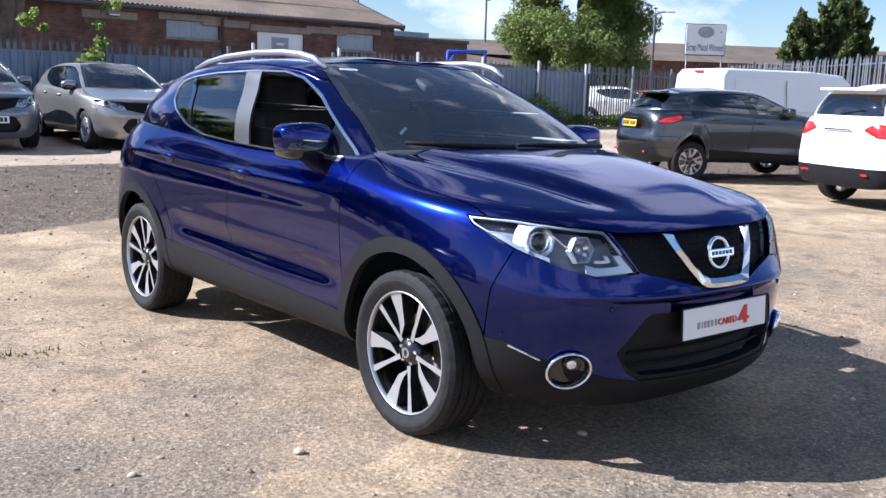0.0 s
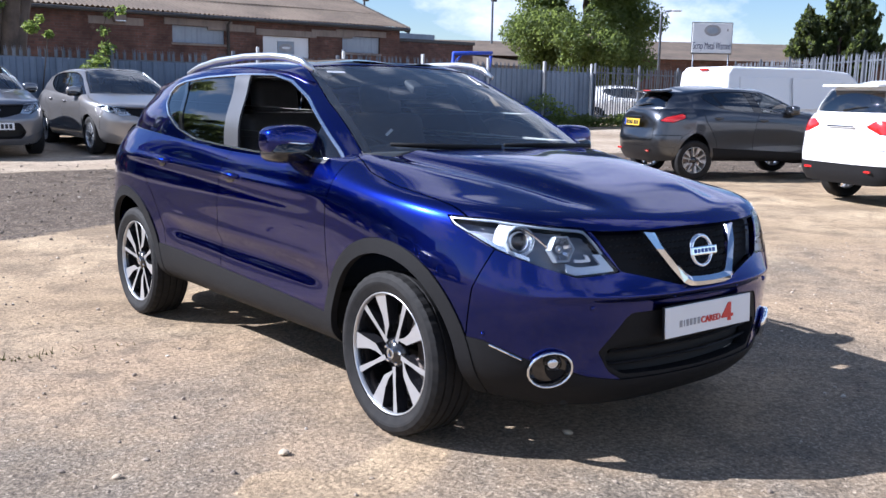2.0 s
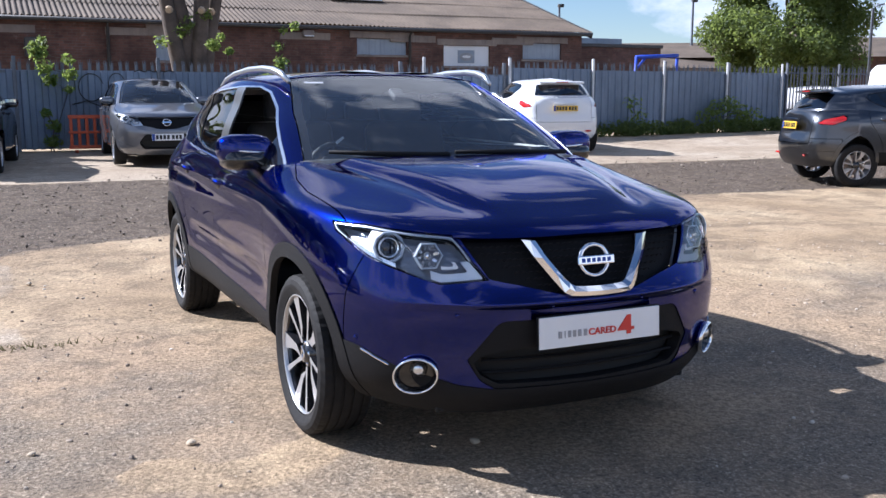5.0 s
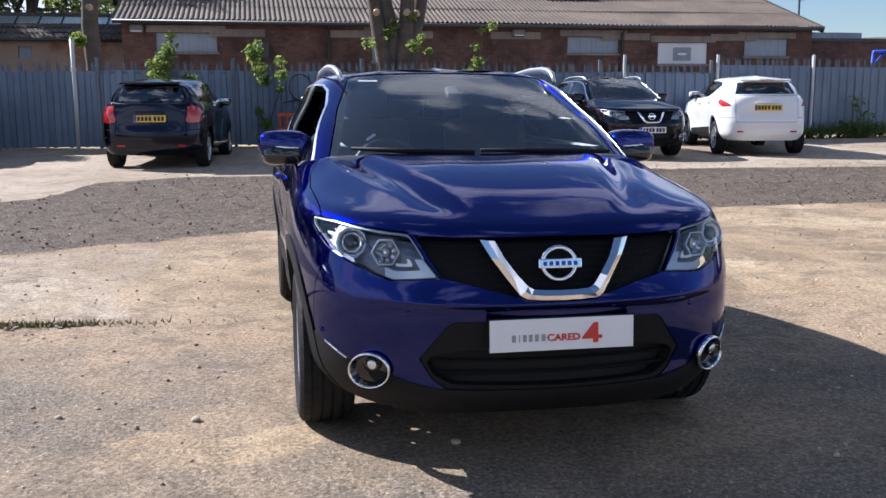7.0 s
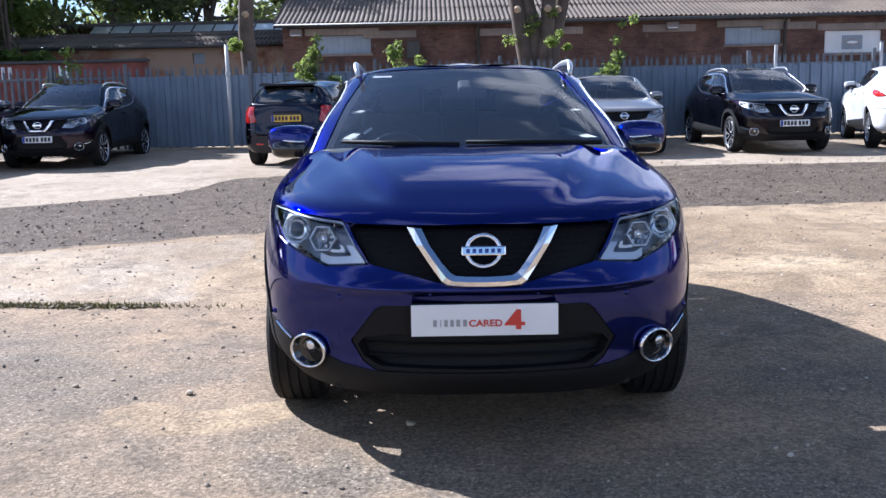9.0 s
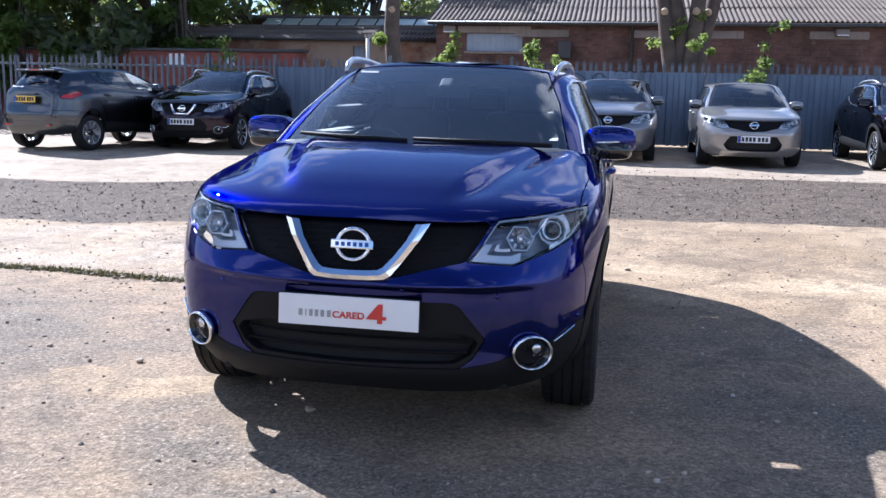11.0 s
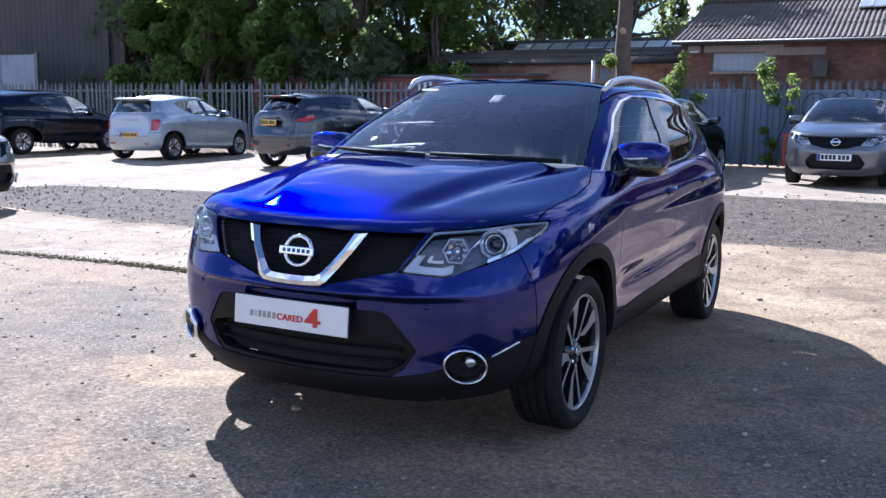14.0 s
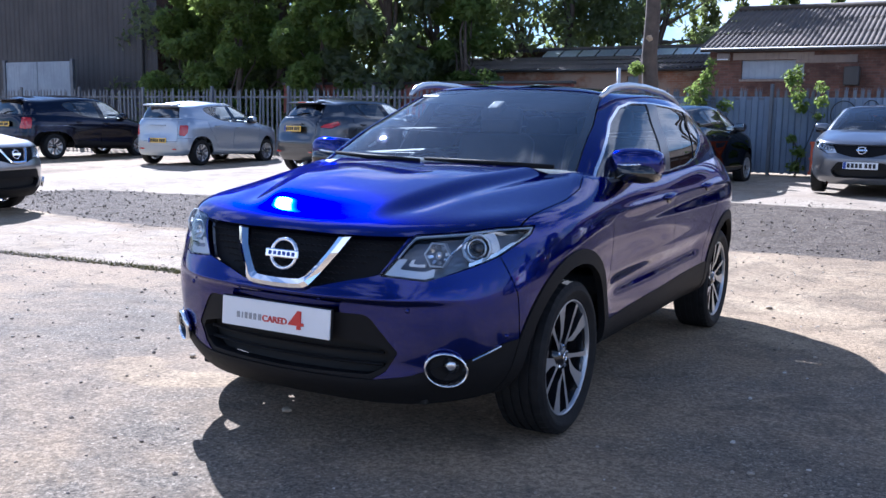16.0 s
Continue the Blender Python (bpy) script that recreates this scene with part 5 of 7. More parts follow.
    # inside and below
    for nm, size, at, r in (("front_tray", (1.12, 0.26, 0.03), (0, -1.85, 0.245), 0.01), ("floor_tray", (1.20, 0.9, 0.03), (0, -1.30, 0.25), 0.01), ("engine_bay", (1.04, 0.62, 0.40), (0, -1.70, 0.50), 0.08), ("bulkhead", (1.10, 0.60, 0.42), (0, -1.28, 0.60), 0.08), ("floor", (1.62, 1.75, 0.20), (0, 0, 0.40), 0.05), ("boot_floor", (1.10, 0.9, 0.40), (0, 1.32, 0.56), 0.08), ("rear_tray", (1.1, 0.34, 0.30), (0, 1.78, 0.48), 0.06)):
        u = box_bm(*size, at, r)
        for v in u.verts:
            v.co = W(v.co)
        part(nm, u, MAT["dark"], car)
    interior(car, W, fine)
    for sgn in (-1, 1):
        mirror_part(car, sgn, W, paint, fine)
        if sp["rails"]:
            rp = [(0.572, -0.285, 1.448), (0.586, -0.20, 1.490), (0.597, -0.09, 1.512), (0.608, 0.06, 1.524), (0.615, 0.33, 1.527), (0.618, 0.66, 1.512), (0.612, 0.9, 1.485), (0.60, 1.08, 1.452)]
            part("roof_rail", tube_bm([W((x * sgn, y, z)) for x, y, z in rp], [0.011, 0.015, 0.016, 0.0155, 0.015, 0.015, 0.015, 0.012], 10, flat=1.2), MAT["silver_rail"], car, "bright silver roof rail", smooth=True)
        for y in wheels:
            p = W((0.768 * sgn, y, 0.335))
            build_wheel(car, Vector((p.x, p.y - (0.015 if y > 0 else 0), sp["radius"])), sgn, sp["radius"], sp["wheels"], fine)
    # front fittings
    if sp["vgrille"] and sp["cladding"]:
        for sgn in (-1, 1):
            i = np.argmin(((L0.P - np.array((0.645, -2.04, 0.388))) ** 2).sum(1))
            n = Vector(L0.N[i])
            n.x *= sgn
            c = Vector((0.648 * sgn, L0.P[i][1], 0.388))
            mm = Matrix.Translation(W(c + n * 0.006)) @ n.to_track_quat("X", "Z").to_matrix().to_4x4() @ Matrix.Rotation(radians(-14 * sgn), 4, "X") @ Matrix.Diagonal((1, 1.22, 0.98, 1))
            f = part("fog_lamp", revolve([(0.0, 0.059), (0.010, 0.0625), (0.012, 0.066), (0.0, 0.069), (-0.02, 0.066)], 40, True), MAT["chrome"], car, "fog lamp with chrome ring", smooth=True, m=mm)
            part("fog_recess", revolve([(0.004, 0.061), (-0.014, 0.050), (-0.014, 0.0)], 28), MAT["gloss_black"], f)
            part("fog_lens", blob_bm(0.02, 0.026, 0.030, (-0.004, 0.012, 0.018), 2, 10), MAT["lens"], f, smooth=True)
            part("fog_bulb", blob_bm(0.008, 0.016, 0.019, (-0.004, 0.012, 0.018), 2, 8), MAT["reflector"], f, smooth=True)
            # thin chrome tube added as the highlight where paint meets the lower bumper
            st = [(0.722, 0.417), (0.75, 0.437), (0.79, 0.468)]
            cs = [L0.P[np.argmin(((L0.P[:, [0, 2]] - np.array(q)) ** 2).sum(1) + (L0.P[:, 1] > -1.6) * 9)] for q in st]
            part("chrome_strip", tube_bm([W((p[0] * sgn * 1.006, p[1] - 0.003, p[2])) for p in cs], 0.004, 6), MAT["chrome"], car)
    if fine:
        for x, z, sc in ((0.806, 0.504, 1), (0.52, 0.60, 1), (0.20, 0.625, 0.6)):
            for sgn in (-1, 1):
                i = np.argmin(((L0.P[:, [0, 2]] - np.array((x, z))) ** 2).sum(1) + (L0.P[:, 1] > -1.5) * 9)
                part("parking_sensor", blob_bm(0.010 * sc, 0.006, 0.010 * sc, (L0.P[i][0] * sgn, L0.P[i][1], L0.P[i][2]), 2, 6), paint, fb, smooth=True)
        for sgn, pth in ((1, [(0.62, -0.985, 1.105), (0.3, -1.035, 1.112), (-0.02, -1.05, 1.118)]), (-1, [(-0.05, -1.055, 1.108), (-0.35, -1.02, 1.114), (-0.60, -0.965, 1.125)])):
            wp = part("wiper", tube_bm(pth, [0.012, 0.014, 0.009], 6), black, car, "black wiper", smooth=True)
        for x in (-0.37, 0.37):
            part("washer_jet", blob_bm(0.012, 0.016, 0.009, (x, -1.085, 1.093), 2.4, 6), black, car, smooth=True)
    if fine:
        y = surface_y(L0, 0, 0.53) - 0.022
        pl = part("show_plate", box_bm(0.52, 0.010, 0.112, bevel=0.003), MAT["white_plate"], car, "white show plate with grey and red marks", m=Matrix.Translation((0, y, 0.534)) @ Matrix.Rotation(radians(-3), 4, "X"))
        part("plate_backing", box_bm(0.53, 0.010, 0.122, (0, 0.006, 0), 0.004), MAT["black_plastic"], pl)
        for x, wd in ((-0.176, 0.017), (-0.156, 0.004), (-0.137, 0.015), (-0.116, 0.015), (-0.094, 0.016), (-0.070, 0.017)):
            part("grey_mark", box_bm(wd * 0.8, 0.003, 0.024, (x, -0.006, -0.010)), MAT["grey_ink"], pl)
        word = text_mesh("CARED", 0.118, 0.0245, MAT["red_ink"])
        part("red_word", word, None, pl, "bold red lettering", m=Matrix.Translation((0.003, -0.0065, -0.022)) @ Matrix.Rotation(radians(90), 4, "X"))
        four = [(0.070, -0.016), (0.112, 0.036), (0.128, 0.036), (0.128, -0.008), (0.142, -0.008), (0.142, -0.020), (0.128, -0.020), (0.128, -0.034), (0.110, -0.034), (0.110, -0.020), (0.070, -0.020)]
        part("red_figure", prism_bm(four, 0.004), MAT["red_ink"], pl, "large red figure", m=Matrix.Translation((0, -0.009, 0)))
    if sp["front_plate"]:
        y = surface_y(L0, 0, 0.53) - 0.016
        plate_part(car, W((0, y, 0.53)), 0, -4, False)
    if sp["rear_plate"]:
        plate_part(car, W((0, 2.075, sp["rear_plate"])) + Vector((0, 0.012, 0)), 180, -6, True)
    return car


def interior(car, W, fine):
    """Dashboard, wheel and seats, as far as they show through the glass."""
    cab = bmesh.new()
    box_bm(1.50, 0.36, 0.26, (0, -0.80, 0.93), 0.09, 3, cab)
    for v in cab.verts:
        v.co = W((v.co.x, v.co.y, v.co.z + (0.03 if v.co.y < -0.8 else 0)))
    d = part("dashboard", cab, MAT["trim"], car, "dark dashboard", smooth=True)
    part("binnacle", blob_bm(0.17, 0.10, 0.05, W((-0.36, -0.66, 1.06)), 2.6, 8), MAT["trim"], d, smooth=True)
    hub = W((-0.36, -0.47, 0.98))
    rim_pts = [hub + Matrix.Rotation(radians(-24), 3, "X") @ Vector((0.175 * math.cos(a), 0, 0.175 * math.sin(a))) for a in np.linspace(0, 2 * math.pi, 25)]
    sw = part("steering_wheel", tube_bm(rim_pts, 0.015, 6, cap=False), MAT["seat"], car, "black steering wheel", smooth=True)
    part("wheel_boss", blob_bm(0.075, 0.03, 0.06, hub, 2.6, 6), MAT["trim"], sw, smooth=True)
    for x in (-0.36, 0.36):
        s = part("front_seat", box_bm(0.50, 0.52, 0.17, W((x, 0.02, 0.62)), 0.07, 3), MAT["seat"], car, "black leather front seat", smooth=True)
        part("seat_back", box_bm(0.50, 0.15, 0.62, W((x, 0.36, 0.94)), 0.07, 3, rot=Matrix.Rotation(radians(-16), 4, "X")), MAT["seat"], s, smooth=True)
        part("headrest", box_bm(0.27, 0.11, 0.19, W((x, 0.49, 1.32)), 0.05, 3, rot=Matrix.Rotation(radians(-12), 4, "X")), MAT["seat"], s, smooth=True)
    r = part("rear_seat", box_bm(1.24, 0.16, 0.60, W((0, 1.08, 0.95)), 0.06, 3, rot=Matrix.Rotation(radians(-18), 4, "X")), MAT["seat"], car, "black leather rear seat", smooth=True)
    for x in (-0.38, 0, 0.38):
        part("headrest", box_bm(0.24, 0.10, 0.15, W((x, 1.20, 1.29)), 0.04, 2), MAT["seat"], r, smooth=True)
    if fine:
        mr = part("rear_view_mirror", box_bm(0.24, 0.03, 0.065, (0, -0.27, 1.352), 0.014, 2), MAT["trim"], car, "black rear-view mirror")
        part("mirror_stem", box_bm(0.07, 0.10, 0.04, (0, -0.325, 1.385), 0.015, rot=Matrix.Rotation(radians(25), 4, "X")), MAT["trim"], mr)
        part("permit", box_bm(0.012, 0.002, 0.05, (-0.49, -0.80, 1.17), rot=Matrix.Rotation(radians(-25), 4, "X") @ Matrix.Rotation(radians(55), 4, "Y")), MAT["white_plate"], car, "pale paper slip behind the windscreen")
        part("screen_label", box_bm(0.10, 0.002, 0.014, (-0.44, -0.28, 1.445), rot=Matrix.Rotation(radians(-55), 4, "X")), MAT["white_plate"], car, "white sticker at the top of the screen")


# ---- the cars ----
hero = build_car("family_crossover", "deep blue crossover with black trim and chrome V grille", "", pose(-0.0033, -0.0054, -0.0279, -0.75, 0.47, 0), MAT["blue"], fine=True, open_window=True)

PAINTS = {k: car_paint(k + "_paint", *v) for k, v in dict(
    plum=((0.012, 0.006, 0.016), 0.3, 0.3, 1.0),
    black=((0.010, 0.007, 0.011), 0.3, 0.3, 1.0),
    navy=((0.005, 0.007, 0.020), 0.3, 0.3, 1.0),
    grey=((0.17, 0.175, 0.19), 0.3, 0.3, 0.7),
    silver=((0.30, 0.285, 0.275), 0.3, 0.3, 0.7),
    white=((0.78, 0.78, 0.78), 0.0, 0.35, 0.0),
    steel=((0.075, 0.08, 0.09), 0.4, 0.3, 1.0),
    pearl=((0.33, 0.38, 0.45), 0.2, 0.32, 0.6),
).items()}
TAIL_TALL = [(0.56, 1.93, 0.80), (0.70, 1.90, 0.78), (0.80, 1.74, 0.80), (0.77, 1.62, 1.06), (0.58, 1.84, 1.07)]
TAIL_WIDE = [(0.40, 1.98, 0.97), (0.62, 1.92, 0.88), (0.80, 1.72, 0.87), (0.84, 1.46, 0.95), (0.78, 1.60, 1.03), (0.50, 1.90, 1.05)]
TAIL_BOOM = [(0.66, 1.90, 0.90), (0.78, 1.76, 0.885), (0.83, 1.62, 0.96), (0.80, 1.58, 1.04), (0.775, 1.66, 1.03), (0.72, 1.84, 0.97)]
TAIL_LOW = [(0.60, 1.96, 0.74), (0.74, 1.87, 0.73), (0.80, 1.76, 0.80), (0.78, 1.70, 0.98), (0.62, 1.88, 0.98)]
NOTE = make_warp((-2.08, -1.30, -1.08, -0.22, 1.30, 1.52, 1.98), (0, 0.26, 0.56, 1.02, 1.50), 0.94)
MICRA = make_warp((-2.0, -1.225, -1.0, -0.2, 1.225, 1.40, 1.80), (0, 0.25, 0.55, 1.00, 1.48), 0.92, 0.02)
JUKE = make_warp((-2.06, -1.265, -0.92, -0.10, 1.265, 1.32, 1.98), (0, 0.32, 0.64, 1.10, 1.53), 0.975, 0.03)
SALOON = make_warp((-2.2, -1.35, -1.05, -0.20, 1.35, 1.55, 2.12), (0, 0.25, 0.55, 0.98, 1.47), 0.98)
TALL = make_warp((-2.27, -1.353, -1.0, -0.15, 1.353, 1.72, 2.26), (0, 0.32, 0.66, 1.13, 1.68), 1.01)
MPV = make_warp((-2.2, -1.35, -1.12, -0.35, 1.35, 1.74, 2.18), (0, 0.27, 0.58, 1.03, 1.60), 0.99)


def stand(x, y, rz):
    """A pose with all wheels on the ground."""
    return pose(x, y, float(ground_height(np.array(float(x)), np.array(float(y)))), 0, 0, rz)


ROW = "cars parked along the fence"
build_car("parked_crossover", "dark plum crossover with white front plate", ROW, stand(-7.1, 13.25, 1), PAINTS["plum"], front_plate=True)
build_car("parked_crossover", "black crossover with chrome trim and white plate", ROW, stand(6.1, 13.1, 0.5), PAINTS["black"], front_plate=True)
build_car("parked_hatchback", "dark navy hatchback with tall red tail lamps", ROW, stand(-2.45, 12.7, 173.7), PAINTS["navy"], warp=NOTE, cladding=False, tail=TAIL_TALL, rear_plate=0.86, rails=False, wheels="plain", radius=0.30)
build_car("parked_hatchback", "silver-grey hatchback with a dark grille", ROW, stand(0.84, 13.4, -2), PAINTS["grey"], warp=NOTE, cladding=False, front_plate=True, rails=False, wheels="plain", radius=0.30)
build_car("parked_hatchback", "warm silver hatchback standing close to the fence", ROW, stand(3.22, 13.2, -1), PAINTS["silver"], warp=SALOON, cladding=False, front_plate=True, rails=False, wheels="plain", radius=0.315)
build_car("small_crossover", "white small crossover with flared red tail lamps", ROW, stand(9.08, 13.15, 166), PAINTS["white"], warp=JUKE, cladding=False, tail=TAIL_BOOM, rear_plate=0.87, rails=False, wheels="plain", radius=0.325)
build_car("small_crossover", "dark grey small crossover with silver alloy wheels", "cars parked beside the tall fence", stand(11.36, 5.43, 66.5), PAINTS["steel"], warp=JUKE, cladding=False, tail=TAIL_BOOM, rear_plate=0.87, rails=False, wheels="plain", radius=0.325)
build_car("large_crossover", "white large crossover with red tail lamps", "cars parked beside the tall fence", stand(11.0, 1.5, 72.5), PAINTS["white"], warp=TALL, tail=TAIL_WIDE, rails=False, wheels="plain", radius=0.345)
build_car("parked_hatchback", "pale silver small hatchback with round roof", ROW, stand(-14.05, 12.45, 183), PAINTS["pearl"], warp=MICRA, cladding=False, tail=TAIL_LOW, rear_plate=0.62, rails=False, wheels="plain", radius=0.295, privacy=False)
build_car("small_crossover", "dark grey small crossover glinting in the sun", ROW, stand(-9.05, 11.9, 166), PAINTS["steel"], warp=JUKE, cladding=False, tail=TAIL_BOOM, rear_plate=0.87, rails=False, wheels="plain", radius=0.325)
build_car("people_carrier", "dark long people carrier with red tail lamps", ROW, stand(-18.6, 12.3, 178), PAINTS["navy"], warp=MPV, cladding=False, tail=TAIL_TALL, rear_plate=0.90, rails=False, wheels="plain", radius=0.32)
build_car("parked_crossover", "silver crossover standing alone in the yard", "", stand(-10.35, 2.24, 106), PAINTS["silver"])


build_car("parked_hatchback", "white hatchback half seen behind the open palisade", "", pose(26.32, 20.50, 0.15, 0, 0, 40), PAINTS["white"], warp=NOTE, cladding=False, front_plate=True, rails=False, wheels="plain", radius=0.30)


def build_van():
    v = root("panel_van", "long white panel van with plain sides", "van", stand(17.7, 8.3, 72.0) @ Matrix.Diagonal((1, 1, 0.96, 1)))
    side = [(-2.5, 0.45), (-2.5, 0.85), (-2.35, 1.05), (-1.75, 1.18), (-1.15, 1.80), (-0.95, 1.93), (0.0, 2.0), (2.35, 2.0), (2.47, 1.85), (2.52, 0.9), (2.50, 0.40), (-2.45, 0.35)]
    bm = bmesh.new()
    a = [bm.verts.new((-0.97, y, z)) for y, z in side]
    b = [bm.verts.new((0.97, y, z)) for y, z in side]
    bm.faces.new(a)
    bm.faces.new(b[::-1])
    for i in range(len(side)):
        bm.faces.new((a[i], b[i], b[(i + 1) % len(side)], a[(i + 1) % len(side)]))
    bmesh.ops.recalc_face_normals(bm, faces=bm.faces[:])
    for q in bm.verts:
        if q.co.z > 1.1:
            q.co.x *= 0.90
    bmesh.ops.bevel(bm, geom=bm.edges[:], offset=0.09, segments=4, affect="EDGES", profile=0.6)
    part("body", bm, PAINTS["white"], v, smooth=True)
    for s in (-1, 1):
        for y0, y1 in ((-0.75, 0.70), (0.82, 2.15)):
            part("side_panel", box_bm(0.02, y1 - y0, 0.74, (0.935 * s, (y0 + y1) / 2, 1.40), 0.009, 2, rot=Matrix.Rotation(radians(-7 * s), 4, "Y")), PAINTS["white"], v)
        part("cab_window", box_bm(0.02, 0.62, 0.50, (0.925 * s, -1.18, 1.42), 0.008, 1, rot=Matrix.Rotation(radians(-7 * s), 4, "Y")), MAT["privacy"], v, "dark cab window")
        part("tail_lamp", box_bm(0.14, 0.05, 0.55, (0.83 * s, 2.50, 1.05), 0.02, 1), MAT["red_lens"], v, "red tail lamp")
        part("side_moulding", box_bm(0.03, 3.6, 0.14, (0.975 * s, 0.2, 0.66), 0.01, 1), MAT["black_plastic"], v)
        for y in (-1.55, 1.55):
            build_wheel(v, Vector((0.86 * s, y, 0.33)), s, 0.33, "plain", False)
    part("roof_lamp", box_bm(0.3, 0.06, 0.05, (0, 2.46, 1.93), 0.01, 1), MAT["red_lens"], v, "high red brake lamp")


build_van()


# ---- materials of the surroundings ----
def brick_material(name, a, b, mortar, paint=None):
    m = Nodes(name)
    p = m.where()
    sep = m.t.nodes.new("ShaderNodeSeparateXYZ")
    m.link(p, sep.inputs[0])
    com = m.t.nodes.new("ShaderNodeCombineXYZ")
    m.link(m.math("ADD", sep.outputs["X"], sep.outputs["Y"]), com.inputs["X"])
    m.link(sep.outputs["Z"], com.inputs["Y"])
    br = m.t.nodes.new("ShaderNodeTexBrick")
    m.link(com.outputs[0], br.inputs["Vector"])
    br.inputs["Scale"].default_value = 1.0
    br.inputs["Brick Width"].default_value, br.inputs["Row Height"].default_value = 0.225, 0.075
    br.inputs["Mortar Size"].default_value, br.inputs["Mortar Smooth"].default_value = 0.006, 0.2
    br.inputs["Bias"].default_value = -0.1
    m.put(br.inputs["Color1"], a)
    m.put(br.inputs["Color2"], b)
    m.put(br.inputs["Mortar"], mortar)
    n = m.noise(1.3, 7, 0.65, p)
    col = m.mix(m.ramp(n, (0.36, 0.75), (0.62, 0.0)), br.outputs["Color"], tuple(c * 0.4 for c in a))
    col = m.mix(m.ramp(m.noise(4.0, 6, 0.7, p), (0.60, 0.0), (0.78, 0.45)), col, (0.34, 0.27, 0.21))
    if paint:
        col = m.mix(m.ramp(m.noise(0.6, 5, 0.6, p), (0.42, 0.0), (0.5, 0.8)), col, paint)
    m.set(Base_Color=col, Roughness=0.92)
    m.bump(br.outputs["Fac"], -0.4, 0.01)
    return m.mat


def weathered(name, base, dark, scale=1.0, rough=0.85, metal=0.0, streak=True, patch=None):
    """Weathered sheet or board: mottled, with streaks that run down."""
    m = Nodes(name)
    p = m.where()
    col = m.mix(m.ramp(m.noise(0.9 * scale, 8, 0.65, p), (0.35, 0.0), (0.68, 1.0)), base, dark)
    if streak:
        col = m.mix(m.ramp(m.noise(2.2, 6, 0.6, m.scaled(p, (5, 5, 0.35))), (0.5, 0.0), (0.75, 0.5)), col, tuple(c * 0.5 for c in dark))
    if patch:
        col = m.mix(m.ramp(m.noise(3.0 * scale, 7, 0.7, p), (0.58, 0.0), (0.7, 0.7)), col, patch)
    col = m.mix(m.math("MULTIPLY", m.rand(), 0.25), col, dark)
    m.set(Base_Color=col, Roughness=rough, Metallic=metal)
    m.bump(m.noise(22 * scale, 5, 0.6, p), 0.2, 0.01)
    return m.mat


def leaf_material(name, a, b, c):
    m = Nodes(name)
    r = m.island()
    col = m.ramp(r, (0.0, a), (0.5, b), (1.0, c))
    m.set(Base_Color=col, Roughness=0.55)
    tr = m.t.nodes.new("ShaderNodeBsdfTranslucent")
    m.link(m.mix(0.5, col, (0.42, 0.50, 0.13)), tr.inputs["Color"])
    mx = m.t.nodes.new("ShaderNodeMixShader")
    mx.inputs[0].default_value = 0.6
    m.link(m.b.outputs[0], mx.inputs[1])
    m.link(tr.outputs[0], mx.inputs[2])
    m.link(mx.outputs[0], m.out.inputs["Surface"])
    return m.mat


MAT["brick"] = brick_material("old_red_brick", (0.115, 0.058, 0.044), (0.19, 0.092, 0.066), (0.14, 0.11, 0.092))
MAT["brick_orange"] = brick_material("orange_brick", (0.34, 0.15, 0.08), (0.42, 0.20, 0.11), (0.36, 0.28, 0.21), (0.40, 0.30, 0.22))
MAT["brick_painted"] = brick_material("red_painted_brick", (0.26, 0.08, 0.06), (0.30, 0.10, 0.07), (0.24, 0.09, 0.07))
MAT["asbestos"] = weathered("fibre_cement_roof", (0.165, 0.125, 0.09), (0.080, 0.060, 0.044), 0.8, patch=(0.14, 0.10, 0.055))
MAT["fence_sheet"] = weathered("blue_grey_sheet", (0.21, 0.26, 0.335), (0.13, 0.165, 0.22), 0.7, 0.6, 0.25)
MAT["galv"] = weathered("galvanised_steel", (0.18, 0.195, 0.22), (0.11, 0.12, 0.14), 2.0, 0.5, 0.55)
MAT["white_steel"] = weathered("white_painted_steel", (0.66, 0.66, 0.66), (0.42, 0.42, 0.42), 2.0, 0.5)
MAT["board"] = weathered("pale_boarding", (0.36, 0.41, 0.47), (0.24, 0.28, 0.33), 1.2, 0.6)
MAT["board_white"] = weathered("white_board", (0.80, 0.81, 0.82), (0.66, 0.68, 0.70), 1.2, 0.5, streak=False)
MAT["concrete"] = weathered("lintel_concrete", (0.30, 0.25, 0.215), (0.19, 0.155, 0.135), 1.5)
MAT["pipe"] = weathered("dark_gutter", (0.035, 0.035, 0.036), (0.06, 0.055, 0.05), 2.0, 0.5)
MAT["rooflight"] = weathered("milky_rooflight", (0.84, 0.87, 0.88), (0.70, 0.73, 0.75), 1.0, 0.3, 0.75)
MAT["bark"] = weathered("tree_bark", (0.14, 0.105, 0.08), (0.065, 0.05, 0.04), 4.0, 0.95)
MAT["cut_wood"] = weathered("cut_wood", (0.50, 0.38, 0.25), (0.40, 0.29, 0.18), 3.0, 0.8, streak=False)
MAT["orange"] = weathered("orange_plastic", (0.62, 0.10, 0.025), (0.45, 0.07, 0.02), 1.0, 0.5)
MAT["blue_frame"] = plain("blue_steel", (0.02, 0.06, 0.42), 0.45, grain=0.1)
MAT["leaf"] = leaf_material("bright_leaves", (0.05, 0.10, 0.015), (0.09, 0.15, 0.025), (0.16, 0.21, 0.05))
MAT["leaf_tree"] = leaf_material("tree_leaves", (0.032, 0.058, 0.014), (0.055, 0.088, 0.022), (0.095, 0.13, 0.038))
MAT["leaf_dark"] = leaf_material("dark_leaves", (0.080, 0.098, 0.064), (0.105, 0.13, 0.08), (0.15, 0.185, 0.105))
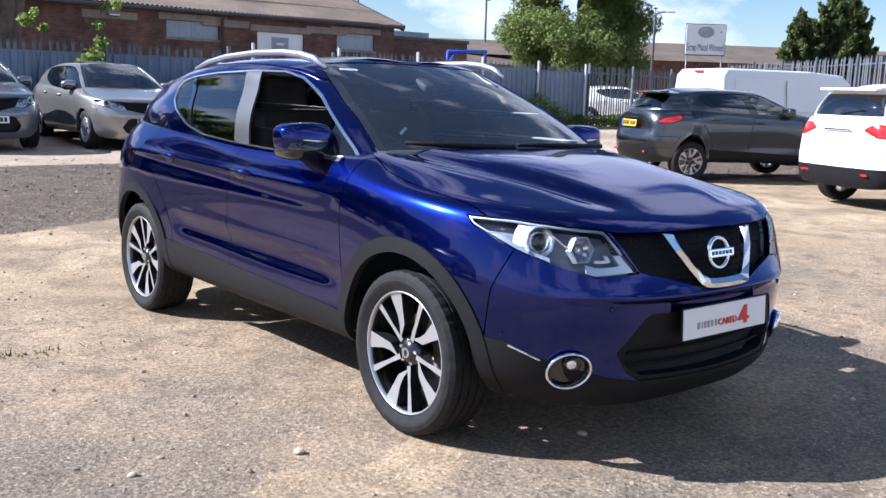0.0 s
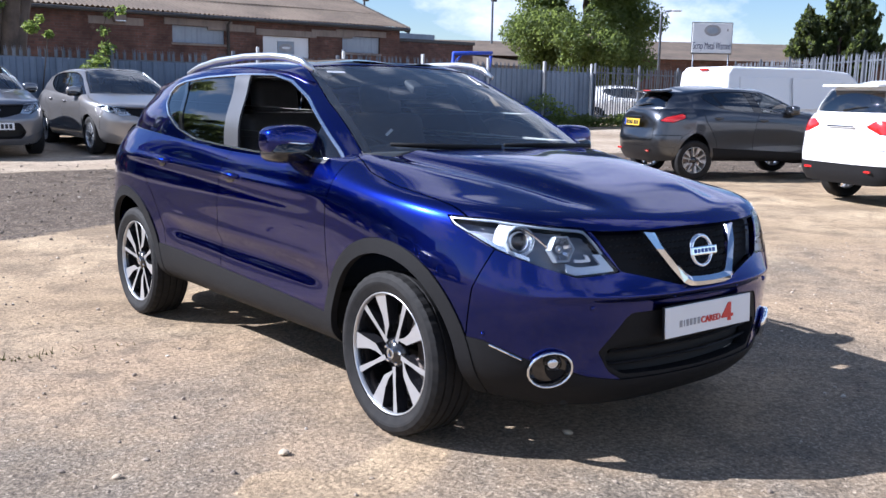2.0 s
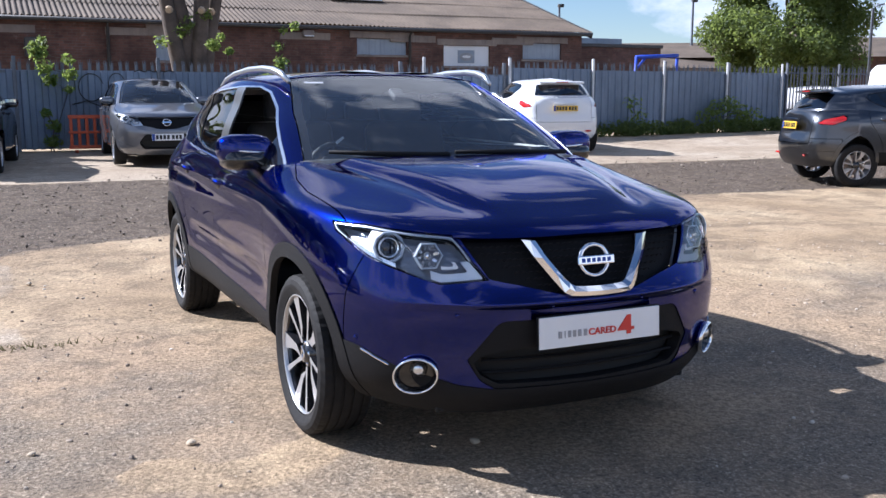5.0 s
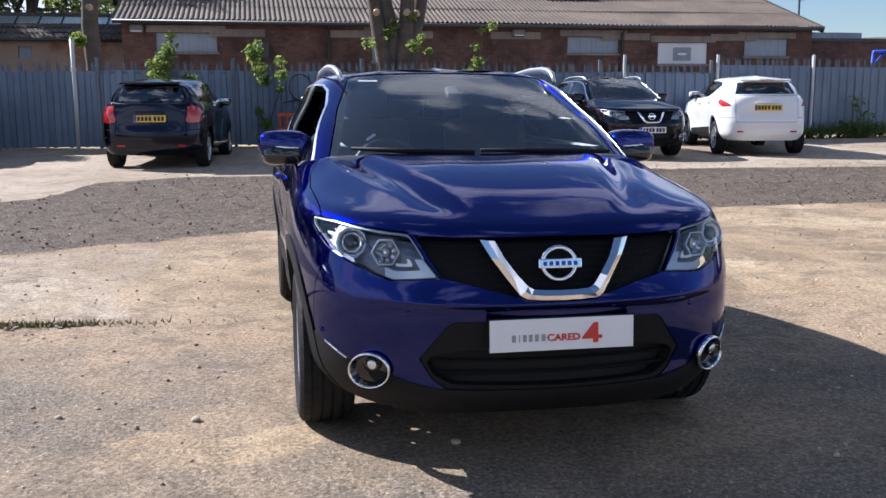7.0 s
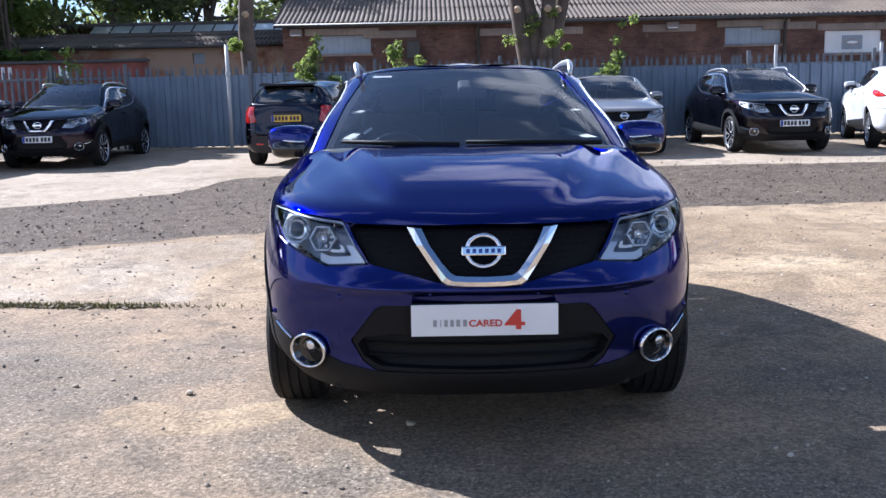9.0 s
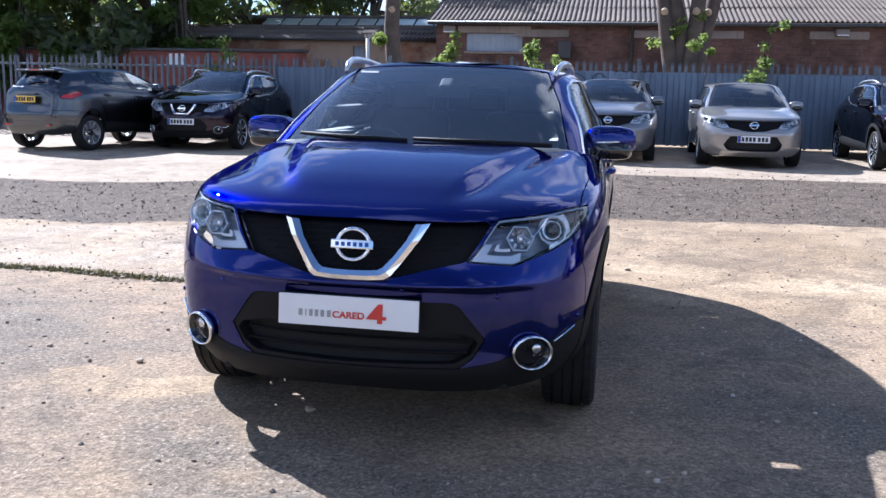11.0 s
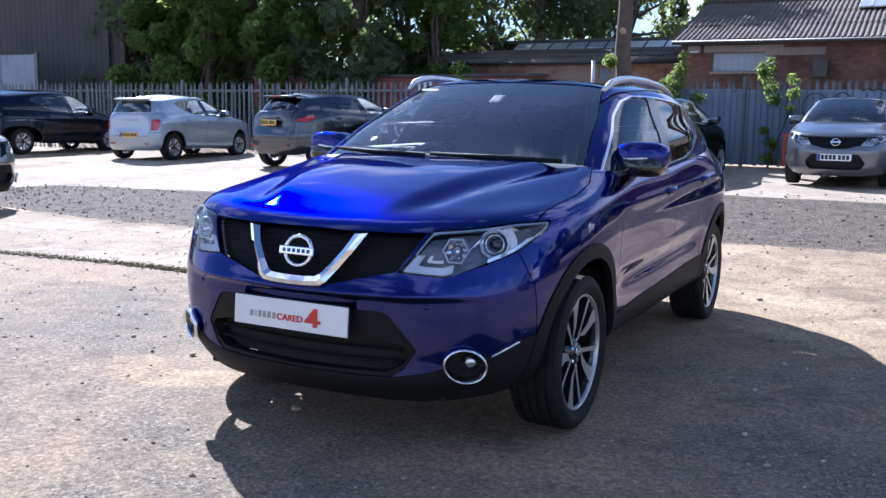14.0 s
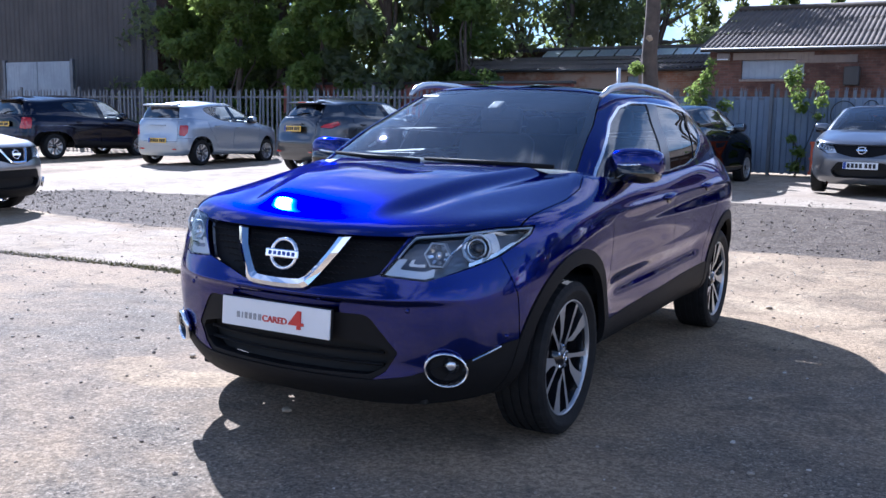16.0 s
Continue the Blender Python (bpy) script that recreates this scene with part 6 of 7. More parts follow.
MAT["needle"] = leaf_material("conifer_needles", (0.010, 0.018, 0.010), (0.016, 0.030, 0.015), (0.03, 0.045, 0.02))


# ---- fence ----
def pale_mesh(h):
    """A palisade pale: a bent strip with a pointed, split head."""
    w, d = 0.034, 0.016
    sec = [(-w, 0.0), (-w * 0.45, -d), (w * 0.45, -d), (w, 0.0)]
    v, f = [], []
    for z in (0.05, h - 0.12):
        v += [(x, y, z) for x, y in sec] + [(x, y + 0.003, z) for x, y in sec]
    for i in range(3):
        f += [(i, i + 1, 9 + i, 8 + i), (4 + i, 12 + i, 13 + i, 5 + i)]
    b = len(v)
    v += [(-w * 1.1, 0.004, h - 0.02), (0, -d, h), (w * 1.1, 0.004, h - 0.02)]
    f += [(8, 9, b), (9, 10, b + 1), (10, 11, b + 2), (8, b, 12), (11, 15, b + 2)]
    me = mesh_of("pale", v, f)
    me.materials.append(MAT["galv"])
    return me


def corrugated_mesh(width, height, pitch=0.25, deep=0.035, name="sheet"):
    """A box-profile sheet, upright, facing -y."""
    prof, x = [], 0.0
    while x < width - 1e-6:
        for dx, y in ((0, 0), (0.35, 0), (0.45, -deep), (0.88, -deep), (0.98, 0)):
            if x + dx * pitch <= width:
                prof.append((x + dx * pitch, y))
        x += pitch
    prof.append((width, 0))
    n = len(prof)
    v = [(a, b, 0) for a, b in prof] + [(a, b, height) for a, b in prof] + [(a, b + 0.004, 0) for a, b in prof] + [(a, b + 0.004, height) for a, b in prof]
    f = [(i, i + 1, n + i + 1, n + i) for i in range(n - 1)] + [(2 * n + i, 3 * n + i, 3 * n + i + 1, 2 * n + i + 1) for i in range(n - 1)] + [(n + i, n + i + 1, 3 * n + i + 1, 3 * n + i) for i in range(n - 1)]
    return mesh_of(name, v, f)


def build_fence(name, label, a, b, h, sheets, post_mat, base=0.0, step=0.158, lean=0.0):
    ax, ay = a
    bx, by = b
    length = math.hypot(bx - ax, by - ay)
    fence = root(name, label, "fence", pose(ax, ay, base, 0, 0, math.degrees(math.atan2(by - ay, bx - ax))))
    pm = pale_mesh(h)
    rng = random.Random(int(length * 10))
    n = int(length / step)
    for i in range(n):
        o = part("pale", pm, None, fence)
        o.matrix_basis = pose(step * (i + 0.5), -0.05 if not sheets else 0.05, rng.uniform(-0.02, 0.02), rng.gauss(0, 0.5), rng.gauss(0, 0.9 + lean), 0)
    post = box_bm(0.07, 0.07, h + 0.04, (0, 0, (h + 0.04) / 2), 0.006, 1)
    pme = bpy.data.meshes.new("post")
    post.to_mesh(pme)
    post.free()
    pme.materials.append(post_mat)
    k = int(length / 2.75)
    for i in range(k + 1):
        o = part("post", pme, None, fence)
        o.matrix_basis = pose(min(i * 2.75, length - 0.05), -0.07, 0, 0, rng.gauss(0, 0.4), 0)
    for z in (0.3, h - 0.26):
        part("rail", box_bm(length, 0.045, 0.05, (length / 2, -0.015, z), 0.004, 1), MAT["galv"], fence)
    if sheets:
        sw = 2.75
        for i in range(int(math.ceil(length / sw))):
            w = min(sw, length - i * sw)
            me = corrugated_mesh(w - 0.01, h - 0.30 + rng.uniform(-0.03, 0.03))
            me.materials.append(MAT["fence_sheet"])
            o = part("sheet", me, None, fence)
            o.matrix_basis = pose(i * sw, -0.045, 0.06, rng.gauss(0, 0.3), 0, 0)
    return fence


def fence_y(x):
    return 15.6 + 0.15 * max(0.0, x - 9.75)


fence_a = build_fence("sheeted_fence", "grey palisade fence backed with blue-grey profiled steel sheets", (-6.9, 15.6), (9.75, 15.6), 1.85, True, MAT["galv"], 0.24)
fence_b = build_fence("sheeted_fence", "blue-grey sheeted fence with white posts above ivy", (9.75, 15.6), (20.6, fence_y(20.6)), 1.95, True, MAT["galv"], 0.28)
build_fence("palisade_fence", "galvanised steel palisade fence with pointed pales", (-36.0, 15.4), (-6.9, 15.6), 1.86, False, MAT["galv"], 0.24)
build_fence("palisade_fence", "galvanised open palisade fence above a green hedge", (20.6, fence_y(20.6)), (31.0, fence_y(31.0)), 2.0, False, MAT["galv"], 0.28)
build_fence("palisade_fence", "tall galvanised palisade fence beside parked cars", (31.0, fence_y(31.0)), (20.4, 4.5), 2.60, False, MAT["galv"], 0.10)
# white posts of the sheeted fence, on the open side
wp = bpy.data.meshes.new("fence_post")
wb = box_bm(0.06, 0.06, 2.0, (0, 0, 1.0), 0.008, 1)
wb.to_mesh(wp)
wb.free()
wp.materials.append(MAT["white_steel"])
for fe, x0, xs in ((fence_a, -6.9, (7.4, 9.72)), (fence_b, 9.75, (12.45, 15.1, 17.75, 20.3))):
    for x in xs:
        o = part("white_post", wp, None, fe, "white-painted fence post")
        o.matrix_basis = pose((x - x0) * (1.0 if fe is fence_a else 1.0112), -0.13, 0.0)
# old spray lines on the sheets
for k, (pts, r) in enumerate((([(0.0 + 0.24 * math.cos(a), 1.52 + 0.24 * math.sin(a) * 1.15) for a in np.linspace(0.3, 5.6, 16)], 0.011), ([(0.50 + 0.17 * math.cos(a), 1.56 + 0.25 * math.sin(a)) for a in np.linspace(-0.6, 4.4, 14)], 0.011), ([(-0.38, 1.18), (-0.1, 1.25), (0.15, 1.15), (0.4, 1.28), (0.7, 1.2)], 0.012), ([(0.85 + 0.10 * i, 1.84 + 0.035 * (i % 2)) for i in range(9)], 0.013))):
    part("spray_line", tube_bm([(x + 6.9, -0.088, z - 0.24) for x, z in pts], r, 5, flat=0.9), MAT["black_ink"], fence_a)
pole = root("pole", "thin white-painted steel pole standing before the fence", "pole", pose(-4.52, 14.95, 0.23))
part("shaft", tube_bm([(0, 0, 0), (0.01, 0, 1.2), (0.0, 0, 2.24)], 0.04, 10), MAT["white_steel"], pole, smooth=True)
part("collar", tube_bm([(0.005, 0, 1.60), (0.005, 0, 1.68)], 0.055, 10), MAT["white_steel"], pole)


# ---- buildings ----
def wave_roof(name, width, run, rise, pitch=0.146, deep=0.028, sag=0.03):
    """Corrugated sheets from the eaves (y = 0) up to the ridge, in lapped rows."""
    nx = int(width / pitch * 4)
    out = []
    xs = np.linspace(0, width, nx + 1)
    wave = deep * np.cos(xs / pitch * 2 * math.pi)
    rows = 3
    for r in range(rows):
        v = []
        for t, lift in ((r / rows, 0.03), ((r + 1.12) / rows, 0.0)):
            t = min(t, 1.0)
            v += [(x, run * t, rise * t + w + lift + sag * math.sin(x * 0.7 + r) * 0.4) for x, w in zip(xs, wave)]
        out.append(mesh_of(name, v, [(i, i + 1, nx + 2 + i, nx + 1 + i) for i in range(nx)], True))
    return out


def wall_with_openings(length, height, openings, thick=0.3):
    """A wall along x from z = 0, facing -y, with rectangular openings (x0, x1, z0, z1) cut through."""
    xs = sorted({0.0, length, *[o[0] for o in openings], *[o[1] for o in openings]})
    zs = sorted({0.0, height, *[o[2] for o in openings], *[o[3] for o in openings]})
    bm = bmesh.new()
    for x0, x1 in zip(xs, xs[1:]):
        for z0, z1 in zip(zs, zs[1:]):
            cx, cz = (x0 + x1) / 2, (z0 + z1) / 2
            if any(o[0] < cx < o[1] and o[2] < cz < o[3] for o in openings):
                continue
            box_bm(x1 - x0, thick, z1 - z0, (cx, thick / 2, cz), bm=bm)
    bmesh.ops.remove_doubles(bm, verts=bm.verts[:], dist=1e-4)
    inner = [f for f in bm.faces if len([g for g in bm.faces if g is not f and (g.calc_center_median() - f.calc_center_median()).length < 1e-4]) > 0]
    bmesh.ops.delete(bm, geom=inner, context="FACES_ONLY")
    return bm


def build_workshop():
    X0, X1, Y = -4.6, 17.1, 23.3
    b = root("workshop", "long old red-brick workshop with a corrugated roof and boarded windows", "building", pose(X0, Y, 0))
    L = X1 - X0
    wins = [(0.92, 2.63, 2.60, 3.13, "board"), (7.15, 7.85, 2.35, 3.15, "board"), (13.28, 14.98, 2.62, 3.12, "board"), (16.30, 18.02, 2.30, 2.96, "board_white"), (19.30, 20.85, 2.56, 3.10, "board")]
    part("wall", wall_with_openings(L, 3.42, [w[:4] for w in wins]), MAT["brick"], b, "soot-stained red brick wall")
    part("side_wall", box_bm(0.3, 9.4, 3.4, (L - 0.15, 5.0, 1.7)), MAT["brick"], b)
    part("side_wall", box_bm(0.3, 9.4, 3.4, (0.15, 5.0, 1.7)), MAT["brick"], b)
    for x in (0.0, L - 0.3):
        part("gable", prism_gable(9.6, 1.52, 0.3), MAT["brick"], b, m=pose(x, 0.3, 3.4))
    for x0, x1, z0, z1, mat in wins:
        w = part("window", box_bm(x1 - x0, 0.05, z1 - z0, ((x0 + x1) / 2, 0.10, (z0 + z1) / 2), 0.004, 1), MAT[mat], b, "boarded-up window opening" if mat == "board" else "white board with an oval sign")
        part("window_sill", box_bm(x1 - x0 + 0.1, 0.16, 0.07, ((x0 + x1) / 2, 0.03, z0 - 0.04), 0.008, 1), MAT["concrete"], w)
        part("lintel", box_bm(x1 - x0 + 0.5, 0.06, 0.2, ((x0 + x1) / 2, -0.004, z1 + 0.11), 0.006, 1), MAT["concrete"], w)
        if mat == "board_white":
            part("sign_panel", box_bm(0.62, 0.02, 0.42, ((x0 + x1) / 2, 0.065, (z0 + z1) / 2 - 0.02), 0.004, 1), MAT["board"], w)
            part("oval_sign", blob_bm(0.25, 0.012, 0.135, ((x0 + x1) / 2, 0.052, (z0 + z1) / 2 - 0.02), 2, 12), MAT["grey_ink"], w)
            part("oval_mark", blob_bm(0.17, 0.010, 0.045, ((x0 + x1) / 2, 0.045, (z0 + z1) / 2 - 0.02), 2, 8), MAT["board_white"], w)
    for x in (3.2, 6.6, 8.2, 11.6, 15.2, 18.9):
        part("band", box_bm(1.6, 0.035, 0.22, (x, -0.010, 3.14), 0.01, 1), MAT["concrete"], b)
    for me in wave_roof("roof_sheet", L + 0.5, 5.0, 1.62):
        part("roof_sheet", me, MAT["asbestos"], b, "row of weathered corrugated fibre-cement sheets", m=pose(-0.25, -0.28, 3.46))
        part("roof_sheet", me, None, b, m=pose(L + 0.25, 9.72, 3.46, 0, 0, 180))
    part("ridge", tube_bm([(-0.25, 4.72, 5.10), (L / 2, 4.72, 5.07), (L + 0.25, 4.72, 5.10)], 0.12, 8), MAT["asbestos"], b, smooth=True)
    for x in (5.5, 14.4):
        s = part("skylight", box_bm(1.9, 1.25, 0.05, (0, 0, 0), 0.01, 1), MAT["rooflight"], b, "milky rooflight", m=pose(x, 3.55, 4.79, math.degrees(math.atan2(1.62, 5.0))))
        for k in range(3):
            part("glazing_bar", box_bm(0.04, 1.27, 0.03, (-0.6 + 0.6 * k, 0, 0.035)), MAT["white_steel"], s)
    part("gutter", tube_bm([(-0.2, -0.33, 3.42), (L / 2, -0.33, 3.39), (L + 0.2, -0.33, 3.42)], 0.06, 8), MAT["pipe"], b, smooth=True)
    part("barge_board", box_bm(0.05, 5.25, 0.2, (L + 0.22, 2.2, 4.20), rot=Matrix.Rotation(math.atan2(1.62, 5.0), 4, "X")), MAT["pipe"], b)
    for x in (5.85, 15.05):
        part("downpipe", tube_bm([(x, -0.33, 3.4), (x, -0.1, 3.22), (x, -0.08, 1.6), (x, -0.08, 0)], 0.045, 8), MAT["pipe"], b, smooth=True)
    for x, z in ((0.42, 3.22), (11.65, 3.2)):
        v = part("flood_lamp", box_bm(0.36, 0.16, 0.2, (x, -0.14, z), 0.02, 1, rot=Matrix.Rotation(radians(-20), 4, "X")), MAT["concrete"], b, "small wall flood lamp")
        part("lamp_glass", box_bm(0.30, 0.01, 0.13, (x, -0.225, z - 0.02), rot=Matrix.Rotation(radians(-20), 4, "X")), MAT["board_white"], v)
    part("vent_box", box_bm(0.4, 0.3, 0.5, (3.9, -0.2, 2.65), 0.02, 1), MAT["pipe"], b)


def prism_gable(run, rise, thick):
    v = [(0, 0, 0), (0, run / 2, rise), (0, run, 0), (thick, 0, 0), (thick, run / 2, rise), (thick, run, 0)]
    return mesh_of("gable", v, [(0, 1, 2), (5, 4, 3), (0, 3, 4, 1), (1, 4, 5, 2), (0, 2, 5, 3)])


def build_shed():
    X0, X1, Y = -15.0, -4.9, 26.0
    b = root("low_shed", "low orange-brick shed with a corrugated roof and a strip of rooflights", "building", pose(X0, Y, 0))
    L = X1 - X0
    part("wall", wall_with_openings(L, 3.05, [(1.5, 2.4, 2.4, 2.9), (7.0, 7.4, 2.5, 2.85)]), MAT["brick_orange"], b, "orange brick wall with pale render")
    for x0, x1 in ((1.5, 2.4), (7.0, 7.4)):
        w = part("window", box_bm(x1 - x0, 0.04, 0.5, ((x0 + x1) / 2, 0.14, 2.65), 0.004, 1), MAT["board"], b, "small boarded window")
        part("window_frame", box_bm(x1 - x0 + 0.14, 0.05, 0.06, ((x0 + x1) / 2, 0.03, 2.93)), MAT["cut_wood"], w)
    for me in wave_roof("roof_sheet", L + 0.3, 2.6, 0.62):
        part("roof_sheet", me, MAT["asbestos"], b, "row of dark corrugated sheets", m=pose(-0.15, -0.25, 3.08))
    n = 10
    for k in range(n):
        s = part("rooflight", box_bm(0.66, 0.62, 0.03, (0, 0, 0), 0.006, 1), MAT["rooflight"], b, "milky glass rooflight pane", m=pose(L - 0.40 - 0.72 * k, 2.55, 3.83, 24, 0, 0))
        part("glazing_bar", box_bm(0.05, 0.64, 0.04, (0.36, 0, 0.012)), MAT["pipe"], s)
    part("ridge_board", box_bm(L, 0.12, 0.10, (L / 2, 2.92, 3.99), 0.01, 1), MAT["pipe"], b)
    part("gutter", tube_bm([(-0.1, -0.28, 3.06), (L + 0.1, -0.28, 3.04)], 0.05, 8), MAT["pipe"], b, smooth=True)
    part("rear_roof", box_bm(L, 3.0, 0.08, (L / 2, 4.4, 3.7), rot=Matrix.Rotation(radians(-14), 4, "X")), MAT["asbestos"], b)


def build_small_blocks():
    w = root("boundary_wall", "red-painted brick boundary wall with a dark coping", "wall", pose(-19.0, 21.6, 0))
    part("brickwork", box_bm(10.8, 0.25, 2.42, (5.4, 0, 1.21)), MAT["brick_painted"], w)
    part("coping", box_bm(10.9, 0.36, 0.09, (5.4, 0, 2.465), 0.015, 1), MAT["pipe"], w)
    for x, n in ((6.6, 3), (8.4, 2)):
        for k in range(n):
            part("white_mark", box_bm(0.10, 0.012, 0.34, (x + 0.19 * k, -0.128, 2.18)), MAT["board_white"], w)
    f = root("flat_block", "low flat-roofed brick block with a pale parapet", "building", pose(17.1, 24.2, 0))
    part("wall", box_bm(4.2, 5.0, 3.08, (2.1, 2.5, 1.54)), MAT["brick"], f)
    part("parapet", box_bm(4.35, 5.1, 0.12, (2.1, 2.5, 3.14), 0.01, 1), MAT["pipe"], f)
    part("roof_upstand", box_bm(3.6, 3.0, 0.34, (2.0, 3.4, 3.36), 0.02, 1), MAT["board"], f)
    r = root("blue_frame", "blue painted steel lifting frame behind the fence", "frame", pose(18.2, 21.6, 0))
    for x in (0, 1.75):
        part("leg", tube_bm([(x - 0.12, 0, 0), (x, 0, 2.62)], 0.055, 8), MAT["blue_frame"], r, smooth=True)
    part("beam", tube_bm([(-0.02, 0, 2.62), (1.78, 0, 2.70)], 0.065, 8), MAT["blue_frame"], r, smooth=True)
    part("brace", tube_bm([(0, 0, 2.2), (0.4, 0, 2.62)], 0.04, 6), MAT["blue_frame"], r, smooth=True)
    # roofs far to the side, beyond the hedge
    for k, (x, y, sx, sz, rz, mat) in enumerate(((44.0, 33.0, 34.0, 3.3, -32, "brick"), (62.0, 36.0, 30.0, 4.2, -32, "board"), (30.0, 38.0, 14.0, 2.7, -10, "concrete"))):
        h = root("far_workshop", ("long low brick workshop with a brown roof", "distant grey industrial shed", "distant pale low building")[k], "building", pose(x, y, 0, 0, 0, rz))
        part("wall", box_bm(sx, 8, sz, (0, 0, sz / 2)), MAT[mat], h)
        v = [(-sx / 2 - 0.3, -4.4, sz), (sx / 2 + 0.3, -4.4, sz), (sx / 2 + 0.3, 0, sz + 1.0), (-sx / 2 - 0.3, 0, sz + 1.0), (-sx / 2 - 0.3, 4.4, sz), (sx / 2 + 0.3, 4.4, sz)]
        me = mesh_of("roof", v, [(0, 1, 2, 3), (3, 2, 5, 4), (0, 3, 4), (1, 5, 2)])
        part("roof", me, MAT["asbestos"], h, "brown sheet roof")
    g = root("metal_gates", "pair of pale metal gates in shade", "gate", pose(-35.3, 22.4, 0, 0, 0, 0))
    for x in (0.0, 2.1):
        part("gate_leaf", box_bm(2.05, 0.06, 3.5, (x + 1.02, 0, 1.76), 0.01, 1), MAT["board"], g)
    for x in (-0.1, 4.3):
        part("gate_post", box_bm(0.16, 0.16, 3.6, (x, 0, 1.8), 0.01, 1), MAT["galv"], g)


def build_dark_hall():
    """The tall sheeted end of a hall beyond the gates, its face in shade."""
    h = root("tall_hall", "tall dark brown sheeted hall standing in shade", "building", pose(-58.0, 24.6, 0))
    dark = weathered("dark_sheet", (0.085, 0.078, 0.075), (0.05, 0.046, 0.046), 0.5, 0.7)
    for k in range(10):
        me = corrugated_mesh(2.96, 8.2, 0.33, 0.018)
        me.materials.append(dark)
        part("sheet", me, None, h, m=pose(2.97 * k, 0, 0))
    part("core", box_bm(29.5, 9.0, 8.0, (14.8, 4.6, 4.0)), MAT["brick"], h)
    part("eaves", box_bm(29.9, 9.4, 0.25, (14.8, 4.5, 8.3), 0.02, 1), MAT["pipe"], h)
    part("downpipe", tube_bm([(28.9, -0.12, 8.1), (28.9, -0.12, 0)], 0.07, 8), MAT["pipe"], h, smooth=True)


def build_sign():
    at, yaw = (30.41, 20.68), -38
    s = root("advertising_sign", "white sign on two posts offering to take scrap metal", "sign", pose(*at, 0.46, 0, 0, yaw) @ Matrix.Diagonal((0.565, 0.76, 0.875, 1)))
    for x in (0.15, 2.8):
        part("post", tube_bm([(x, 0.08, -0.55), (x, 0.08, 3.2)], 0.05, 8), MAT["galv"], s, smooth=True)
    b = part("panel", box_bm(2.95, 0.06, 1.40, (1.475, 0, 3.72), 0.01, 1), MAT["board_white"], s, "white sign panel")
    part("border", box_bm(3.05, 0.04, 1.50, (1.475, 0.03, 3.72), 0.01, 1), MAT["pipe"], s)
    cu = bpy.data.curves.new("lettering", "FONT")
    cu.body, cu.size, cu.extrude, cu.align_x = "Scrap Metal Wanted", 0.36, 0.004, "CENTER"
    tmp = new("lettering", cu)
    dg = bpy.context.evaluated_depsgraph_get()
    me = bpy.data.meshes.new_from_object(tmp.evaluated_get(dg))
    bpy.data.objects.remove(tmp)
    me.materials.clear()
    me.materials.append(plain_once("navy_ink", (0.02, 0.03, 0.10), 0.5))
    wd = max(v.co.x for v in me.vertices) - min(v.co.x for v in me.vertices)
    o = part("lettering", me, None, b, "dark blue lettering")
    o.matrix_basis = Matrix.Translation((1.475, -0.036, 3.20)) @ Matrix.Rotation(radians(90), 4, "X") @ Matrix.Diagonal((2.78 / wd, 1.35, 1, 1))
    part("oval", blob_bm(0.62, 0.012, 0.27, (1.475, -0.03, 4.08), 2, 16), MAT["grey_ink"], b)
    part("oval_mark", blob_bm(0.42, 0.010, 0.15, (1.475, -0.04, 4.08), 2, 12), MAT["board"], b)
    part("mark", box_bm(0.12, 0.01, 0.1, (2.6, -0.033, 4.1)), MAT["grey_ink"], b)
    l = root("street_lamp", "slim grey street lamp behind the sign", "lamp", pose(30.2, 22.2, 0))
    part("column", tube_bm([(0, 0, 0), (0, 0, 4.7), (0.12, -0.1, 4.86), (0.4, -0.3, 4.9)], [0.07, 0.05, 0.04, 0.035], 8), MAT["galv"], l, smooth=True)
    part("lantern", box_bm(0.42, 0.14, 0.09, (0.52, -0.38, 4.9), 0.03, 2, rot=Matrix.Rotation(radians(-38), 4, "Z")), MAT["board_white"], l)
    for x, y, h in ((34.5, 38.0, 6.6), (27.5, 41.0, 6.3), (27.9, 40.5, 4.8)):
        p = root("far_mast", "distant slim grey mast", "mast", pose(x, y, 0))
        part("shaft", tube_bm([(0, 0, 0), (0, 0, h)], [0.09, 0.06], 6), MAT["galv"], p)
        part("head", box_bm(0.35, 0.2, 0.18, (0.1, 0, h), 0.03, 1), MAT["pipe"], p)


def build_barrier():
    b = root("plastic_barrier", "orange plastic pedestrian barrier leaning by the fence", "barrier", pose(-0.52, 14.95, 0.24, -4, 0, -3) @ Matrix.Diagonal((0.85, 1, 0.72, 1)))
    for z, h in ((0.98, 0.10), (0.56, 0.07), (0.16, 0.10)):
        part("bar", box_bm(1.5, 0.05, h, (0.75, 0, z), 0.015, 2), MAT["orange"], b)
    for k in range(9):
        part("upright", box_bm(0.07, 0.04, 0.80, (0.06 + 0.1725 * k, 0, 0.56), 0.012, 1), MAT["orange"], b)
    for x in (0.15, 1.35):
        part("foot", box_bm(0.08, 0.4, 0.08, (x, 0, 0.04), 0.012, 1), MAT["orange"], b)


build_workshop()
build_shed()
build_small_blocks()
build_dark_hall()
build_sign()
build_barrier()


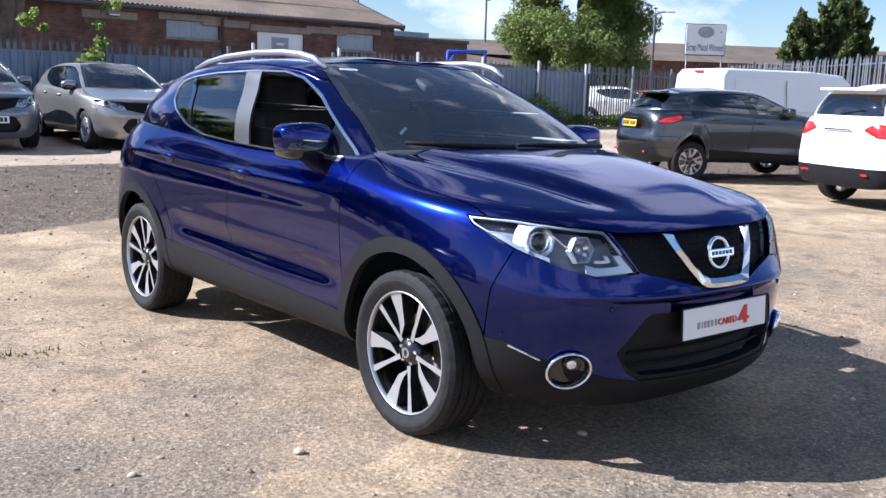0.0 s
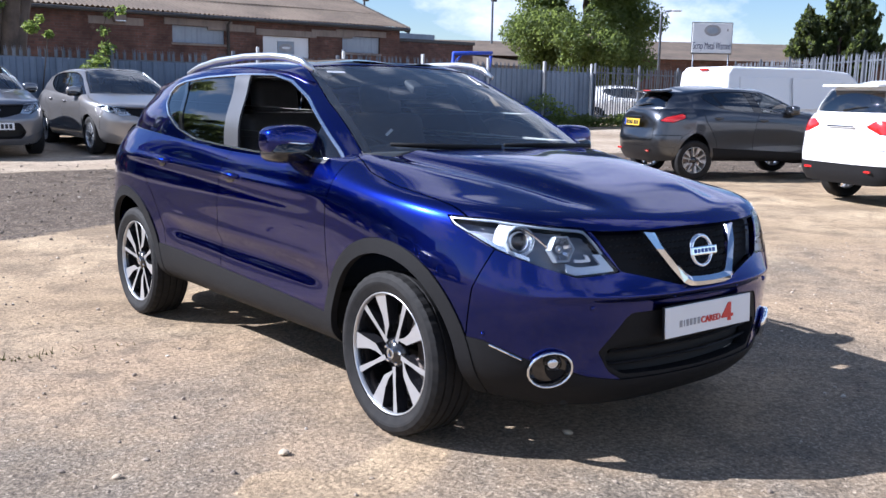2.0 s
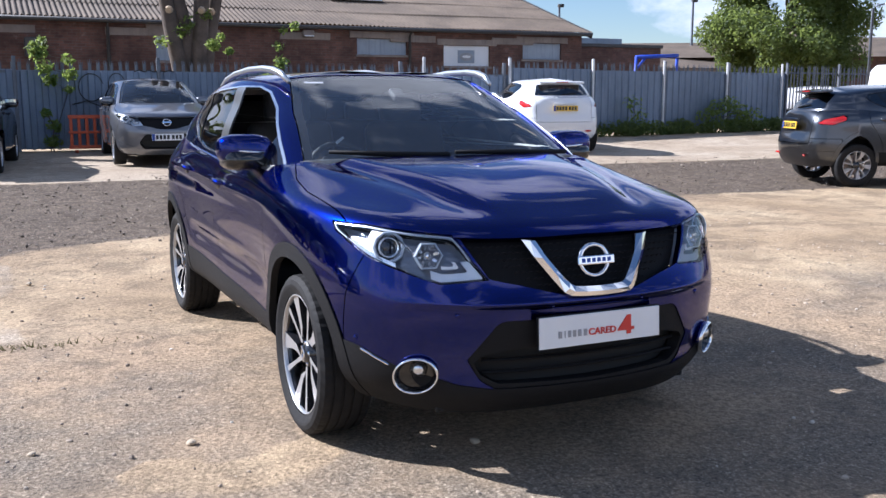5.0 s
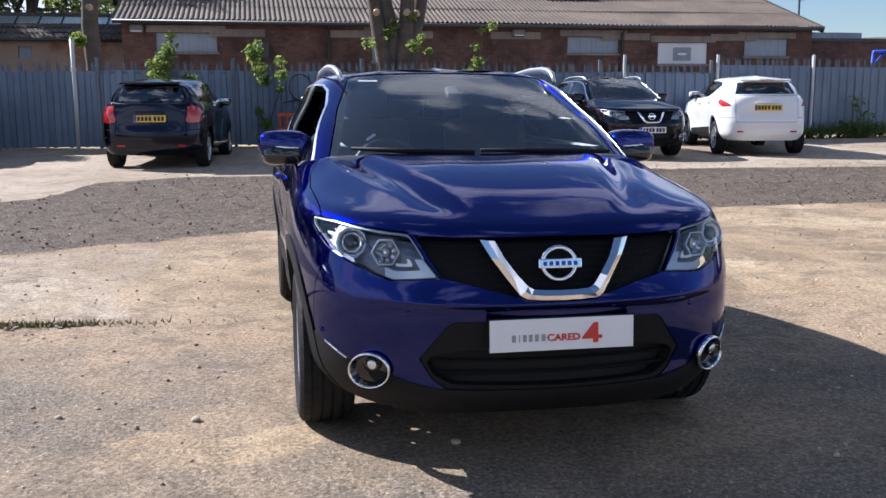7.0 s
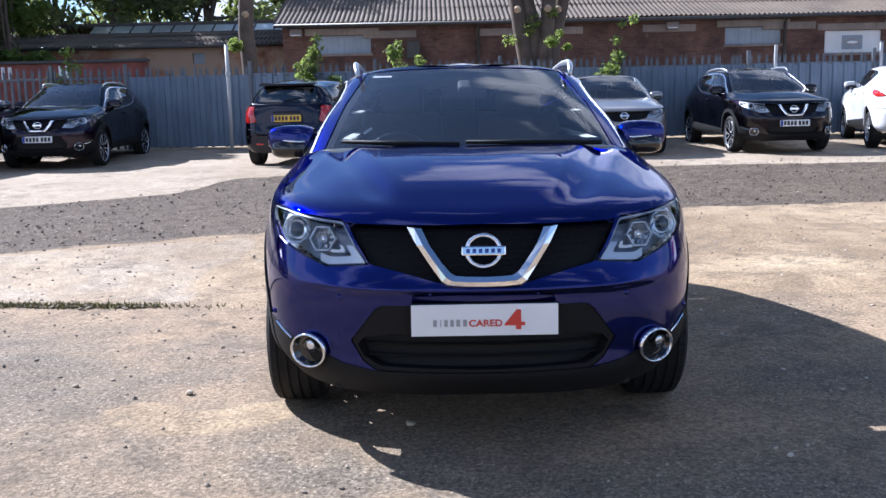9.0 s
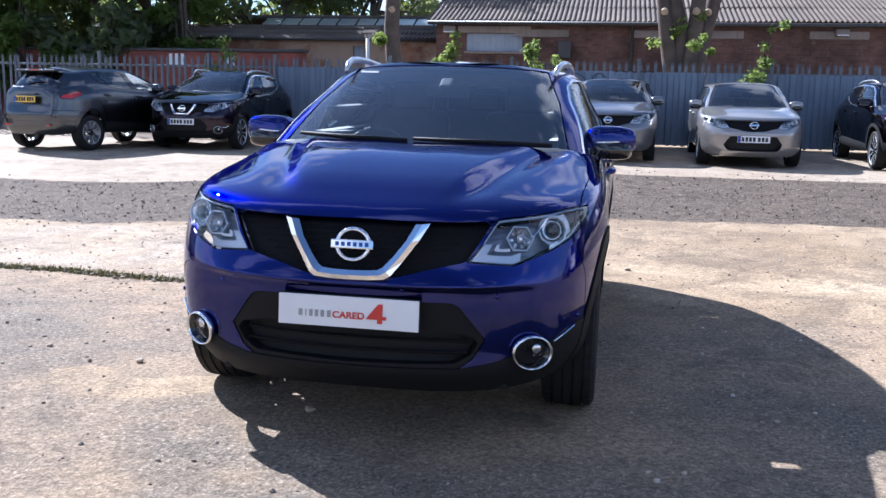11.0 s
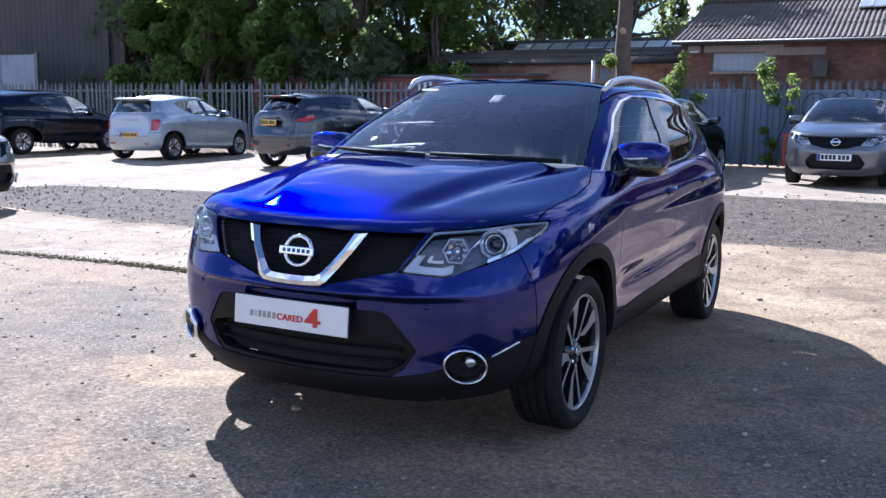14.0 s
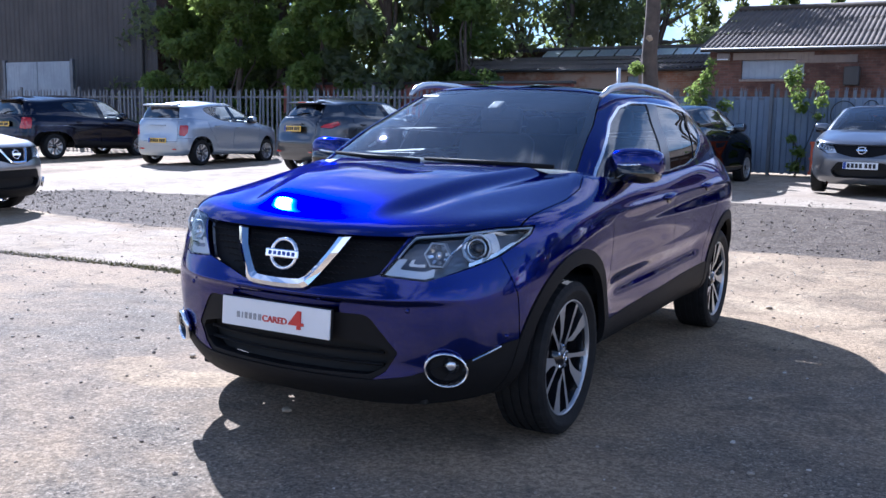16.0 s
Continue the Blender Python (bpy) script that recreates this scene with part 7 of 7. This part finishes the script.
# ---- plants ----
def leaves_mesh(name, centres, radii, count, size, material, seed, droop=0.0):
    """Many small folded leaves in clumps round the centres."""
    rng = np.random.RandomState(seed)
    C, R = np.array(centres, float), np.array(radii, float)
    w = R**2 / (R**2).sum()
    k = rng.choice(len(C), count, p=w)
    d = rng.normal(size=(count, 3))
    d /= np.linalg.norm(d, axis=1, keepdims=True)
    r = rng.rand(count, 1) ** 0.45
    P = C[k] + d * r * R[k][:, None] * np.array([1, 1, 0.8])
    n = d * 0.6 + rng.normal(size=(count, 3)) * 0.8 + np.array([0, 0, 0.5])
    n /= np.linalg.norm(n, axis=1, keepdims=True)
    t = np.cross(n, rng.normal(size=(count, 3)))
    t /= np.maximum(np.linalg.norm(t, axis=1, keepdims=True), 1e-6)
    t[:, 2] -= droop
    b = np.cross(n, t)
    s = size * (0.6 + 0.8 * rng.rand(count, 1))
    V = np.stack([P - t * s, P + b * s * 0.5 + n * s * 0.15, P + t * s, P - b * s * 0.5 + n * s * 0.15], 1).reshape(-1, 3)
    i = np.arange(count)[:, None] * 4
    F = np.concatenate([i + [0, 1, 2], i + [0, 2, 3]])
    me = bpy.data.meshes.new(name)
    me.from_pydata(V.tolist(), [], F.tolist())
    me.materials.append(material)
    return me


def limb_path(a, b, bend, n=5, seed=0):
    rng = random.Random(seed)
    a, b = Vector(a), Vector(b)
    return [a.lerp(b, i / (n - 1)) + Vector((rng.uniform(-1, 1), rng.uniform(-1, 1), rng.uniform(-0.4, 0.4))) * bend * math.sin(math.pi * i / (n - 1)) for i in range(n)]


def build_tree(label, at, height, spread, base, count, size, mat, seed, trunk=0.22, clumps=26):
    t = root("tree", label, "tree", pose(*at))
    rng = random.Random(seed)
    part("trunk", tube_bm(limb_path((0, 0, -0.1), (0.1, 0, height * 0.7), 0.12, 6, seed), [trunk * 1.25, trunk, trunk * 0.9, trunk * 0.7, trunk * 0.5, trunk * 0.25], 9), MAT["bark"], t, smooth=True)
    centres, radii = [], []
    for k in range(clumps):
        a, u = rng.uniform(0, 2 * math.pi), rng.random()
        z = base + (height - base) * u
        r = spread * (0.25 + 0.75 * math.sin(math.pi * min(0.98, 0.18 + u * 0.80))) * rng.uniform(0.45, 1.0)
        centres.append((r * math.cos(a), r * math.sin(a), z))
        radii.append(spread * rng.uniform(0.20, 0.38))
        if k < 8:
            part("limb", tube_bm(limb_path((0.05, 0, height * rng.uniform(0.25, 0.5)), centres[-1], 0.2, 5, seed + k), [trunk * 0.45, trunk * 0.35, trunk * 0.25, trunk * 0.15, 0.02], 6), MAT["bark"], t, smooth=True)
    tagged(part("crown", leaves_mesh("crown", centres, radii, count, size, mat, seed), None, t), kind="stuff")
    return t


def build_conifer(label, at, height, spread, count, seed):
    t = root("conifer", label, "tree", pose(*at))
    rng = random.Random(seed)
    part("trunk", tube_bm([(0, 0, -0.1), (0.03, 0, height * 0.5), (0, 0, height * 0.97)], [0.22, 0.13, 0.02], 8), MAT["bark"], t, smooth=True)
    centres, radii = [], []
    for k in range(150):
        u = rng.random() ** 0.85
        a, r = rng.uniform(0, 2 * math.pi), spread * (1 - u) ** 0.7 * rng.uniform(0.35, 1.08)
        z = height * (0.06 + 0.88 * u)
        # each spray sweeps outwards and up in three shrinking clumps
        for q in range(3):
            rr = r * (0.80 + 0.13 * q)
            centres.append((rr * math.cos(a), rr * math.sin(a), z + 0.16 * q * spread * 0.5))
            radii.append(spread * (0.065 + 0.11 * (1 - u)) * (1 - 0.27 * q))
    tagged(part("crown", leaves_mesh("crown", centres, radii, count, 0.13, MAT["needle"], seed, 0.5), None, t), kind="stuff")


build_tree("broad green tree in full leaf behind the fence", (30.6, 27.0, 0), 8.4, 3.3, 2.0, 75000, 0.09, MAT["leaf_tree"], 5, 0.28, 80)
for k, (x, y, h, s) in enumerate(((50.5, 25.2, 8.3, 2.6), (53.2, 25.6, 8.8, 2.6), (55.6, 26.6, 8.1, 2.5), (48.4, 26.0, 6.6, 2.2))):
    build_conifer("dark dense conifer standing in a row", (x, y, 0), h, s, 26000, 30 + k)
for k, (x, y, h) in enumerate(((-7.3, 40, 8.2), (-5.6, 41, 8.8), (-9.5, 42, 9.0), (-3.6, 43, 8.0))):
    build_conifer("dark conifer far behind the shed", (x, y, 0), h, 1.9, 4000, 50 + k)
rng = random.Random(9)
for k in range(8, 20):
    x = -44 + k * 1.85 + rng.uniform(-0.6, 0.6)
    y = 24.5 + rng.uniform(0, 6) + (2.5 if x > -19 else 0) + (3.5 if x > -12.5 else 0)
    light = k in (12, 15)
    build_tree("light green tree at the wood's edge" if light else "dark leafy tree in the shaded wood", (x, y, 0), rng.uniform(9.0, 11.5), rng.uniform(2.4, 3.3), 0.5, 8200, 0.15, MAT["leaf_tree" if light else "leaf_dark"], 70 + k, 0.2, 60)
build_tree("dark leafy tree standing before the shed", (-15.6, 22.9, 0), 10.5, 2.3, 0.5, 15000, 0.17, MAT["leaf_dark"], 131, 0.2, 50)
build_tree("light green young tree before the wood", (-17.4, 21.5, 0), 6.2, 1.5, 1.0, 9000, 0.13, MAT["leaf"], 133, 0.12, 36)
for k, (x, y, h, sp) in enumerate(((-21.5, 22.0, 7.4, 1.7), (-12.9, 23.4, 6.8, 1.3), (-24.6, 23.0, 6.0, 1.6))):
    build_tree("light green young tree catching the sun before the wood", (x, y, 0), h, sp, 1.0, 9000, 0.12, MAT["leaf"], 140 + k, 0.12, 36)
# cut-back stems before the workshop, with young shoots
for k, (x, y, tops) in enumerate(((-4.38, 16.9, [(0.0, 0, 5.4)]), (2.35, 17.2, [(-0.72, 0.0, 5.0), (-0.25, 0.2, 5.2), (0.40, -0.1, 5.0), (0.85, 0.2, 4.8)]))):
    t = root("pollarded_tree", ("single bare trunk cut back hard beside the shed", "cluster of bare cut-back stems before the workshop")[k], "tree", pose(x, y, 0))
    part("stump", tube_bm([(0, 0, -0.1), (0, 0, 0.8), (0, 0, 1.3)], [0.42, 0.34, 0.22] if k else [0.30, 0.24, 0.23], 12), MAT["bark"], t, smooth=True)
    for j, p in enumerate(tops):
        s = part("stem", tube_bm(limb_path((p[0] * 0.25, p[1] * 0.3, 1.1), p, 0.10, 6, 40 + j + k), [0.20, 0.19, 0.18, 0.17, 0.16, 0.15], 10), MAT["bark"], t, smooth=True)
        part("cut_face", tube_bm([(p[0] * 0.62 - 0.02, p[1] - 0.18, 3.25), (p[0] * 0.62 - 0.06, p[1] - 0.24, 3.22)], [0.09, 0.07], 8), MAT["cut_wood"], s)
    sh = [(p[0] * 0.5 + 0.2 * (j % 2) - 0.3, -0.25, 2.55 + 0.2 * j) for j, p in enumerate(tops)]
    tagged(part("foliage", leaves_mesh("foliage", sh, [0.2] * len(sh), 160, 0.06, MAT["leaf"], 60 + k), None, t), kind="stuff")


def build_climber(label, x, y, spans, count, seed, size=0.055):
    """A climbing weed: thin stems and leaves along the spans (dx, z, radius)."""
    c = root("climbing_weed", label, "plant", pose(x, y, 0))
    spans = [(dx * 0.85, 0.21 + z * 0.845, r * 0.88) for dx, z, r in spans]
    part("stem", tube_bm([(0.02, 0, 0)] + [(dx, 0, z) for dx, z, r in sorted(spans, key=lambda q: q[1])], 0.012, 5), MAT["bark"], c, smooth=True)
    tagged(part("leaves", leaves_mesh("leaves", [(dx, -0.05, z) for dx, z, r in spans], [r for *_, r in spans], count, size, MAT["leaf"], seed), None, c), kind="stuff")


build_climber("tall leafy weed growing over the fence", -2.68, 15.35, [(-0.35, 1.55, 0.25), (-0.25, 1.9, 0.3), (-0.1, 2.2, 0.28), (0.0, 2.5, 0.22), (0.05, 2.8, 0.14), (0.45, 1.75, 0.2), (-0.45, 2.1, 0.15)], 620, 1)
build_climber("leafy weed hanging down the sheeted fence", -0.95, 15.35, [(0.05, 2.55, 0.2), (0.0, 2.3, 0.22), (0.1, 2.0, 0.2), (0.22, 1.7, 0.18), (-0.1, 2.45, 0.18), (0.62, 2.2, 0.16), (0.66, 1.85, 0.18), (0.6, 1.5, 0.14)], 520, 2)
build_climber("low leafy weed at the foot of the fence", -0.80, 15.2, [(0.0, 0.3, 0.2), (0.05, 0.65, 0.18), (-0.1, 0.95, 0.13)], 200, 3)
build_climber("thin leafy weed above the fence", 3.94, 15.35, [(0.0, 3.0, 0.12), (0.35, 3.1, 0.15), (-0.1, 2.6, 0.16), (-0.05, 2.2, 0.2), (-0.25, 1.85, 0.28), (-0.5, 1.65, 0.22), (0.05, 1.5, 0.2), (0.0, 1.1, 0.15)], 480, 4)
build_climber("leafy shoots over the fence top", 2.45, 15.4, [(0.0, 2.6, 0.18), (0.2, 2.8, 0.12), (0.4, 2.45, 0.12)], 180, 5)
build_climber("leafy weed behind the palisade", -8.2, 15.75, [(0.0, 2.6, 0.2), (0.1, 2.2, 0.3), (-0.3, 1.8, 0.35), (0.3, 1.7, 0.3)], 360, 6)
build_climber("wiry weed before the sheeted fence", 13.7, 15.85, [(0.0, 1.1, 0.3), (0.2, 0.7, 0.35), (-0.15, 0.4, 0.3)], 160, 7)
build_climber("bushy weed at the foot of the fence", 17.1, 16.3, [(0.0, 0.9, 0.4), (0.5, 1.0, 0.4), (1.0, 0.7, 0.45), (-0.5, 0.6, 0.4), (1.6, 0.6, 0.4)], 620, 8)
hedge = [(x + 0.2 * math.sin(x * 3), fence_y(x) - 0.4 + 0.15 * math.sin(x * 1.7), 0.36 + 0.10 * math.sin(x * 2.3) ** 2) for x in np.arange(10.2, 27.0, 0.26)]
h = new("ivy", leaves_mesh("ivy", hedge, [0.30] * len(hedge), 9000, 0.06, MAT["leaf_tree"], 12))
tagged(h, "low green ivy along the foot of the fence", "plant", kind="stuff")
